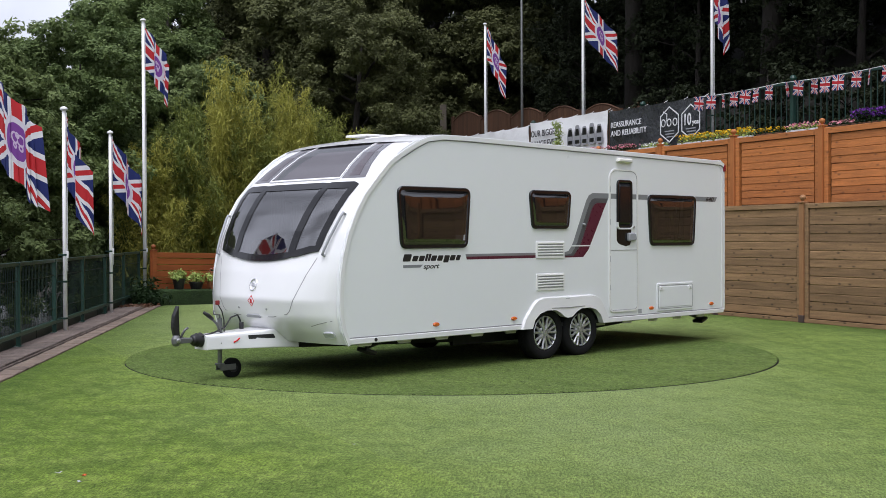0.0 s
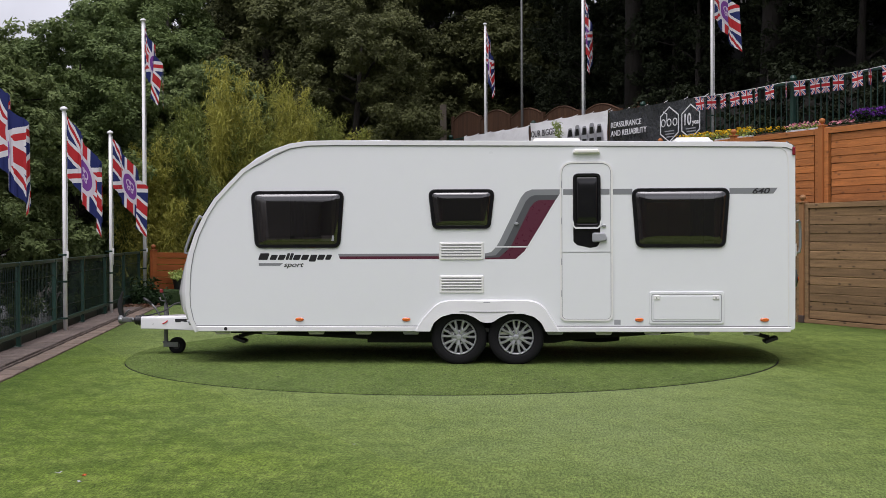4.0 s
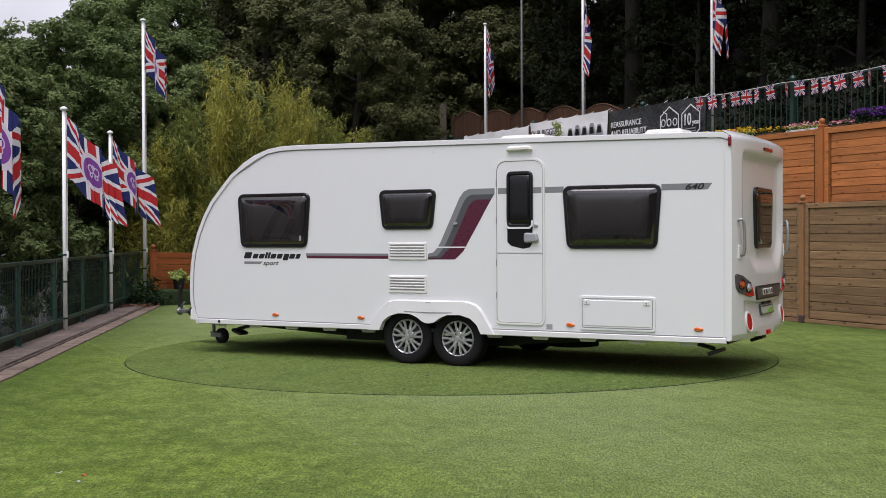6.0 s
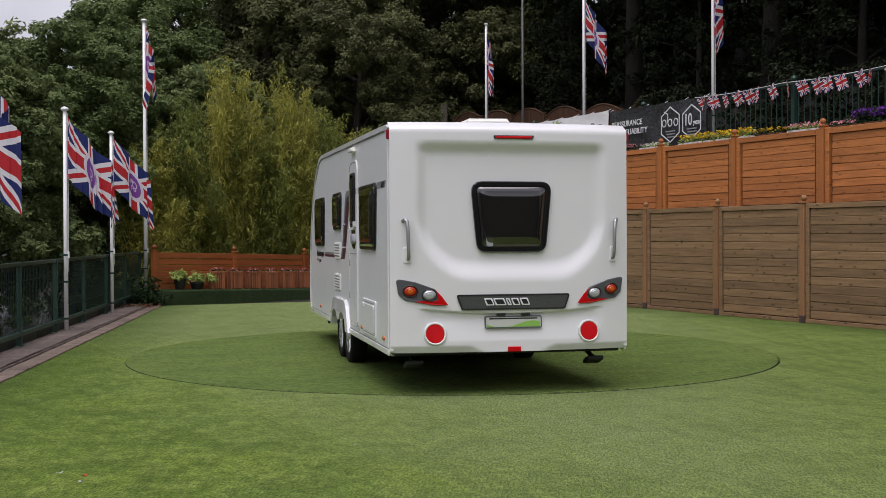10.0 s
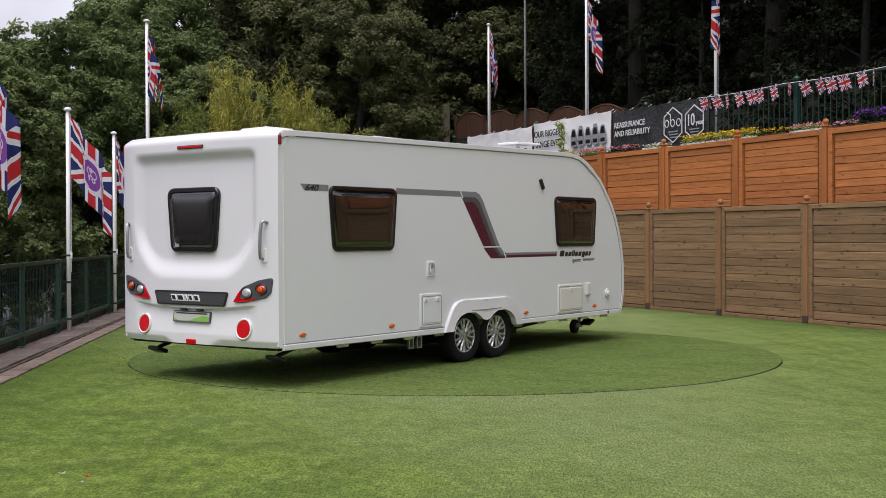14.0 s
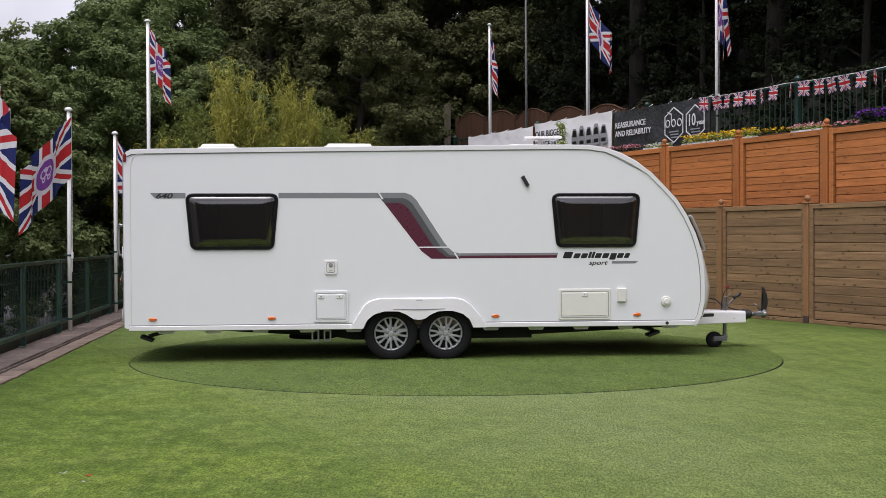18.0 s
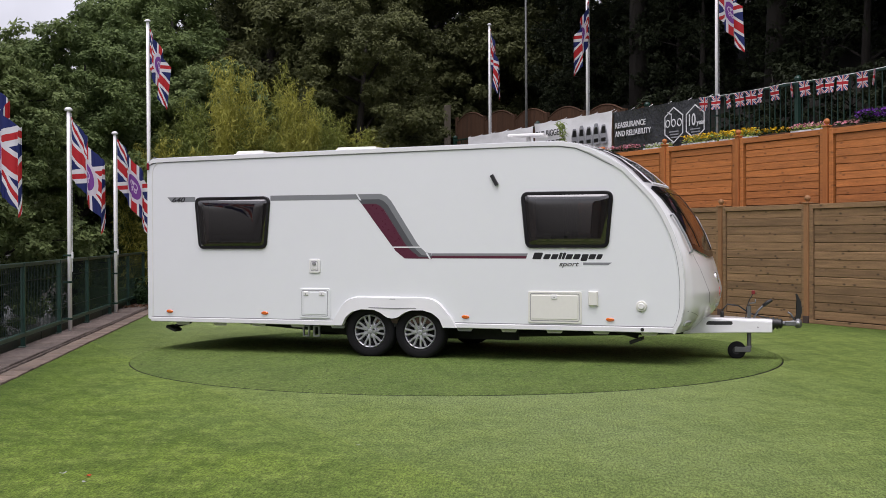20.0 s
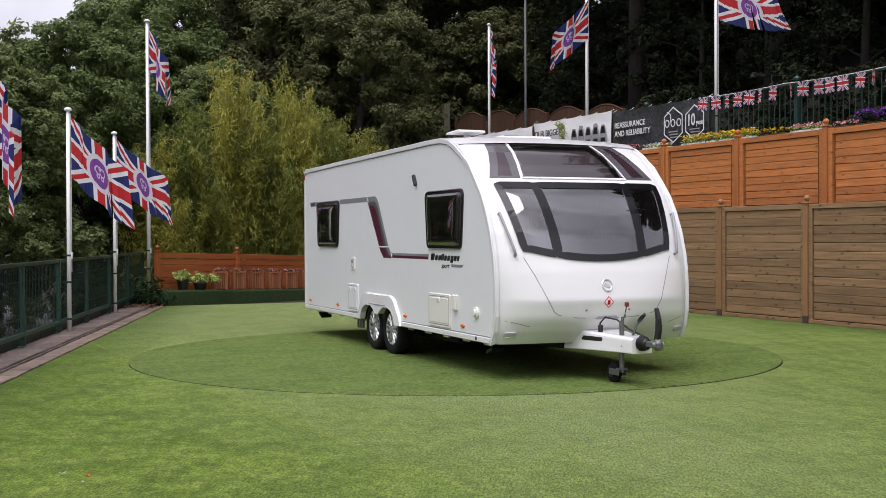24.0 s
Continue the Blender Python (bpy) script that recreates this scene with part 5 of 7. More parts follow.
def rim_mesh():
    bm = bmesh.new()
    ring(bm, [(0.198 * math.cos(a), 0.198 * math.sin(a)) for a in between(0, 6.28319, 40)[:-1]], [(0.181 * math.cos(a), 0.181 * math.sin(a)) for a in between(0, 6.28319, 40)[:-1]], lambda a, b, d: (a, b, d), -0.08, 0.084, 0.01)
    for k in range(7):
        m = Matrix.Rotation(2 * math.pi * k / 7, 4, "Z")
        tube(bm, [m @ Vector((0.04, 0, 0.06)), m @ Vector((0.09, 0, 0.068))], 0.015, 6, radii=[0.026, 0.022])
        for q in (-1, 1):
            tube(bm, [m @ Vector(v) for v in ((0.052, q * 0.006, 0.066), (0.09, q * 0.012, 0.07), (0.13, q * 0.026, 0.071), (0.186, q * 0.034, 0.074))], 0.014, 6, radii=[0.016, 0.0155, 0.0145, 0.016])
    lathe(bm, [(0.082, 0.03), (0.084, 0.06), (0.07, 0.072), (0.034, 0.074), (0.03, 0.083), (0.02, 0.086)], 28)
    return fair(bm)


def hub_mesh():
    bm = bmesh.new()
    lathe(bm, [(0.182, -0.07), (0.182, -0.045), (0.16, -0.035), (0.08, -0.03)], 24)
    return bm


def bolt_mesh():
    bm = bmesh.new()
    lathe(bm, [(0.011, 0.068), (0.011, 0.077), (0.007, 0.079)], 6)
    return bm


ME_TYRE, ME_RIM, ME_HUB, ME_BOLT = mesh_of("tyre", tyre_mesh(), M_TYRE, True), mesh_of("rim", rim_mesh(), M_ALLOY), mesh_of("hub", hub_mesh(), M_UNDER), mesh_of("bolt", bolt_mesh(), M_UNDER)
for x in (-0.185, -0.822):
    for s in (1, -1):
        w = new("wheel", ME_TYRE)
        w.parent = caravan
        w.matrix_basis = Matrix.Translation((x, CY + s * (HW - 0.125), 0.311)) @ pose(0, 0, 0, -90 if s > 0 else 90, 0, 0) @ pose(0, 0, 0, 0, 0, 13 + 31 * s + 40 * x)
        tagged(w, "black tyre on a silver split-spoke alloy wheel")
        for nm, me in (("rim", ME_RIM), ("hub", ME_HUB)):
            piece(nm, me, w, Matrix.Identity(4))
        for k in range(5):
            piece("bolt", ME_BOLT, w, Matrix.Rotation(2 * math.pi * k / 5, 4, "Z") @ Matrix.Translation((0.054, 0, 0)))
# chassis: rails, axles, corner steadies, spare carrier, levelling feet
for y in (CY - 0.62, CY + 0.62):
    bm = bmesh.new()
    side = [(0.9, 0.37), (0.9, 0.21), (-1.25, 0.21), (-1.5, 0.25), (-2.95, 0.345), (-2.95, 0.37)]
    plate(bm, side, lambda a, b, d: (a, y + d, b), -0.025, 0.025, 0.003)
    tube(bm, [(0.9, y, 0.29), (2.7, CY + (y - CY) * 0.4, 0.33), (3.3, CY + (y - CY) * 0.08, 0.36)], 0.045, 6)
    part("chassis_rail", bm, M_UNDER, caravan, "dark chassis rail")
for y in (CY + 1.02, CY - 1.02):
    for x in between(-3.4, 2.5, 11):
        bm = bmesh.new()
        plate(bm, rounded([(x - 0.08, 0.335), (x + 0.08, 0.335), (x + 0.1, 0.38), (x - 0.1, 0.38)], 0.015, 2), lambda a, b, d: (a, y + d, b), -0.01, 0.01, 0.003)
        part("bracket", bm, M_CREAM if (int(x * 10) % 3) else M_STEEL, caravan)
for x in (-0.185, -0.822):
    bm = bmesh.new()
    tube(bm, [(x, CY - 1.0, 0.31), (x, CY + 1.0, 0.31)], 0.05, 10)
    part("axle", bm, M_UNDER, caravan)
for x, d in ((2.35, -1), (-3.62, 1)):
    for y in (CY - 0.86, CY + 0.86):
        bm = bmesh.new()
        tube(bm, [(x + d * 0.24, y, 0.36), (x, y, 0.3)], 0.022, 8)
        box(bm, x - 0.09, x + 0.06, y - 0.08, y + 0.08, 0.25, 0.29, 0.008, Matrix.Translation((x, y, 0.27)) @ Matrix.Rotation(0.35 * d, 4, "Y") @ Matrix.Translation((-x, -y, -0.27)))
        part("corner_steady", fair(bm), M_BLACK, caravan, "folded black corner steady")
bm = bmesh.new()
for x in (-1.56, -1.7):
    ring(bm, rounded([(x - 0.045, 0.22), (x + 0.045, 0.22), (x + 0.045, 0.36), (x - 0.045, 0.36)], 0.01, 2), rounded([(x - 0.025, 0.24), (x + 0.025, 0.24), (x + 0.025, 0.34), (x - 0.025, 0.34)], 0.01, 2), lambda a, b, d: (a, CY - 0.96 - d, b), 0, 0.03, 0.004)
part("waste_outlet", bm, M_STEEL, caravan, "grey waste water outlets")
bm = bmesh.new()
lathe(bm, [(0.2, -0.07), (0.29, -0.06), (0.29, 0.06), (0.2, 0.07)], 28, Matrix.Translation((-1.75, CY, 0.25)))
part("spare_wheel", bm, M_TYRE, caravan, "spare wheel slung under the floor")

# drawbar cover, hitch, jockey wheel, cables
bm = bmesh.new()
secs = [(2.78, 0.30, 0.30, 0.50), (3.0, 0.26, 0.31, 0.50), (3.3, 0.19, 0.315, 0.485), (3.6, 0.13, 0.32, 0.475), (3.76, 0.115, 0.322, 0.47)]
rows = []
for x, hw, z0, z1 in secs:
    lp = rounded([(-hw, z0), (hw, z0), (hw * 0.9, z1), (-hw * 0.9, z1)], [0.01, 0.01, 0.04, 0.04], 4)
    rows.append([bm.verts.new((x, CY + a, b)) for a, b in lp])
for u, w in zip(rows, rows[1:]):
    for j in range(len(u)):
        bm.faces.new((u[j], u[(j + 1) % len(u)], w[(j + 1) % len(u)], w[j]))
bm.faces.new(rows[0])
bm.faces.new(rows[-1])
cover = part("drawbar_cover", fair(bm), M_GELCOAT, caravan, "white moulded drawbar cover")
for s in (1, -1):
    on = lambda a, b, d: Vector((a, CY + s * (float(np.interp(a, [2.78, 3.0, 3.3, 3.6, 3.76], [0.29, 0.25, 0.182, 0.124, 0.11])) - 0.1 * (b - 0.32) + d), b))
    bm = bmesh.new()
    plate(bm, rounded([(3.02, 0.405), (3.34, 0.405), (3.32, 0.45), (3.05, 0.45)], 0.015, 3), on, -0.002, 0.006, 0.002)
    part("slot", bm, M_BLACK, cover)
    bm = bmesh.new()
    plate(bm, [(3.56, 0.375), (3.72, 0.375), (3.72, 0.392), (3.56, 0.392)], on, -0.002, 0.004, 0.001)
    part("print_bar", bm, M_INK, cover)
    bm = bmesh.new()
    plate(bm, [(3.58, 0.398), (3.66, 0.398), (3.66, 0.412), (3.58, 0.412)], on, -0.002, 0.004, 0.001)
    part("print_bar", bm, M_REDLENS, cover)
bm = bmesh.new()
lathe(bm, [(0.06, 0), (0.075, 0.03), (0.05, 0.05), (0.07, 0.07), (0.045, 0.09), (0.06, 0.105), (0.04, 0.13)], 14, Matrix.Translation((3.74, CY, 0.42)) @ pose(0, 0, 0, 0, 90, 0))
part("gaiter", bm, M_BLACK, caravan, "black rubber gaiter", smooth=True)
M_CASTING = surf("worn_grey_casting", (0.2, 0.205, 0.21), 0.5, 0.7, dark=0.5, big=9, small=50)
bm = bmesh.new()
tube(bm, [(3.8, CY, 0.42), (3.94, CY, 0.425), (4.0, CY, 0.43)], 0.03, 10, radii=[0.027, 0.027, 0.038])
lathe(bm, [(0.025, -0.055), (0.043, -0.03), (0.045, 0.015), (0.028, 0.05)], 14, Matrix.Translation((4.04, CY, 0.43)))
box(bm, 3.9, 4.03, -0.012 + CY + 0.035, CY + 0.047, 0.4, 0.45, 0.005)
box(bm, 3.9, 4.03, CY - 0.047, CY - 0.023, 0.4, 0.45, 0.005)
head = part("coupling_head", fair(bm), M_CASTING, caravan, "grey steel coupling head")
for q in (-1, 1):
    bm = bmesh.new()
    lathe(bm, [(0.022, 0), (0.024, 0.01), (0.012, 0.018)], 10, Matrix.Translation((4.04, CY + q * 0.04, 0.43)) @ pose(0, 0, 0, -90 * q, 0, 0))
    part("friction_pad", bm, M_STEEL, head)
bm = bmesh.new()
grip = rounded([(4.0, 0.47), (4.06, 0.46), (4.085, 0.56), (4.075, 0.67), (4.03, 0.77), (4.01, 0.765), (4.03, 0.66), (4.025, 0.56)], 0.012, 3)
plate(bm, grip, lambda a, b, d: (a, CY + d, b), -0.022, 0.022, 0.01)
lever = part("stabiliser_lever", bm, M_BLACK, caravan, "black stabiliser lever with a ribbed grip")
for k in range(5):
    bm = bmesh.new()
    z = 0.6 + 0.028 * k
    box(bm, 4.07 - 0.05 * k / 5, 4.088 - 0.06 * k / 5, CY - 0.02, CY + 0.02, z, z + 0.014, 0.003)
    part("rib", bm, M_BLACK, lever)
bm = bmesh.new()
tube(bm, [(4.0, CY + 0.02, 0.46), (3.96, CY + 0.03, 0.53), (3.925, CY + 0.035, 0.55)], 0.012, 6)
part("release_lever", fair(bm), M_CASTING, caravan, "short grey release lever", smooth=True)
bm = bmesh.new()
tube(bm, [(3.54, CY + 0.04, 0.47), (3.6, CY + 0.04, 0.57), (3.66, CY + 0.04, 0.63)], 0.013, 8)
brake = part("handbrake", fair(bm), M_CASTING, caravan, "grey handbrake lever with a black grip", smooth=True)
bm = bmesh.new()
tube(bm, [(3.65, CY + 0.04, 0.62), (3.7, CY + 0.04, 0.66), (3.75, CY + 0.04, 0.69)], 0.02, 8, radii=[0.019, 0.022, 0.016])
part("grip", fair(bm), M_BLACK, brake, smooth=True)
M_PLUGRED = surf("worn_red_rubber", (0.22, 0.015, 0.018), 0.5, dark=0.6, big=12, small=60)
jw = Matrix.Translation((3.5, CY - 0.06, 0))
bm = bmesh.new()
tube(bm, [jw @ Vector((0, 0, 0.12)), jw @ Vector((0, 0, 0.62))], 0.024, 10)
for q in (-0.045, 0.045):
    box(bm, -0.16, 0.02, q - 0.005, q + 0.005, 0.09, 0.15, 0.004, jw)
box(bm, -0.03, 0.03, -0.05, 0.05, 0.14, 0.16, 0.003, jw)
jock = part("jockey_wheel", fair(bm), M_CASTING, caravan, "jockey wheel on a grey steel post", smooth=False)
bm = bmesh.new()
lathe(bm, [(0.03, -0.035), (0.085, -0.035), (0.103, -0.02), (0.103, 0.02), (0.085, 0.035), (0.03, 0.035)], 24, jw @ Matrix.Translation((-0.14, 0, 0.106)) @ pose(0, 0, 0, 90, 0, 0))
part("tyre", bm, M_TYRE, jock, smooth=True)
bm = bmesh.new()
lathe(bm, [(0.045, -0.04), (0.045, 0.04)], 16, jw @ Matrix.Translation((-0.14, 0, 0.106)) @ pose(0, 0, 0, 90, 0, 0))
part("wheel_hub", bm, M_UNDER, jock)
bm = bmesh.new()
tube(bm, [jw @ Vector((0, 0, 0.62)), jw @ Vector((0.0, 0, 0.65)), jw @ Vector((0.07, 0, 0.66)), jw @ Vector((0.07, 0, 0.7))], 0.009, 6)
part("crank", fair(bm), M_CASTING, jock, smooth=True)
bm = bmesh.new()
tube(bm, [(3.46, CY - 0.04, 0.48), (3.47, CY - 0.03, 0.6), (3.5, CY - 0.02, 0.69), (3.54, CY - 0.03, 0.76)], 0.006, 6)
plug = part("breakaway_cable", fair(bm), M_BLACK, caravan, "thin black cable with a dark red plug", smooth=True)
bm = bmesh.new()
box(bm, -0.02, 0.02, -0.016, 0.016, 0.755, 0.8, 0.006, Matrix.Translation((3.545, CY - 0.03, 0)))
part("plug", bm, M_PLUGRED, plug)
bm = bmesh.new()
tube(bm, [(3.41, CY + 0.158, 0.425), (3.44, CY + 0.16, 0.4), (3.475, CY + 0.15, 0.385)], 0.007, 6)
part("red_clip", fair(bm), M_REDLENS, cover, "small red lever clipped to the cover")
bm = bmesh.new()
tube(bm, [(3.2, CY - 0.12, 0.48), (3.21, CY - 0.13, 0.58), (3.26, CY - 0.1, 0.64), (3.38, CY - 0.04, 0.62), (3.5, CY + 0.03, 0.53), (3.64, CY + 0.06, 0.49), (3.78, CY + 0.06, 0.46)], 0.009, 7)
box(bm, -0.02, 0.02, -0.02, 0.02, 0, 0.09, 0.006, Matrix.Translation((3.2, CY - 0.12, 0.47)))
part("cable", fair(bm), M_BLACK, caravan, "black towing cable", smooth=True)

# roof: three rooflights and a panel
def roof_vent(x0, x1, y0, y1, h, material, label):
    bm = bmesh.new()
    lp = rounded([(x0, y0), (x1, y0), (x1, y1), (x0, y1)], 0.06, 4)
    zz = 2.515
    plate(bm, lp, lambda a, b, d: (a, b, zz + d), -0.03, 0.025, 0.01)
    v = part("rooflight", bm, M_WHITE, caravan, label)
    bm = bmesh.new()
    plate(bm, grow(lp, -0.03), lambda a, b, d: (a, b, zz + d), 0.025, h, 0.03)
    part("dome", bm, material, v)


roof_vent(-3.12, -2.64, CY - 0.24, CY + 0.24, 0.065, M_CREAM, "cream domed rooflight")
roof_vent(-1.6, -0.98, CY - 0.4, CY + 0.4, 0.06, M_CREAM, "large cream domed rooflight")
roof_vent(-0.2, 0.22, CY - 0.2, CY + 0.2, 0.055, M_WHITE, "small white rooflight")
roof_vent(0.62, 1.42, CY - 0.35, CY + 0.35, 0.06, M_WHITE, "white rooflight with a wide flange")
bm = bmesh.new()
plate(bm, [(0.3 + 0.5, CY - 0.75), (1.25, CY - 0.8), (1.22, CY - 0.45), (0.85, CY - 0.4)], lambda a, b, d: (a, b, 2.55 + d), 0.06, 0.085, 0.01)
tube(bm, [(1.02, CY - 0.6, 2.5), (1.02, CY - 0.6, 2.62)], 0.03, 8)
part("aerial", fair(bm), M_WHITE, caravan, "flat white aerial on a stub mast")

# what shows of the inside: wood lockers, seats, blinds, curtains
bm = bmesh.new()
box(bm, -3.75, 1.75, CY - 1.05, CY + 1.05, 2.36, 2.4)
part("headlining", bm, M_CREAM, caravan)
for y in (CY - 0.75, CY + 0.75):
    bm = bmesh.new()
    box(bm, 0.9, 2.5, y - 0.33, y + 0.33, 0.41, 0.85, 0.02)
    part("bench", bm, M_WOODIN, caravan)
    bm = bmesh.new()
    box(bm, 0.9, 2.5, y - 0.33, y + 0.33, 0.852, 1.02, 0.05)
    s = 1 if y > CY else -1
    box(bm, 0.95, 2.5, y + s * 0.16 - 0.1, y + s * 0.16 + 0.1, 1.02, 1.4, 0.05)
    part("cushion", bm, M_FABRIC, caravan)
bm = bmesh.new()
box(bm, 2.45, 2.74, CY - 0.75, CY + 0.75, 0.41, 1.1, 0.02)
part("chest", bm, M_WOODIN, caravan)
for nm, x0, x1, y0, y1, top in (("cupboard", -0.75, 0.6, -1.06, -0.5, 2.35), ("partition", -2.0, -1.95, -1.05, 0.2, 2.35), ("cabinet", -3.78, -2.9, 0.15, 1.05, 1.1), ("kitchen_unit", 0.25, 0.9, 0.55, 1.06, 1.45)):
    bm = bmesh.new()
    box(bm, x0, x1, CY + y0, CY + y1, 0.41, top, 0.01)
    part(nm, bm, M_WOODIN, caravan)
for s, wins in ((1, LEFT_WINDOWS), (-1, RIGHT_WINDOWS)):
    for x0, x1, z0, z1 in wins:
        for a, b in ((x0 - 0.02, x0 + 0.16), (x1 - 0.16, x1 + 0.02)):
            bm = bmesh.new()
            n = 12
            g = [[bm.verts.new((a + (b - a) * i / n, CY + s * (HW - 0.075 + 0.018 * math.sin(i * 2.1)), z)) for i in range(n + 1)] for z in (z0 - 0.05, z1 + 0.05)]
            for i in range(n):
                bm.faces.new((g[0][i], g[0][i + 1], g[1][i + 1], g[1][i]))
            part("curtain", bm, M_CURTAIN, caravan, smooth=True)
for at, x, z in ((left_at, 1.27, 1.42), (right_at, 1.98, 1.4)):
    bm = bmesh.new()
    plate(bm, rounded([(x - 0.07, z - 0.03), (x + 0.07, z - 0.03), (x + 0.07, z + 0.03), (x - 0.07, z + 0.03)], 0.006, 2), at, 0.034, 0.036, 0.0005)
    if at is left_at:
        part("sticker", bm, M_GREYPRINT, caravan, "small grey sticker on the window")
    else:
        bm.free()

# ---- left side: stone edging, green railing, flagpoles
K_TURN = math.degrees(math.atan2(KU.y, KU.x))
bm = bmesh.new()
box(bm, -1.0, 26, -0.95, -0.235, -0.04, 0.035, 0.01)
edging = part("pavement", bm, M_STONE, m=line_pose(K0, K_TURN))
tagged(edging, "worn stone edging strip beside the turf", "pavement", kind="structure")

bm = bmesh.new()
box(bm, -30.0, 34.0, -7.5, -0.96, -0.9, -0.55)
tagged(part("water", bm, M_WATER, m=line_pose(K0, K_TURN)), "dark rippled water of a stream beyond the railing", "water", kind="structure")
railing = thing("railing", line_pose(kpt(0, 0.66), K_TURN), "dark green metal railing with close upright wires", "railing")
for s in between(-2.0, 22.1, 11):
    bm = bmesh.new()
    box(bm, s - 0.03, s + 0.03, -0.03, 0.03, 0.03, 1.12, 0.006)
    box(bm, s - 0.07, s + 0.07, -0.06, 0.06, 0.035, 0.05, 0.003)
    part("post", bm, M_GREENPAINT, railing)
for z, r in ((1.1, 0.022), (0.2, 0.03)):
    bm = bmesh.new()
    box(bm, -2.0, 22.2, -r, r, z - 0.025, z + 0.025, 0.006)
    part("rail", bm, M_GREENPAINT, railing)
me_wire = mesh_of("wire", tube(bmesh.new(), [(0, 0, 0.2), (0, 0, 1.1)], 0.0035, 5), M_GREENMESH)
for k in range(283):
    piece("wire", me_wire, railing, Matrix.Translation((-1.97 + k * 0.085, 0, 0)))
for z in (0.4, 0.88):
    bm = bmesh.new()
    box(bm, -2.0, 22.2, -0.004, 0.004, z - 0.004, z + 0.004)
    part("cross_wire", bm, M_GREENMESH, railing)
for k in range(5):
    bm = bmesh.new()
    box(bm, -2 + k * 4.84 + 0.01, -2 + (k + 1) * 4.84 - 0.01, -0.13, -0.06, 0.02, 0.15, 0.012)
    part("kickboard", bm, M_GREENMESH, railing)


def flagpole(p, height, r, group, label):
    ob = thing("flagpole", Matrix.Translation(p), label, "flagpole", group)
    bm = bmesh.new()
    tube(bm, [(0, 0, 0), (0, 0, height * 0.5), (0, 0, height - 0.03)], r, 12, radii=[r, r * 0.95, r * 0.85])
    part("pole", bm, M_POLE, ob, smooth=True)
    bm = bmesh.new()
    lathe(bm, [(r * 0.8, 0), (r * 1.7, 0.01), (r * 1.75, 0.03), (r * 1.2, 0.055), (r * 0.3, 0.065)], 14, Matrix.Translation((0, 0, height - 0.03)))
    part("cap", bm, M_PRINT, ob, smooth=True)
    bm = bmesh.new()
    tube(bm, [(r + 0.012, -0.01, 0.9), (r + 0.014, -0.012, height * 0.6), (r + 0.01, -0.01, height - 0.06)], 0.004, 5)
    box(bm, r * 0.6, r + 0.025, -0.02, 0.01, 1.1, 1.2, 0.004)
    part("halyard", bm, M_PRINT, ob)
    for z in (0.2, 0.75, 1.15):
        bm = bmesh.new()
        lathe(bm, [(r * 1.02, z - 0.015), (r * 1.2, z - 0.012), (r * 1.2, z + 0.012), (r * 1.02, z + 0.015)], 12)
        box(bm, -0.1, 0, -0.012, 0.012, z - 0.01, z + 0.01)
        part("bracket", bm, M_GREENPAINT, ob)
    return ob


for s, h in ((10.7, 3.36), (6.5, 3.36), (2.33, 3.37)):
    flagpole(kpt(s, 0.56, 0.03), h - 0.03, 0.033, "poles along the railing", "white flagpole clamped to the green railing")
flagpole(kpt(-1.97, 0.526, 0.0), 6.22, 0.04, "poles along the railing", "tall white flagpole at the railing's end")

# ---- back: raised ledge faced with green carpet, low red fence, wooden planters
L_TURN = math.degrees(math.atan2(LU.y, LU.x))
bm = bmesh.new()
n = 20
rows = []
for i in range(n + 1):
    s = 9.4 * i / n
    zt = 0.325 - 0.028 * s
    rows.append([bm.verts.new(q) for q in ((s, 0.0, -0.05), (s, 0.012, zt - 0.03), (s, 0.04, zt), (s, 3.0, zt), (s, 3.0, -0.05))])
for u, w in zip(rows, rows[1:]):
    for j in range(4):
        bm.faces.new((u[j], u[j + 1], w[j + 1], w[j]))
bm.faces.new(rows[0])
bm.faces.new(rows[-1])
tagged(part("ledge", fair(bm), M_HEDGE, m=line_pose(L0, L_TURN)), "raised bed faced with dark green carpet", "ledge", kind="structure")

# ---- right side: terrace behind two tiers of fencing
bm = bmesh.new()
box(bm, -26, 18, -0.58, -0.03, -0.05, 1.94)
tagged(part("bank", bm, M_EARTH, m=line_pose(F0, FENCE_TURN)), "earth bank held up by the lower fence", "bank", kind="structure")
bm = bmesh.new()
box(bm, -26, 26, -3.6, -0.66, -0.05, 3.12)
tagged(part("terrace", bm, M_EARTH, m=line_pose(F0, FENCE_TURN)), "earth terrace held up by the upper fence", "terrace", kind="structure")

# railing on the terrace with two banners
top_railing = thing("terrace_railing", line_pose(fpt(0, 1.6, 3.2), FENCE_TURN), "green metal railing along the terrace", "railing")
for s in (-7.37, -2.71, 1.95, 6.6, 11.3, 16.0):
    bm = bmesh.new()
    box(bm, s - 0.045, s + 0.045, -0.045, 0.045, -0.08, 1.06, 0.006)
    lathe(bm, [(0.03, 0), (0.06, 0.02), (0.068, 0.055), (0.05, 0.095), (0.015, 0.115)], 12, Matrix.Translation((s, 0, 1.055)))
    part("post", bm, M_GREENPAINT, top_railing)
for z in (1.02, 0.12):
    bm = bmesh.new()
    box(bm, -9, 16, -0.02, 0.02, z - 0.02, z + 0.02, 0.004)
    part("rail", bm, M_GREENPAINT, top_railing)
bar = mesh_of("bar", tube(bmesh.new(), [(0, 0, 0.12), (0, 0, 1.02)], 0.011, 6), M_GREENPAINT)
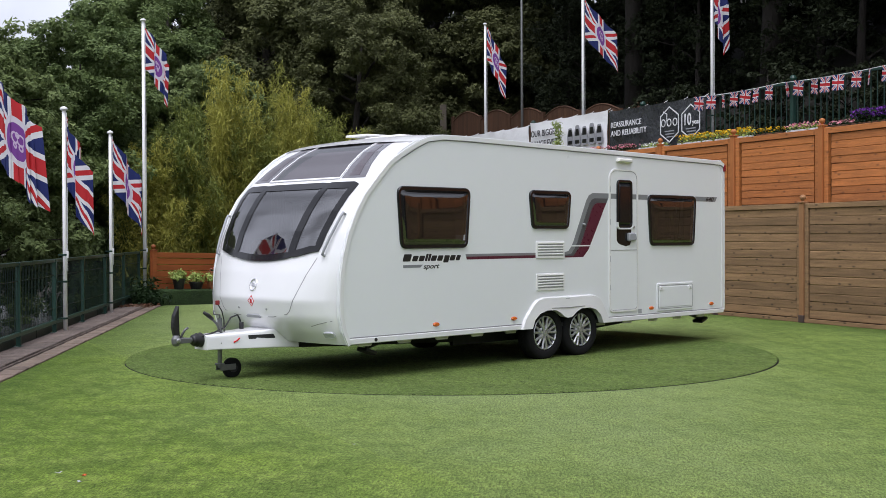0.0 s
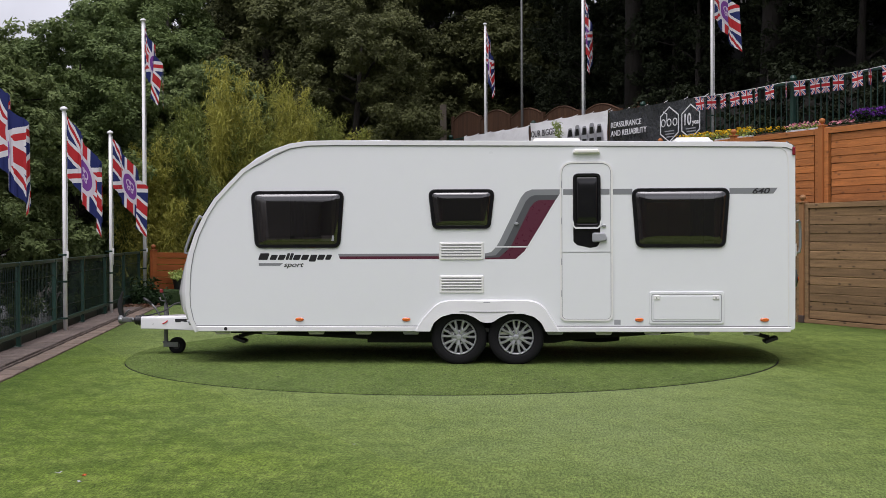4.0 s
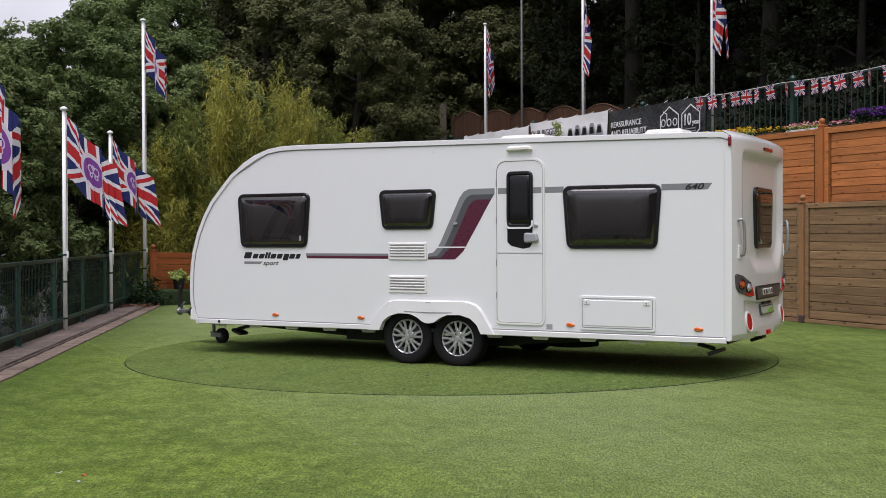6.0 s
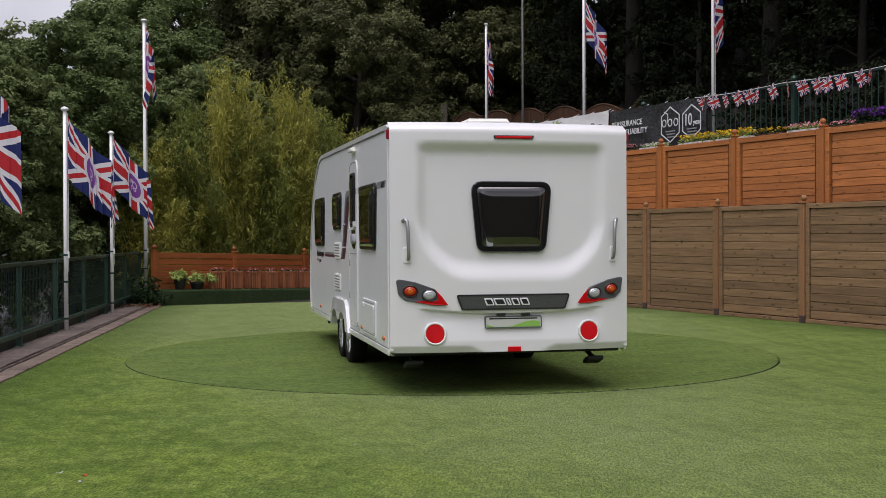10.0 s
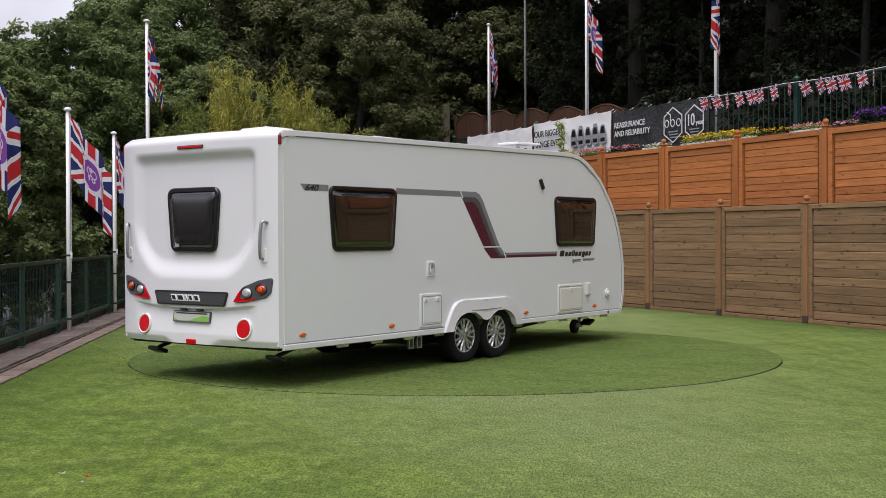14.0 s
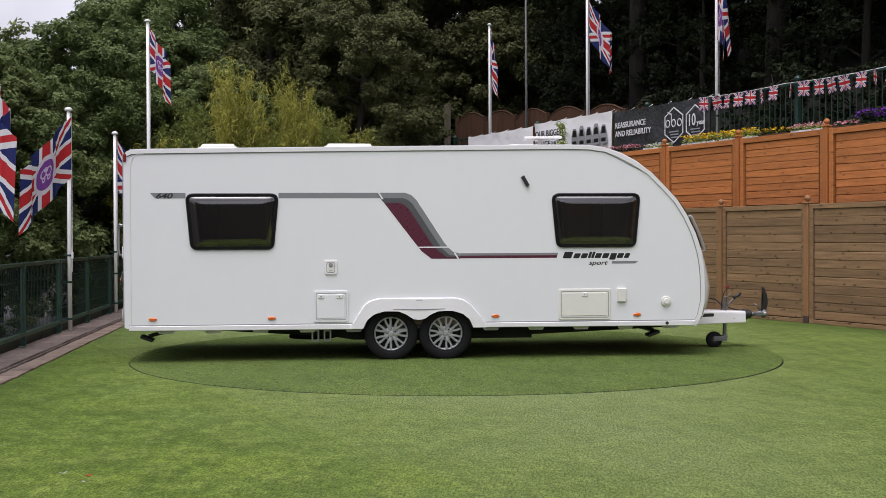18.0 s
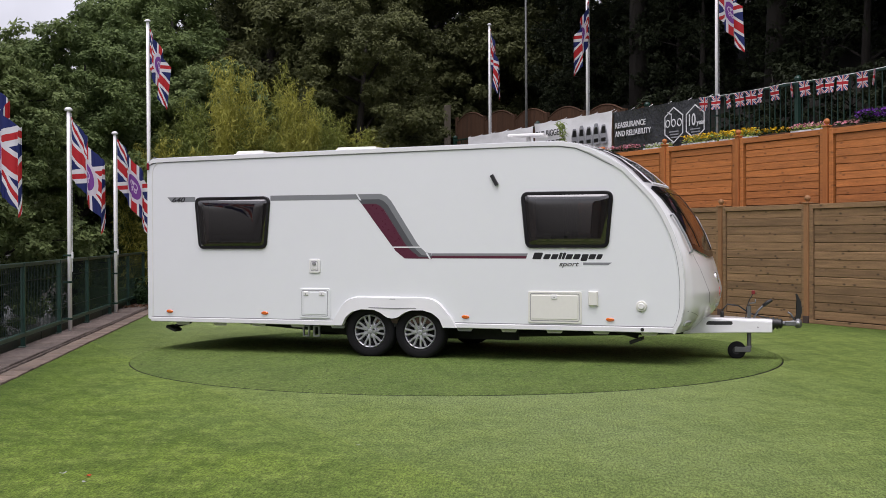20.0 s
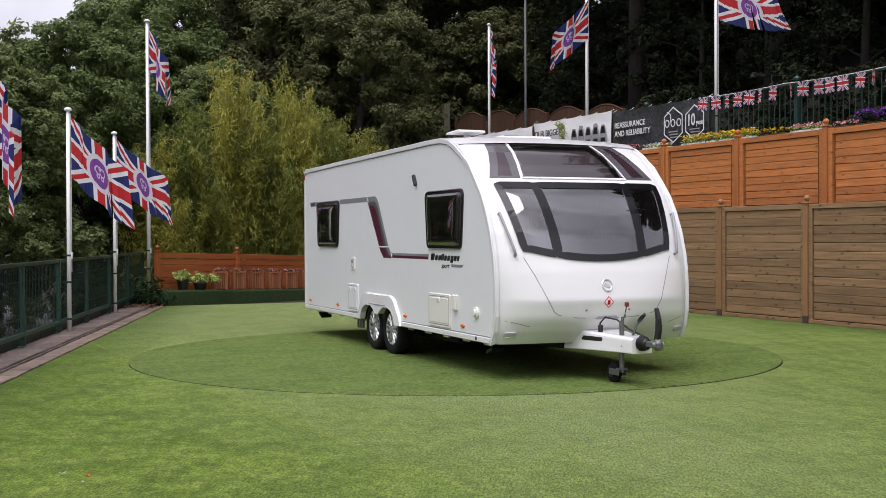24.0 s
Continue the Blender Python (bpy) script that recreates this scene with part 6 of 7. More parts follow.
for k in range(170):
    s = -8.9 + k * 0.145
    if min(abs(s - q) for q in (-7.37, -2.71, 1.95, 6.6, 11.3)) > 0.06:
        piece("bar", bar, top_railing, Matrix.Translation((s, 0, 0)))


def banner(s0, s1, z0, z1, material, name, label, seed):
    """Sagging sheet tied to the railing, its face towards the yard."""
    ob = thing(name, line_pose(fpt(0, 1.54, 3.2), FENCE_TURN), label, "banner")
    bm = bmesh.new()
    n, k = 40, 8
    g = []
    for j in range(k + 1):
        row = []
        for i in range(n + 1):
            u, w = i / n, j / k
            sag = 0.022 * abs(math.sin(u * math.pi * 5)) * (1 if j == k else w)
            y = 0.02 + 0.03 * noise.noise((u * 9 + seed, w * 3, seed))
            row.append(bm.verts.new((s0 + (s1 - s0) * u, y, z0 + (z1 - z0) * w - sag)))
        g.append(row)
    for j in range(k):
        for i in range(n):
            bm.faces.new((g[j][i], g[j][i + 1], g[j + 1][i + 1], g[j + 1][i]))
    sheet = part("sheet", fair(bm), material, ob, smooth=True)
    for i in range(6):
        bm = bmesh.new()
        s = s0 + (s1 - s0) * i / 5
        tube(bm, [(s, 0.03, z1 - 0.02), (s, -0.06, z1 + 0.03)], 0.006, 5)
        part("tie", bm, M_PRINT, ob)
    return ob


b1 = banner(4.36, 7.76, 0.1, 1.06, M_BLACKVINYL, "banner", "black vinyl banner with white print and hexagon badges", 1.3)
b2 = banner(7.85, 11.3, 0.16, 1.1, M_WHITEVINYL, "banner", "white vinyl banner with pictures of vehicles", 4.7)
b3 = banner(11.4, 15.0, 0.2, 1.05, M_WHITEVINYL, "banner", "plain crumpled white vinyl banner", 8.1)


def ban_text(b, txt, s, z, size, mat, squeeze=1.0):
    words(txt, size, mat, "lettering", b, Matrix.Translation((s, 0.075, z)) @ pose(0, 0, 0, 90, 0, 180), 0.003, 0, squeeze)


ban_text(b1, "REASSURANCE", 7.64, 0.66, 0.175, M_PRINT)
ban_text(b1, "AND RELIABILITY", 7.64, 0.47, 0.175, M_PRINT)
ban_at = lambda a, z, d: (a, 0.075 + d, z)
for c, w in ((5.48, 0.4), (4.77, 0.38)):
    bm = bmesh.new()
    hexa = [(c + w * 0.88 * math.sin(k * math.pi / 3), 0.56 + w * 0.92 * math.cos(k * math.pi / 3)) for k in range(6)]
    strip(bm, hexa, 0.028, ban_at, -0.004, 0.002, True)
    part("hexagon", bm, M_PRINT, b1)
    for k, z in enumerate((0.42, 0.36, 0.3)):
        bm = bmesh.new()
        plate(bm, [(c - 0.16, z - 0.012), (c + 0.16 - 0.03 * k, z - 0.012), (c + 0.16 - 0.03 * k, z + 0.012), (c - 0.16, z + 0.012)], ban_at, -0.004, 0.002, 0.0005)
        part("print_bar", bm, M_GREYPRINT, b1)
bm = bmesh.new()
for k in range(3):
    x = 5.69 - k * 0.2
    ring(bm, [(x + 0.078 * math.cos(a), 0.6 + 0.085 * math.sin(a)) for a in between(0, 6.283, 16)[:-1]], [(x + 0.056 * math.cos(a), 0.6 + 0.063 * math.sin(a)) for a in between(0, 6.283, 16)[:-1]], ban_at, -0.004, 0.002, 0.0005)
strip(bm, [(5.565, 0.6), (5.565, 0.78), (5.69, 0.84)], 0.022, ban_at, -0.004, 0.002)
part("badge_shape", bm, M_PRINT, b1)
for k, w in enumerate((0.14, 0.17, 0.15, 0.13)):
    x = 12.25 - k * 0.2
    bm = bmesh.new()
    plate(bm, rounded([(x - w / 2, 0.3), (x + w / 2, 0.3), (x + w / 2, 0.5), (x - w / 2, 0.5)], 0.02, 2), ban_at, -0.004, 0.002, 0.0005)
    part("print_bar", bm, M_INK, b3)
ban_text(b1, "10", 5.02, 0.5, 0.34, M_PRINT, 0.8)
ban_text(b1, "year", 4.72, 0.5, 0.15, M_PRINT)
ban_text(b2, "OUR BIGGEST", 11.2, 0.72, 0.22, M_INK)
ban_text(b2, "RANGE EVER", 11.2, 0.46, 0.22, M_INK)
for k in range(5):
    x = 9.35 - k * 0.31
    bm = bmesh.new()
    plate(bm, rounded([(x - 0.13, 0.36), (x + 0.13, 0.36), (x + 0.13, 0.62 + 0.05 * (k % 2)), (x + 0.07, 0.8 + 0.05 * (k % 2)), (x - 0.07, 0.8 + 0.05 * (k % 2)), (x - 0.13, 0.62 + 0.05 * (k % 2))], 0.04, 3), ban_at, -0.004, 0.002, 0.0005)
    veh = part("vehicle_picture", bm, M_GREYPRINT, b2, "grey printed vehicle front")
    bm = bmesh.new()
    plate(bm, rounded([(x - 0.1, 0.6), (x + 0.1, 0.6), (x + 0.06, 0.76), (x - 0.06, 0.76)], 0.02, 2), ban_at, 0.001, 0.004, 0.0005)
    part("windscreen", bm, M_INK, veh)
    bm = bmesh.new()
    plate(bm, rounded([(x - 0.09, 0.41), (x + 0.09, 0.41), (x + 0.09, 0.5), (x - 0.09, 0.5)], 0.02, 2), ban_at, 0.001, 0.004, 0.0005)
    part("grille", bm, M_INK, veh)

for s, top in ((14.25, 7.32), (9.3, 8.2), (4.5, 7.6)):
    flagpole(fpt(s, 1.8, 3.12), top - 3.12, 0.034, "poles on the terrace", "white flagpole behind the terrace railing")
flagpole(fpt(-0.75, 1.8, 3.12), 4.68, 0.034, "poles on the terrace", "white flagpole behind the terrace railing")
lamp_post = thing("lamp_post", Matrix.Translation((2.5, 37.0, 3.0)), "thin grey metal lamp post among the trees", "lamp post")
bm = bmesh.new()
tube(bm, [(0, 0, 0), (0, 0, 4), (0, 0, 8.5)], 0.045, 10, radii=[0.05, 0.04, 0.034])
part("column", bm, M_GREYPOLE, lamp_post, smooth=True)
bm = bmesh.new()
box(bm, -0.35, 0.05, -0.08, 0.08, 8.48, 8.6, 0.02)
part("lantern", bm, M_GREYPOLE, lamp_post)


# flower troughs and potted plants on the terrace edge
def petals(bm, n, x0, x1, y0, y1, z0, z1, size, rng):
    for _ in range(n):
        c = Vector((rng.uniform(x0, x1), rng.uniform(y0, y1), rng.uniform(z0, z1)))
        m = Matrix.Translation(c) @ Euler((rng.uniform(-0.9, 0.9), rng.uniform(-0.9, 0.9), rng.uniform(0, 6.3))).to_matrix().to_4x4()
        k = size * rng.uniform(0.6, 1.2)
        vs = [bm.verts.new(m @ Vector(q)) for q in ((-k, 0, 0), (0, -k * 0.7, 0.2 * k), (k, 0, 0), (0, k * 0.7, 0.2 * k))]
        bm.faces.new(vs)
    return bm


def trough(s, length, flower, label, seed, box_shown=True, leaves=M_POTPLANT, n=260, high=0.16):
    rng = random.Random(seed)
    ob = thing("flower_trough", line_pose(fpt(s, 0.86, 3.12), FENCE_TURN), label, "flower trough", "flower troughs")
    bm = bmesh.new()
    h = 0.13
    outer = [(-length / 2, -0.1), (length / 2, -0.1), (length / 2, 0.1), (-length / 2, 0.1)]
    ring(bm, outer, grow(outer, -0.012), lambda a, b, d: (a, b, d), 0.0, h, 0.004)
    box(bm, -length / 2 + 0.015, length / 2 - 0.015, -0.085, 0.085, 0.0, h - 0.02)
    part("trough", bm, M_PRINT if box_shown else M_BROWNPANEL, ob)
    tagged(part("leaves", petals(bmesh.new(), n, -length / 2, length / 2, -0.12, 0.12, h - 0.02, h + high * 0.8, 0.035, rng), leaves, ob), kind="stuff")
    tagged(part("blossom", petals(bmesh.new(), n, -length / 2, length / 2, -0.13, 0.13, h + high * 0.4, h + high, 0.028, rng), flower, ob), kind="stuff")
    return ob


trough(3.8, 1.0, M_YELLOW, "white trough of yellow and orange flowers", 1)
trough(2.7, 1.0, M_YELLOW, "white trough of yellow and orange flowers", 2)
trough(0.85, 0.75, M_PINK, "white trough of pink flowers", 3, True, M_POTPLANT, 130, 0.12)
trough(1.7, 0.7, M_YELLOW, "low trough of yellow flowers and grey leaves", 4, False, M_IVY, 120, 0.1)
trough(0.05, 0.6, M_PINK, "low trough of pink and white flowers", 5, False, M_IVY, 90, 0.08)
trough(-0.65, 0.7, M_PURPLE, "trough of purple lavender", 6, False, M_IVY, 320, 0.22)
trough(5.2, 0.8, M_PRINT, "white trough of small white flowers", 7, True, M_POTPLANT, 140, 0.08)
trough(6.3, 0.9, M_PINK, "low trough of red flowers", 8, False, M_IVY, 200, 0.12)
trough(7.6, 1.0, M_PINK, "low trough of red and yellow flowers", 9, False, M_POTPLANT, 220, 0.14)
trough(8.9, 1.0, M_YELLOW, "low trough of mixed flowers", 10, False, M_POTPLANT, 220, 0.14)

# ---- flags: cloth in narrow upright strips hinged to one another, so that it can swing and ripple
STRIPS, HOIST = 14, 0.9


def strip_meshes(droop):
    """One mesh a strip; droop: how steeply the cloth falls away from the pole."""
    out = []
    wide = 1.5 / math.hypot(1, droop) / STRIPS
    for k in range(STRIPS):
        me = bpy.data.meshes.new("cloth_strip")
        cols, rows = 4, 8
        vs, fs, uv = [], [], []
        for j in range(rows + 1):
            for i in range(cols + 1):
                lap = 0.035 if k else 0.0
                x, v = -lap + (wide + lap) * i / cols, j / rows
                u = (k + x / wide) / STRIPS
                belly = 0.012 * math.sin(math.pi * i / cols) * math.sin(k * 2.1 + v * 3.0)
                vs.append((x, belly, -droop * x - HOIST * (1 - v)))
                uv.append((u, v))
        for j in range(rows):
            for i in range(cols):
                a = j * (cols + 1) + i
                fs.append((a, a + 1, a + cols + 2, a + cols + 1))
        me.from_pydata(vs, [], fs)
        lay = me.uv_layers.new(name="cloth")
        for lp in me.loops:
            lay.data[lp.index].uv = uv[lp.vertex_index]
        me.polygons.foreach_set("use_smooth", [True] * len(me.polygons))
        me.materials.append(M_FLAG)
        out.append(me)
    return out, droop, wide


CLOTHS = [strip_meshes(d) for d in (0.75, 0.95, 1.25, 0.58)]
FLAGS = []


def flag(p, reach, seed, group, label, cloth=0):
    """reach: rows of (seconds, how far the fly stands out to the right, as a share of the whole; negative to the left)."""
    ob = thing("flag", Matrix.Translation(p), label, "flag", group)
    meshes, droop, wide = CLOTHS[cloth]
    strips = [piece("cloth_strip", me, ob, Matrix.Translation((k * wide, 0, -droop * k * wide))) for k, me in enumerate(meshes)]
    FLAGS.append((strips, reach, seed, droop, wide, math.atan2(p.x, p.y)))
    return ob


FL = "red, white and blue flag with a purple roundel"
G1, G2 = "flags along the railing", "flags on the terrace"
side = Vector((0.045, -0.01, 0))
flag(kpt(10.7, 0.56, 3.3) + side, [(0, .64), (.5, .53), (1, .52), (1.5, .55), (2, .55), (2.5, .25), (4.5, .56), (5, .34), (5.5, .28), (6, .33), (6.5, .15), (7.5, .12), (8.5, .1), (9, .32), (9.5, .35), (10, .28), (10.5, .14),
     (12.5, .19), (13, .26), (13.5, .16), (14, .21), (15, .28), (16, .28), (17, .28), (18, .17), (18.5, .14), (20.5, .24), (21, .35), (22, .22), (24, .23)], 1, G1, FL, 3)
flag(kpt(6.5, 0.56, 3.25) + side, [(0, .25), (.5, .12), (1, .45), (1.5, .35), (2, .27), (2.5, .32), (4.5, .52), (5, .48), (5.5, .15), (6, .6), (6.5, .77), (7, .88), (7.5, .42), (8, .15), (8.5, .36), (9, .5), (9.5, .57), (10, .57),
     (10.5, .52), (12.5, .3), (13, .35), (13.5, .38), (14, .53), (15, -.5), (16, .44), (17, -.2), (18, -.66), (18.5, .3), (20.5, .46), (21, -.2), (22, .85), (24, .7)], 2, G1, FL)
flag(kpt(2.33, 0.56, 3.26) + side, [(0, .48), (.5, .8), (1, .56), (1.5, .55), (2, .72), (2.5, .68), (4.5, .53), (5, .75), (5.5, .55), (6, .6), (6.5, .95), (7, .7), (7.5, .42), (8, .97), (8.5, .95), (9, .77), (9.5, .84), (10, .62),
     (10.5, .79), (12.5, .4), (13, .58), (14, .4), (17, .3), (20.5, .56), (21, .79), (22, .92), (24, .85)], 3, G1, FL)
flag(kpt(-1.97, 0.526, 6.05) + side, [(0, .5), (2, .4), (5, .3), (7, .5), (9, .3), (10, .15), (13, .15), (15, .2), (17, .35), (21, .4), (24, .35)], 4, G1, FL)
for s, top, seed, cl, reach in ((14.25, 7.24, 5, 2, [(0, .5), (1, .5), (1.5, .2), (2.5, .2), (4.5, .1), (10, .12), (18.5, .12), (20.5, .2), (24, .12)]),
                            (9.3, 7.1, 6, 1, [(0, .72), (.5, .4), (1, .82), (1.5, .45), (2, .14), (2.5, .15), (5, .1), (6.5, .12), (7, .4), (7.5, .62), (8, .64), (8.5, .85), (9, .57), (9.5, .54), (10, .44), (10.5, .66), (12.5, .38),
                                             (13, .35), (14, .25), (15, .38), (16, .46), (17, .41), (18, .47), (18.5, .5), (20.5, -.56), (21, -.56), (22, -.64), (23, -.38), (24, -.82)]),
                            (4.5, 6.75, 7, 0, [(0, .18), (.5, .53), (1, .66), (1.5, .58), (2, .68), (2.5, .7), (4.5, .27), (5.5, .27), (6, .16), (8.5, .18), (9, -.05), (9.5, -.09), (10, .05), (13, .0), (16, -.05), (18, .1), (18.5, .35),
                                            (20.5, .38), (21, .05), (22, .65), (23, .35), (24, .98)]),
                            (-0.75, 6.6, 8, 1, [(0, .1), (8, .0), (10, -.3), (13, -.3), (14, -.35), (17, -.1), (24, .1)])):
    flag(fpt(s, 1.8, top) + side, reach, seed, G2, FL, cl)

# bunting strung along the terrace railing
bunting = thing("bunting", line_pose(fpt(0, 1.5, 4.24), FENCE_TURN), "string of small red, white and blue flags along the railing", "bunting")
bm = bmesh.new()
tube(bm, [(4.7 - 7.6 * k / 30, 0, 0.0 - 0.03 * abs(math.sin(k / 30 * math.pi * 3))) for k in range(31)], 0.006, 5)
part("cord", bm, M_PRINT, bunting)
me_pen = bpy.data.meshes.new("pennant")
vs = [(-0.1 + 0.2 * i / 4, 0.015 * math.sin(i * 1.7), -0.27 * (1 - j / 3)) for j in range(4) for i in range(5)]
me_pen.from_pydata(vs, [], [(j * 5 + i, j * 5 + i + 1, j * 5 + i + 6, j * 5 + i + 5) for j in range(3) for i in range(4)])
lay = me_pen.uv_layers.new(name="cloth")
for lp in me_pen.loops:
    lay.data[lp.index].uv = ((lp.vertex_index % 5) / 4, (lp.vertex_index // 5) / 3)
me_pen.materials.append(M_BUNTING)
PENNANTS = []
rngb = random.Random(12)
for k in range(21):
    s = 4.5 - 0.35 * k + rngb.uniform(-0.07, 0.07)
    z = -0.03 * abs(math.sin((4.7 - s) / 7.6 * math.pi * 3))
    at = (s, 0.01, z)
    twist = rngb.choice((0, 5, -20, 25, -50, 45, 10))
    PENNANTS.append((piece("pennant", me_pen, bunting, Matrix.Translation(at) @ pose(0, 0, 0, 0, 0, twist)), at, twist, rngb.uniform(0, 6)))


# ---- brown arched panels up the slope, planters, pots, ivy
def arched_panel(s, z0, turn):
    ob = thing("fence_panel", line_pose(fpt(s, 5.0, z0), turn), "dark brown arched wooden fence panel on the slope", "fence panel", "arched panels")
    for k in range(12):
        x = -0.88 + k * 0.16
        h = 1.45 + 0.22 * (1 - (x / 0.9) ** 2)
        bm = bmesh.new()
        box(bm, x - 0.075, x + 0.075, -0.012, 0.012, 0, h, 0.003)
        part("board", bm, M_BROWNPANEL, ob)
    bm = bmesh.new()
    tube(bm, [(x, 0, 1.46 + 0.22 * (1 - min(1, (x / 0.9) ** 2))) for x in between(-0.96, 0.96, 12)], 0.03, 6)
    part("cap_rail", bm, M_BROWNPANEL, ob)
    bm = bmesh.new()
    box(bm, 0.97, 1.07, -0.05, 0.05, -0.6, 1.62, 0.006)
    part("post", bm, M_BROWNPANEL, ob)


for k in range(6):
    s = 21.6 - k * 2.06
    z = float(np.interp(s, [0, 4, 12.7, 23.4], [2.65, 2.78, 3.42, 4.15]))
    arched_panel(s, z, FENCE_TURN)
bm = bmesh.new()
box(bm, -0.09, 0.09, -0.09, 0.09, -1.0, 2.15, 0.01)
gp = thing("gate_post", line_pose(fpt(23.4, 5.0, 4.0), FENCE_TURN), "thick weathered grey wooden post", "post")
part("post", bm, surf("grey_weathered_wood", (0.2, 0.17, 0.13), 0.85, dark=0.5, big=2, small=14, stretch=(6, 6, 0.6), bump=0.004), gp)


def planter(s):
    z = 0.325 - 0.028 * s
    ob = thing("planter", line_pose(lpt(s, 0.3, z), L_TURN - 22), "red-stained slatted wooden planter with small red flowers", "planter", "wooden planters")
    for sx, sy in ((1, 0), (-1, 0), (0, 1), (0, -1)):
        for k in range(5):
            bm = bmesh.new()
            o = -0.1 + k * 0.05
            if sx:
                box(bm, sx * 0.125 - 0.01, sx * 0.125 + 0.01, o - 0.021, o + 0.021, 0.02, 0.37, 0.003)
            else:
                box(bm, o - 0.021, o + 0.021, sy * 0.125 - 0.01, sy * 0.125 + 0.01, 0.02, 0.37, 0.003)
            part("slat", bm, M_PLANTER, ob)
    for cx in (-0.128, 0.128):
        for cy in (-0.128, 0.128):
            bm = bmesh.new()
            box(bm, cx - 0.02, cx + 0.02, cy - 0.02, cy + 0.02, 0, 0.4, 0.004)
            part("corner_post", bm, M_PLANTER, ob)
    bm = bmesh.new()
    ring(bm, [(-0.145, -0.145), (0.145, -0.145), (0.145, 0.145), (-0.145, 0.145)], [(-0.125, -0.125), (0.125, -0.125), (0.125, 0.125), (-0.125, 0.125)], lambda a, b, d: (a, b, 0.37 + d), 0, 0.03, 0.004)
    part("rim", bm, M_PLANTER, ob)
    bm = bmesh.new()
    box(bm, -0.13, 0.13, -0.13, 0.13, 0.3, 0.35)
    part("soil", bm, M_EARTH, ob)
    rng = random.Random(int(s * 100))
    part("leaves", petals(bmesh.new(), 50, -0.14, 0.14, -0.14, 0.14, 0.36, 0.44, 0.03, rng), M_IVY, ob)
    part("blossom", petals(bmesh.new(), 26, -0.15, 0.15, -0.15, 0.15, 0.41, 0.48, 0.018, rng), M_PINK, ob)


for k in range(9):
    planter(1.62 + k * 0.52)


def loose_mesh(name, tris):
    """A mesh of separate triangles from an array of corner triples."""
    k = len(tris)
    me = bpy.data.meshes.new(name)
    me.vertices.add(3 * k)
    me.vertices.foreach_set("co", tris.reshape(-1).astype(np.float32))
    me.loops.add(3 * k)
    me.loops.foreach_set("vertex_index", np.arange(3 * k, dtype=np.int32))
    me.polygons.add(k)
    me.polygons.foreach_set("loop_start", np.arange(0, 3 * k, 3, dtype=np.int32))
    me.update(calc_edges=True)
    return me


def unit(a):
    return a / np.maximum(np.linalg.norm(a, axis=1), 1e-6)[:, None]


def leaf_cloud(rng, clumps, per, size, long=1.6, droop=0.3, twigs=0):
    """Many small leaves gathered in clumps; clumps: (centre, radius); twigs: smaller sprays that each clump is made of."""
    out = []
    for c, r in clumps:
        k = max(10, int(per * r * r))
        base, rr = np.zeros((k, 3)), np.full(k, r)
        if twigs:
            hub = unit(rng.normal(size=(twigs, 3))) * (r * rng.uniform(0.5, 0.95, twigs))[:, None]
            which = rng.integers(0, twigs, k)
            base, rr = hub[which], (r * rng.uniform(0.28, 0.55, twigs))[which]
        d = unit(rng.normal(size=(k, 3)))
        p = np.array(c) + (base + d * (rr * rng.uniform(0.2, 1.05, k) ** 0.6)[:, None]) * np.array([1, 1, 0.75])
        face = unit(d * 0.6 + unit(base + d * 0.01) * 0.35 + np.array([0, 0, 0.75]) + rng.normal(size=(k, 3)) * 0.55)
        a = rng.normal(size=(k, 3)) + d * 0.7 + np.array([0, 0, -droop])
        a = unit(a - face * (a * face).sum(1)[:, None])
        b = np.cross(a, face)
        s = size * rng.uniform(0.6, 1.4, k)[:, None]
        out.append(np.stack([p - a * s * long * 0.45 - b * s * 0.5, p - a * s * long * 0.45 + b * s * 0.5, p + a * s * long * 0.65], 1))
    return loose_mesh("crown", np.concatenate(out))


def pot_plant(s, n, r, h, wide, label):
    z = 0.325 - 0.028 * s
    ob = thing("potted_plant", line_pose(lpt(s, n, z), L_TURN), label, "potted plant", "potted plants")
    bm = bmesh.new()
    lathe(bm, [(r * 0.75, 0), (r, h), (r * 1.06, h), (r * 1.06, h + 0.03), (r * 0.9, h + 0.03), (r * 0.85, h - 0.03)], 18)
    part("pot", bm, M_BLACK, ob)
    rng = np.random.default_rng(int(s * 50))
    cl = [((rng.normal() * wide * 0.5, rng.normal() * wide * 0.4, h + 0.06 + abs(rng.normal()) * 0.07), 0.1) for _ in range(26)]
    me = leaf_cloud(rng, cl, 1500, 0.045, 1.5, 0.2)
    me.materials.append(M_POTPLANT)
    piece("leaves", me, ob, Matrix.Identity(4))


pot_plant(0.62, 0.3, 0.13, 0.2, 0.18, "black pot with pale green leafy plant")
pot_plant(1.1, 0.32, 0.15, 0.13, 0.36, "black pot with wide pale green plant")
# slim shrub on the terrace edge before the white banner
shrub = thing("shrub", line_pose(fpt(9.3, 1.1, 3.12), FENCE_TURN), "slim green shrub in a pot on the terrace", "shrub")
bm = bmesh.new()
lathe(bm, [(0.1, 0), (0.13, 0.2), (0.11, 0.2), (0.1, 0.17)], 14)
part("pot", bm, M_BLACK, shrub)
rs = np.random.default_rng(77)
me = leaf_cloud(rs, [((rs.normal() * 0.06, rs.normal() * 0.06, 0.2 + 0.85 * rs.uniform()), 0.1) for _ in range(26)], 900, 0.03, 3.5, 0.1)
me.materials.append(M_POTPLANT)
piece("leaves", me, shrub, Matrix.Identity(4))
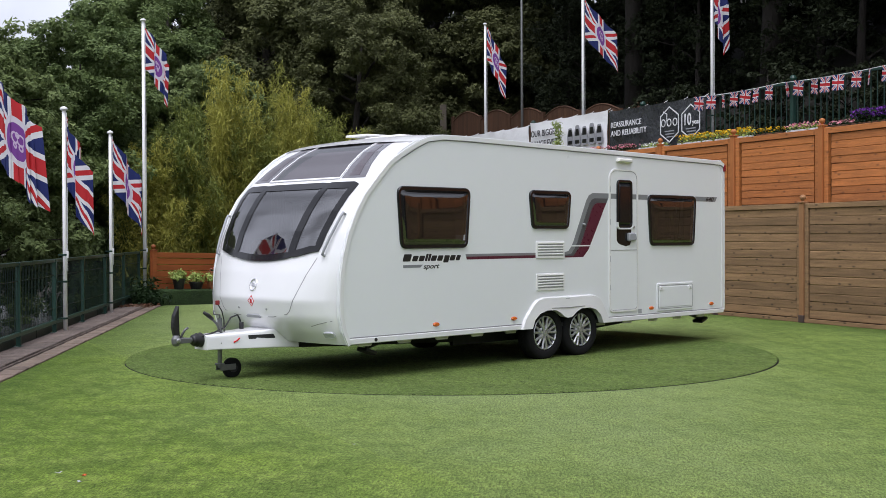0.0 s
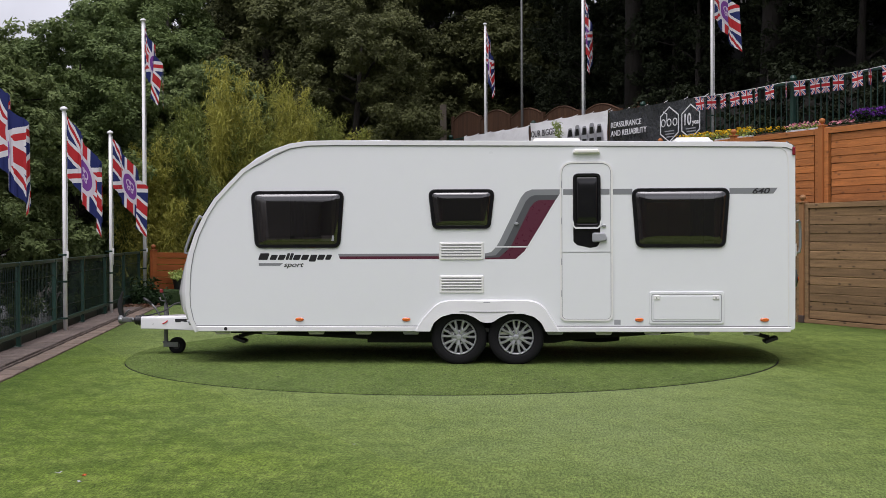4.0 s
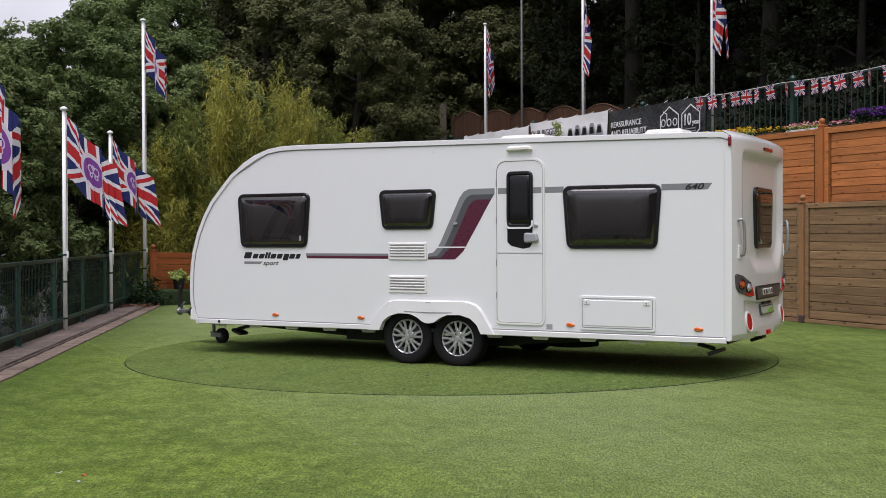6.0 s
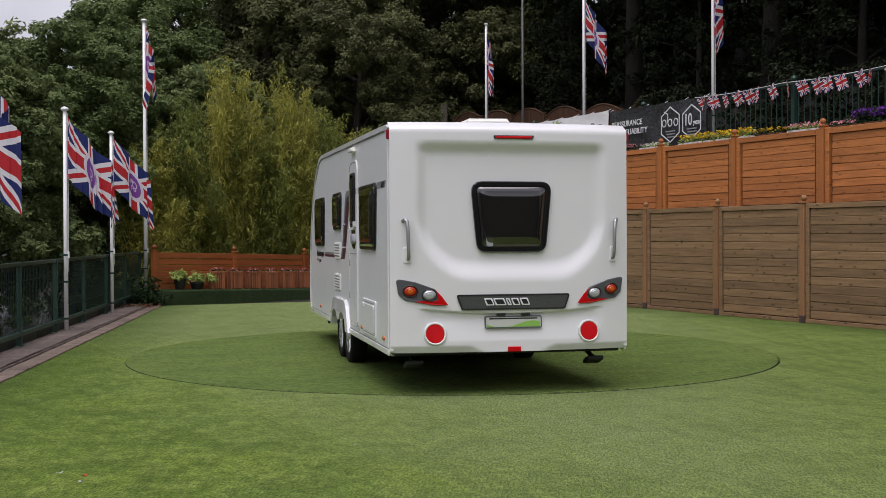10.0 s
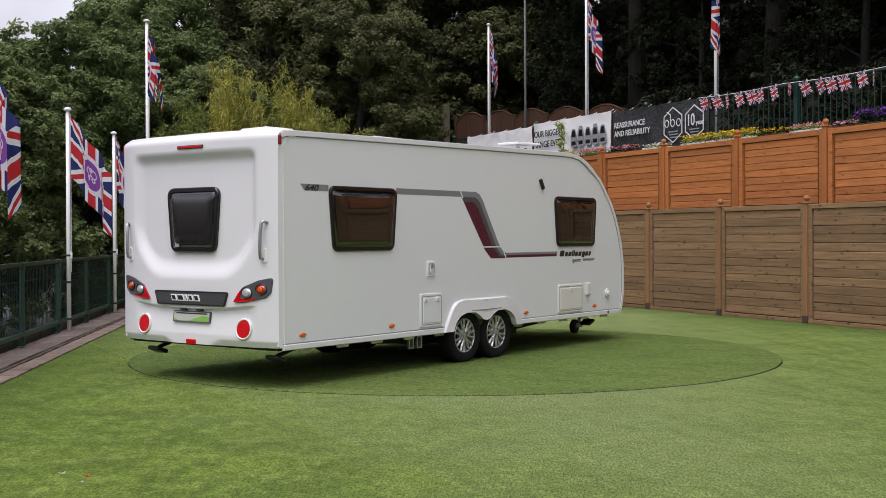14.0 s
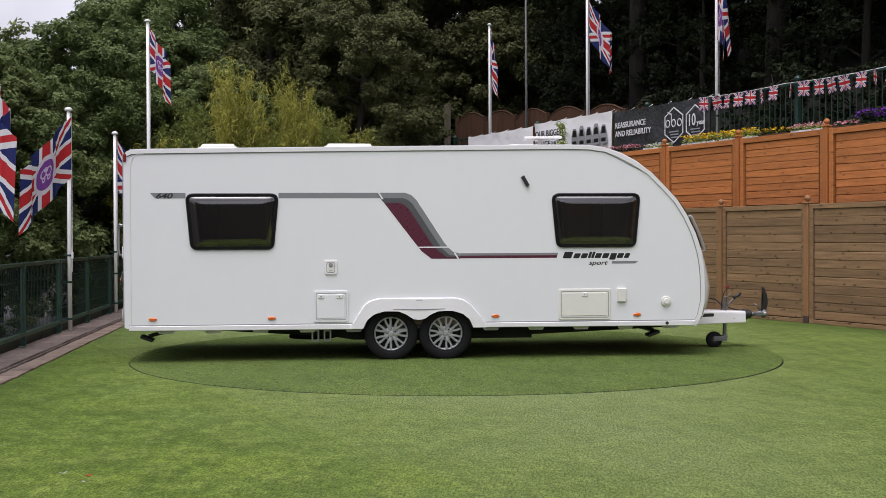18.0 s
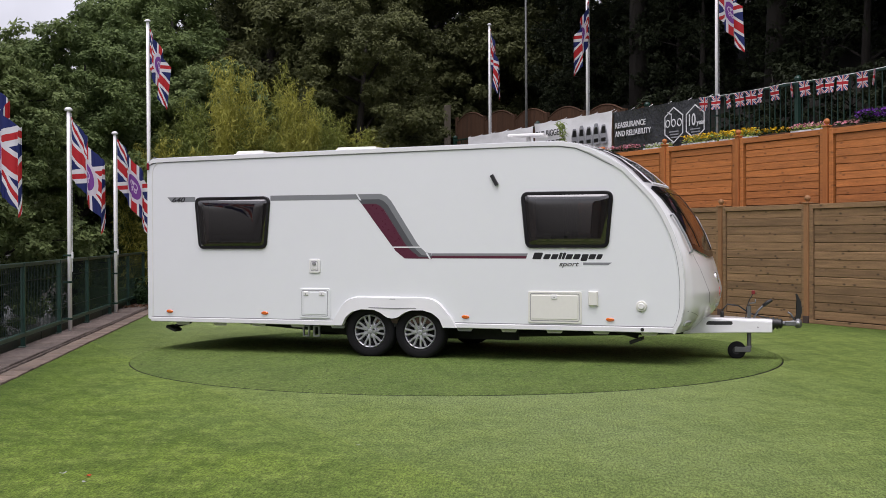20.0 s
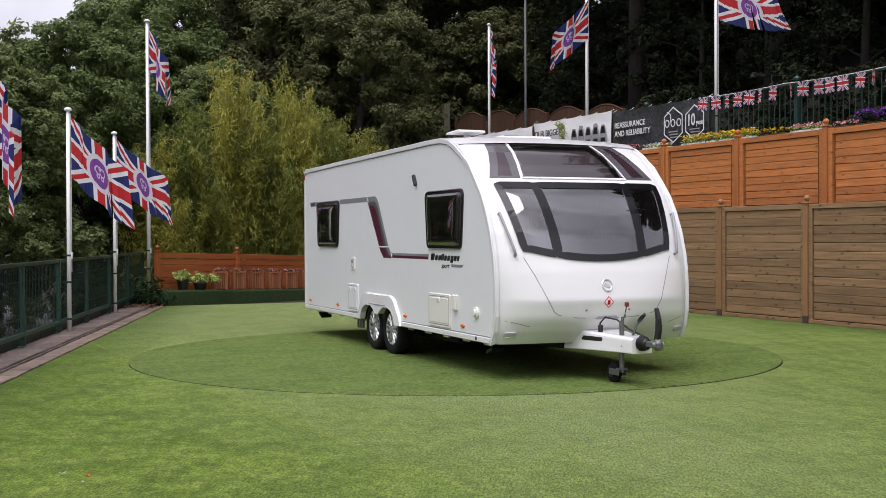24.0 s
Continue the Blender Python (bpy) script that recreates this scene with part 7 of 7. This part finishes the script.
# ivy in the corner where railing and ledge meet
ivy = thing("ivy", Matrix.Translation(kpt(-0.75, 0.3)), "dark ivy heaped in the corner by the railing", "ivy")
rs = np.random.default_rng(78)
cl = [((rs.normal() * 0.17, rs.normal() * 0.22, abs(rs.normal()) * 0.22 + 0.06), rs.uniform(0.1, 0.18)) for _ in range(46)]
me = leaf_cloud(rs, cl, 1100, 0.06, 1.3, 0.2)
me.materials.append(M_IVY)
piece("leaves", me, ivy, Matrix.Identity(4))
fallen = thing("fallen_leaves", Matrix.Translation(kpt(0.25, 0.35, 0.04)), "scatter of reddish dead leaves on the stone edging", "leaves", kind="stuff")
part("litter", petals(bmesh.new(), 160, -0.35, 0.35, -0.5, 0.4, 0.0, 0.03, 0.04, random.Random(5)), leafy("dead_leaves", (0.16, 0.07, 0.04), (0.07, 0.05, 0.03)), fallen)
# bits of litter lying on the turf near the yard's edge
for x, y, sz, turn, mat, lab in ((-2.35, 7.16, 0.024, 30, M_PRINT, "scrap of white paper on the turf"), (-2.17, 7.07, 0.026, 80, M_AMBER, "curled orange dead leaf on the turf"), (-2.14, 6.9, 0.018, 140, M_PRINT, "scrap of white paper on the turf"),
                                 (-0.62, 8.1, 0.014, 10, M_PRINT, "scrap of white paper on the turf")):
    bm = bmesh.new()
    g = [[bm.verts.new((sz * (i - 2) / 2 * (1 - 0.25 * (j - 1) ** 2), sz * 0.5 * (j - 1), 0.004 + 0.3 * sz * ((i - 2) / 2) ** 2)) for i in range(5)] for j in range(3)]
    for u, w in zip(g, g[1:]):
        for i in range(4):
            bm.faces.new((u[i], u[i + 1], w[i + 1], w[i]))
    bmesh.ops.solidify(bm, geom=bm.faces[:], thickness=0.0015)
    tagged(part("litter", fair(bm), mat, m=Matrix.Translation((x, y, 0.002)) @ pose(0, 0, 0, 0, 0, turn)), lab, "litter", "litter on the turf")

# ---- vegetation
def make_tree(seed, height, spread, low, material, leaf=0.11, per=170, clumps=70, twigs=7):
    rng = np.random.default_rng(seed)
    bm = bmesh.new()
    lean = rng.uniform(-0.3, 0.3, 2)
    tops = []
    r0 = height * 0.018
    tube(bm, [(0, 0, -0.3), (lean[0] * 0.3, lean[1] * 0.3, height * 0.3), (lean[0], lean[1], height * 0.62), (lean[0] * 1.6, lean[1] * 1.6, height * 0.9)], r0, 9, radii=[r0 * 1.3, r0, r0 * 0.6, r0 * 0.15])
    for k in range(11):
        z = height * rng.uniform(max(low, 0.15), 0.8)
        a = rng.uniform(0, 6.283)
        ln = spread * rng.uniform(0.5, 0.95)
        base = Vector((lean[0] * z / height, lean[1] * z / height, z))
        tip = base + Vector((math.cos(a) * ln, math.sin(a) * ln, ln * rng.uniform(0.1, 0.7)))
        midp = (base + tip) / 2 + Vector((0, 0, 0.12 * ln))
        tube(bm, [base, midp, tip], 0.05, 6, radii=[r0 * 0.4, r0 * 0.25, r0 * 0.06])
        tops += [tip, midp]
    cl = [(tuple(t), rng.uniform(0.5, 0.95) * spread * 0.3) for t in tops]
    while len(cl) < clumps:
        u = rng.uniform(0, 1)
        z = height * (low + (1 - low) * u)
        w = spread * math.sqrt(max(0.05, math.sin(min(1, 0.12 + u * 0.88) * math.pi))) * rng.uniform(0.2, 1.0) ** 0.5
        a = rng.uniform(0, 6.283)
        cl.append(((w * math.cos(a), w * math.sin(a), z), rng.uniform(0.13, 0.3) * spread))
    trunk = mesh_of("trunk", fair(bm), M_BARK, True)
    crown = leaf_cloud(rng, cl, per, leaf, twigs=twigs)
    crown.materials.append(material)
    return trunk, crown


def plant_tree(kind, x, y, z, turn, scale, label, group, name="tree"):
    ob = thing(name, Matrix.Translation((x, y, z)) @ pose(0, 0, 0, 0, 0, turn) @ Matrix.Scale(scale, 4), label, "tree", group)
    piece("trunk", kind[0], ob, Matrix.Identity(4))
    piece("crown", kind[1], ob, Matrix.Identity(4))
    return ob


T_MID = [make_tree(11 + k, 9.0, 2.9, 0.08, M_LEAF, 0.066, 2150, 130) for k in range(2)]
T_LIGHT = make_tree(21, 6.5, 2.3, 0.04, M_LEAFLIGHT, 0.06, 2400, 110)
# shade-dark leaf colour here, whatever light reaches the crowns
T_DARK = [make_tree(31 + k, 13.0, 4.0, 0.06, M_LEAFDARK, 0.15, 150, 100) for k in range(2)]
T_SHADE_CANOPY = make_tree(41, 15.0, 5.2, 0.46, M_LEAFDARK, 0.34, 85, 110)
T_BACK = [(trunk, crown.copy()) for trunk, crown in T_MID]
for trunk, crown in T_BACK:
    crown.materials[0] = M_LEAFOLIVE
left_label = "leafy green tree on the bank beyond the railing"
for i, (x, y, k, sc) in enumerate(((-9.2, 17.5, 2, 0.75), (-10.5, 21.0, 0, 0.8), (-9.6, 24.5, 2, 0.95), (-12.5, 25.5, 1, 0.85), (-9.0, 28.5, 0, 0.8), (-11.5, 30.0, 2, 1.15), (-14.5, 30.5, 0, 0.9),
                                   (-8.3, 32.0, 1, 0.9), (-6.2, 31.5, 2, 0.9), (-10.0, 35.5, 0, 0.95), (-9.0, 37.0, 1, 1.15))):
    kind = T_LIGHT if k == 2 else T_MID[k]
    plant_tree(kind, x, y, -0.8 if x < -7.5 else 0.2, 57 * i, sc, left_label, "trees beyond the railing")
for i, (x, y, k, sc) in enumerate(((-5.5, 38.5, 0, 1.25), (-4.2, 38.5, 1, 1.2), (-2.2, 46.5, 0, 1.4), (-2.7, 34.5, 1, 0.8), (1.6, 47.5, 1, 1.55), (5.0, 46.0, 0, 1.5))):
    plant_tree(T_BACK[k], x, y, 1.2, 80 * i + 20, sc, "tall green tree behind the back fence", "trees behind the fence")
for i, (x, y, sc) in enumerate(((-11.0, 51.0, 1.2), (-6.0, 53.0, 1.3), (-0.5, 54.0, 1.3), (4.5, 55.0, 1.3), (-8.5, 60.0, 1.4), (-2.0, 62.0, 1.4))):
    plant_tree(T_DARK[i % 2], x, y, 1.5, 50 * i, sc, "distant woodland tree, shade put into its dark leaf colour", "far trees")
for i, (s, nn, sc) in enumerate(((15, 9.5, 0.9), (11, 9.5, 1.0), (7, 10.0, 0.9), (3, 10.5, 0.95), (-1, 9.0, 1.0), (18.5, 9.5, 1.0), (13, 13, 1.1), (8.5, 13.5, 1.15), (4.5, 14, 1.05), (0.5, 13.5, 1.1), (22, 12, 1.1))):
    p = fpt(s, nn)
    plant_tree(T_DARK[i % 2], p.x, p.y, 3.1 + max(0, nn - 3.4) * 0.5, 47 * i, sc, "hillside woodland tree, shade put into its dark leaf colour", "hillside trees")
# crowns added above the view to keep sky light off the hillside
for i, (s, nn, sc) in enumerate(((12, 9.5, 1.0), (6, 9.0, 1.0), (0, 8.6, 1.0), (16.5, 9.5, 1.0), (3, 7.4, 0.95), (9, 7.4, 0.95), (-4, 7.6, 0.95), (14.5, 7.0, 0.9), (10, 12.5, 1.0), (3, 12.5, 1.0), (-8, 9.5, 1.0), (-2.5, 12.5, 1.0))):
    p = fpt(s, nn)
    plant_tree(T_SHADE_CANOPY, p.x, p.y, 3.1 + max(0, nn - 3.4) * 0.5, 61 * i, sc, "tall tree, crown added above the view to shade the hillside", "hillside trees")
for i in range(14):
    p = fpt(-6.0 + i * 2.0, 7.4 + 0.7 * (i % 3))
    plant_tree(T_DARK[i % 2], p.x, p.y, 4.6, 67 * i + 11, 0.34 + 0.04 * (i % 4), "hillside undergrowth bush, shade put into its dark leaf colour", "undergrowth", "bush")


# bushes added in shade-dark leaves to blacken the ground behind the railing
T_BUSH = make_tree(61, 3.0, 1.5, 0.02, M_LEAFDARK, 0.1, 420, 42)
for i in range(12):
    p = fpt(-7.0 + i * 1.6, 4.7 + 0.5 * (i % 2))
    plant_tree(T_BUSH, p.x, p.y, 2.95, 91 * i + 40, 0.62 + 0.08 * (i % 3), "low bush added behind the railing, shade in its leaf colour", "terrace bushes", "bush")


# bamboo clumps behind the red fence
def bamboo_mesh(seed, height):
    """Arching culms that carry sprays of long drooping leaves."""
    rng = np.random.default_rng(seed)
    culms, out = [], []
    for k in range(24):
        x, y = rng.normal(size=2) * 0.36
        far = math.hypot(x, y)
        lx, ly = x * 0.8 + rng.normal() * 0.2, y * 0.8 + rng.normal() * 0.2
        h = height * max(0.45, 1 - 0.45 * min(1, far / 0.8)) * rng.uniform(0.85, 1.0)
        culms.append(mesh_of("culm", tube(bmesh.new(), [(x, y, 0), (x + lx * 0.2, y + ly * 0.2, h * 0.5), (x + lx * 0.65, y + ly * 0.65, h * 0.85), (x + lx, y + ly, h)], 0.014, 5, radii=[0.016, 0.012, 0.007, 0.003]), M_BAMBOO))
        for f in np.linspace(0.1, 1.0, 30):
            g = f ** 2.2
            node = np.array([x + lx * g, y + ly * g, h * f])
            for _ in range(3):
                a = rng.uniform(0, 6.283)
                reach = (0.55 - 0.38 * f) * rng.uniform(0.5, 1.1)
                way = np.array([math.cos(a), math.sin(a), rng.uniform(0.1, 0.7)])
                tip = node + way * reach
                m = rng.integers(7, 12)
                p = tip + rng.normal(size=(m, 3)) * 0.035 - way * rng.uniform(0, 0.14, m)[:, None]
                d = unit(way * 0.55 + rng.normal(size=(m, 3)) * 0.55 + np.array([0, 0, -0.45]))
                b = unit(np.cross(d, np.array([0, 0, 1.0]) + rng.normal(size=(m, 3)) * 0.35))
                ln = rng.uniform(0.1, 0.19, m)[:, None]
                out.append(np.stack([p + d * ln * 0.25 - b * 0.0115, p + d * ln * 0.25 + b * 0.0115, p + d * ln], 1))
                out.append(np.stack([p + d * ln * 0.25 + b * 0.0115, p + d * ln * 0.25 - b * 0.0115, p], 1))
    me = loose_mesh("leaves", np.concatenate(out))
    me.materials.append(M_BAMBOO)
    return culms, me


BAM = [bamboo_mesh(51, 4.6), bamboo_mesh(52, 4.8), bamboo_mesh(53, 4.7)]
for i, (az, top, slim) in enumerate(((-0.245, 4.3, 1.0), (-0.224, 5.2, 1.0), (-0.204, 5.5, 1.0), (-0.183, 6.6, 0.65), (-0.166, 5.2, 1.0), (-0.146, 6.8, 0.62), (-0.127, 6.1, 0.7), (-0.108, 5.4, 1.0),
                                     (-0.09, 5.7, 0.8), (-0.072, 4.8, 0.9), (-0.055, 4.2, 0.8), (-0.214, 4.4, 1.0), (-0.155, 4.7, 1.0))):
    y = 27.7 + (az + 0.245) * 22 + 0.5 * (i % 3)
    k = top / 4.75
    ob = thing("bamboo", Matrix.Translation((az * y, y, 0.0)) @ pose(0, 0, 0, 0, 0, 70 * i) @ Matrix.Diagonal((k * slim, k * slim, k, 1)), "yellow-green bamboo clump behind the red fence", "bamboo", "bamboo clumps")
    for me in BAM[i % 3][0]:
        piece("culm", me, ob, Matrix.Identity(4))
    piece("leaves", BAM[i % 3][1], ob, Matrix.Identity(4))

# ---- fences, board by board
def board_mesh(length, h, t, material, name="board"):
    bm = bmesh.new()
    box(bm, 0, length, 0, t, 0.003, h - 0.003, 0.004)
    return mesh_of(name, bm, material)


def lap_board(length, h, t, material, seed, wave, lap):
    """A sawn board with chamfered edges, standing out by lap more at its lower edge, which wanders a little."""
    rng = random.Random(seed)
    bm = bmesh.new()
    n = 9
    rows = []
    for i in range(n):
        x = length * i / (n - 1)
        z = rng.uniform(-wave, wave)
        out = t * rng.uniform(0.92, 1.05)
        rows.append([bm.verts.new(q) for q in ((x, 0, h), (x, t - lap - 0.009, h), (x, t - lap, h - 0.011), (x, out, z + 0.009), (x, out - 0.008, z), (x, 0, z))])
    for u, w in zip(rows, rows[1:]):
        for j in range(6):
            bm.faces.new((u[j], u[(j + 1) % 6], w[(j + 1) % 6], w[j]))
    bm.faces.new(rows[0])
    bm.faces.new(rows[-1])
    return mesh_of("board", fair(bm), material)


def finial_mesh(material):
    bm = bmesh.new()
    box(bm, -0.065, 0.065, -0.065, 0.065, 0, 0.022, 0.004)
    lathe(bm, [(0.03, 0.02), (0.022, 0.035), (0.035, 0.05), (0.05, 0.075), (0.052, 0.095), (0.04, 0.12), (0.015, 0.135)], 14)
    return mesh_of("finial", bm, material, False)


def post_mesh(h, w, material):
    bm = bmesh.new()
    box(bm, -w / 2, w / 2, -w / 2, w / 2, 0, h, 0.006)
    return mesh_of("post", bm, material)


# lower fence: weathered boards between posts with ball finials
lower = thing("lower_fence", line_pose(F0, FENCE_TURN), "weathered brown board fence with ball-topped posts", "fence")
PITCH = 2.16
me_post, me_fin = post_mesh(1.95, 0.095, M_POST), finial_mesh(M_POST)
me_boards = [lap_board(1.86, 0.137, 0.026, M_BOARD, k, 0.0015, 0.002) for k in range(3)]
me_stile, me_cap = post_mesh(1.94, 0.075, M_BOARD), board_mesh(2.04, 0.085, 0.045, M_BOARD, "top_rail")
me_gravel = board_mesh(2.04, 0.07, 0.03, M_BOARD, "gravel_board")
shoe = bmesh.new()
box(shoe, -0.055, 0.055, -0.055, 0.055, 0, 0.12, 0.004)
me_shoe = mesh_of("post_shoe", shoe, surf("brown_metal_shoe", (0.07, 0.045, 0.04), 0.6, dark=0.7, big=5, small=30))
rngf = random.Random(7)
for k in range(-8, 5):
    s = k * PITCH
    piece("post", me_post, lower, Matrix.Translation((s, 0, 0)))
    piece("finial", me_fin, lower, Matrix.Translation((s, 0, 1.95)))
    piece("post_shoe", me_shoe, lower, Matrix.Translation((s, 0, 0)))
    if k == 4:
        break
    for d in (0.09, PITCH - 0.09):
        piece("stile", me_stile, lower, Matrix.Translation((s + d, -0.018, 0)))
    piece("top_rail", me_cap, lower, Matrix.Translation((s + 0.06, -0.03, 1.86)))
    piece("gravel_board", me_gravel, lower, Matrix.Translation((s + 0.06, 0.0, 0.0)))
    for j in range(13):
        piece("board", rngf.choice(me_boards), lower, Matrix.Translation((s + 0.15, -0.03 + rngf.uniform(-0.003, 0.003), 0.075 + j * 0.1375)) @ pose(0, 0, 0, 0, rngf.uniform(-0.12, 0.12), 0))

# upper fence: orange panels set back on the bank
upper = thing("upper_fence", line_pose(fpt(0.19, 0.6, 1.94), FENCE_TURN), "orange-stained panel fence along the terrace edge", "fence")
UP = 2.22
me_post, me_fin = post_mesh(1.3, 0.1, M_ORANGEPOST), finial_mesh(M_ORANGEPOST)
me_boards = [lap_board(1.82, 0.127, 0.028, M_ORANGE, 10 + k, 0.005, 0.005) for k in range(5)]
me_stile, me_rail = post_mesh(1.27, 0.085, M_ORANGE), board_mesh(2.12, 0.1, 0.045, M_ORANGE, "top_rail")
for k in range(-8, 6):
    s = k * UP
    piece("post", me_post, upper, Matrix.Translation((s, 0, 0)))
    piece("finial", me_fin, upper, Matrix.Translation((s, 0, 1.3)))
    if k == 5:
        break
    for d in (0.105, UP - 0.105):
        piece("stile", me_stile, upper, Matrix.Translation((s + d, -0.022, 0)))
    piece("top_rail", me_rail, upper, Matrix.Translation((s + 0.05, -0.03, 1.165)))
    for j in range(9):
        piece("board", rngf.choice(me_boards), upper, Matrix.Translation((s + 0.2, -0.036 + rngf.uniform(-0.004, 0.004), 0.03 + j * 0.1255)) @ pose(0, 0, 0, 0, rngf.uniform(-0.15, 0.15), 0))

# low red fence on the ledge
low_fence = thing("low_fence", line_pose(lpt(0, 0.62, 0.29), L_TURN), "low red-stained board fence on the raised bed", "fence")
me_post, me_fin = post_mesh(0.86, 0.11, M_REDWOOD), finial_mesh(M_REDWOOD)
me_board, me_rail = board_mesh(2.06, 0.13, 0.022, M_REDWOOD), board_mesh(2.06, 0.12, 0.04, M_REDWOOD, "top_rail")
for k in range(0, 5):
    s = 0.2 + k * 2.18
    dz = -0.028 * s
    piece("post", me_post, low_fence, Matrix.Translation((s, 0, dz)))
    piece("finial", me_fin, low_fence, Matrix.Translation((s, 0, 0.86 + dz)))
    if k == 4:
        break
    tilt = pose(0, 0, 0, 0, math.degrees(math.atan(0.028)), 0)
    for j in range(5):
        piece("board", me_board, low_fence, Matrix.Translation((s + 0.06, 0.0, 0.02 + j * 0.138 + dz)) @ tilt)
    piece("top_rail", me_rail, low_fence, Matrix.Translation((s + 0.06, -0.012, 0.71 + dz)) @ tilt)

# kerb: a row of edging bricks and worn slabs beside the turf
bm = bmesh.new()
box(bm, 0.004, 0.221, -0.22, 0, -0.03, 0.018, 0.006)
me_brick = mesh_of("brick", bm, M_BRICK)
for k in range(118):
    piece("brick", me_brick, edging, Matrix.Translation((-0.4 + k * 0.225, rngf.uniform(-0.004, 0.004), rngf.uniform(-0.004, 0.004))))
bm = bmesh.new()
box(bm, 0.006, 0.894, -0.36, 0, 0.03, 0.055, 0.008)
me_slab = mesh_of("slab", bm, M_STONE)
for k in range(29):
    piece("slab", me_slab, edging, Matrix.Translation((-0.4 + k * 0.9, -0.25, rngf.uniform(-0.006, 0.004))) @ pose(0, 0, 0, rngf.uniform(-0.5, 0.5), rngf.uniform(-0.3, 0.3), 0))


def motions():
    """The turntable and the caravan on it turn together, clockwise from above, at an even pace."""
    turns = [(0.0, 223.77), (1.0, 211.76), (2.0, 199.65), (2.5, 193.62), (4.5, 169.78), (5.5, 157.7), (6.5, 145.4), (7.5, 133.11), (8.5, 120.8), (9.5, 108.5), (10.5, 96.22), (12.5, 71.75),
             (13.5, 59.6), (14.5, 47.45), (15.5, 35.4), (16.5, 23.47), (17.5, 11.46), (18.5, -0.5), (20.5, -24.81), (21.5, -36.97), (22.5, -49.08), (23.5, -61.15), (24.0, -67.1)]
    rows = [(t, Matrix.Translation(AXIS) @ pose(0, 0, 0, 0, 0, a)) for t, a in turns]
    walk(caravan, rows)
    walk(turntable, rows)
    # flags swing between the bearings given, with a ripple running out along the cloth
    for strips, reach, seed, droop, wide, bearing in FLAGS:
        ts, ws = [r[0] for r in reach], [r[1] for r in reach]
        keys = [[] for _ in strips]
        for step in range(49):
            t = step * 0.5
            w = float(np.interp(t, ts, ws))
            gain = float(np.interp(abs(w), [0.2, 0.5, 0.9], [1.0, 0.88, 0.76])) * (0.7 if seed == 1 else 1.0)
            base = -bearing - math.acos(max(-0.97, min(0.97, w * gain * 1.29 / (wide * STRIPS))))
            at = Vector((0, 0, 0))
            wave = radians(float(np.interp(abs(w), [0.1, 0.5, 0.9], [54, 46, 24])))
            lift = radians(float(np.interp(abs(w), [0.1, 0.5, 0.95], [-6, 0, 19])) + 5 * math.sin(1.9 * t + seed)) * (1 if 0.7 < droop < 0.8 else 0.4)
            for k in range(STRIPS):
                f = k / STRIPS
                yaw = base + wave * (0.3 + 0.7 * f) * math.sin(0.95 * k - 2.4 * t + seed * 1.7) + radians(14) * f * math.sin(1.9 * k + 1.7 * t + seed)
                turn = Matrix.Rotation(yaw, 4, "Z") @ Matrix.Rotation(-lift * f * 1.4, 4, "Y")
                keys[k].append((t, Matrix.Translation(at) @ turn))
                at = at + turn @ Vector((wide, 0, -droop * wide))
        for ob, rows in zip(strips, keys):
            walk(ob, rows)
    for ob, at, twist, phase in PENNANTS:
        rows = []
        for t in between(0, 24, 24):
            lean = float(np.interp(t, [0, 5, 8, 10, 14, 16, 18, 24], [6, -4, -16, -22, -18, -10, -2, 2]))
            rows.append((t, Matrix.Translation(at) @ pose(0, 0, 0, 6 * math.sin(t * 1.3 + phase), -lean + 5 * math.sin(t * 1.1 + phase), twist + 10 * math.sin(t * 0.9 + phase))))
        walk(ob, rows)


motions()
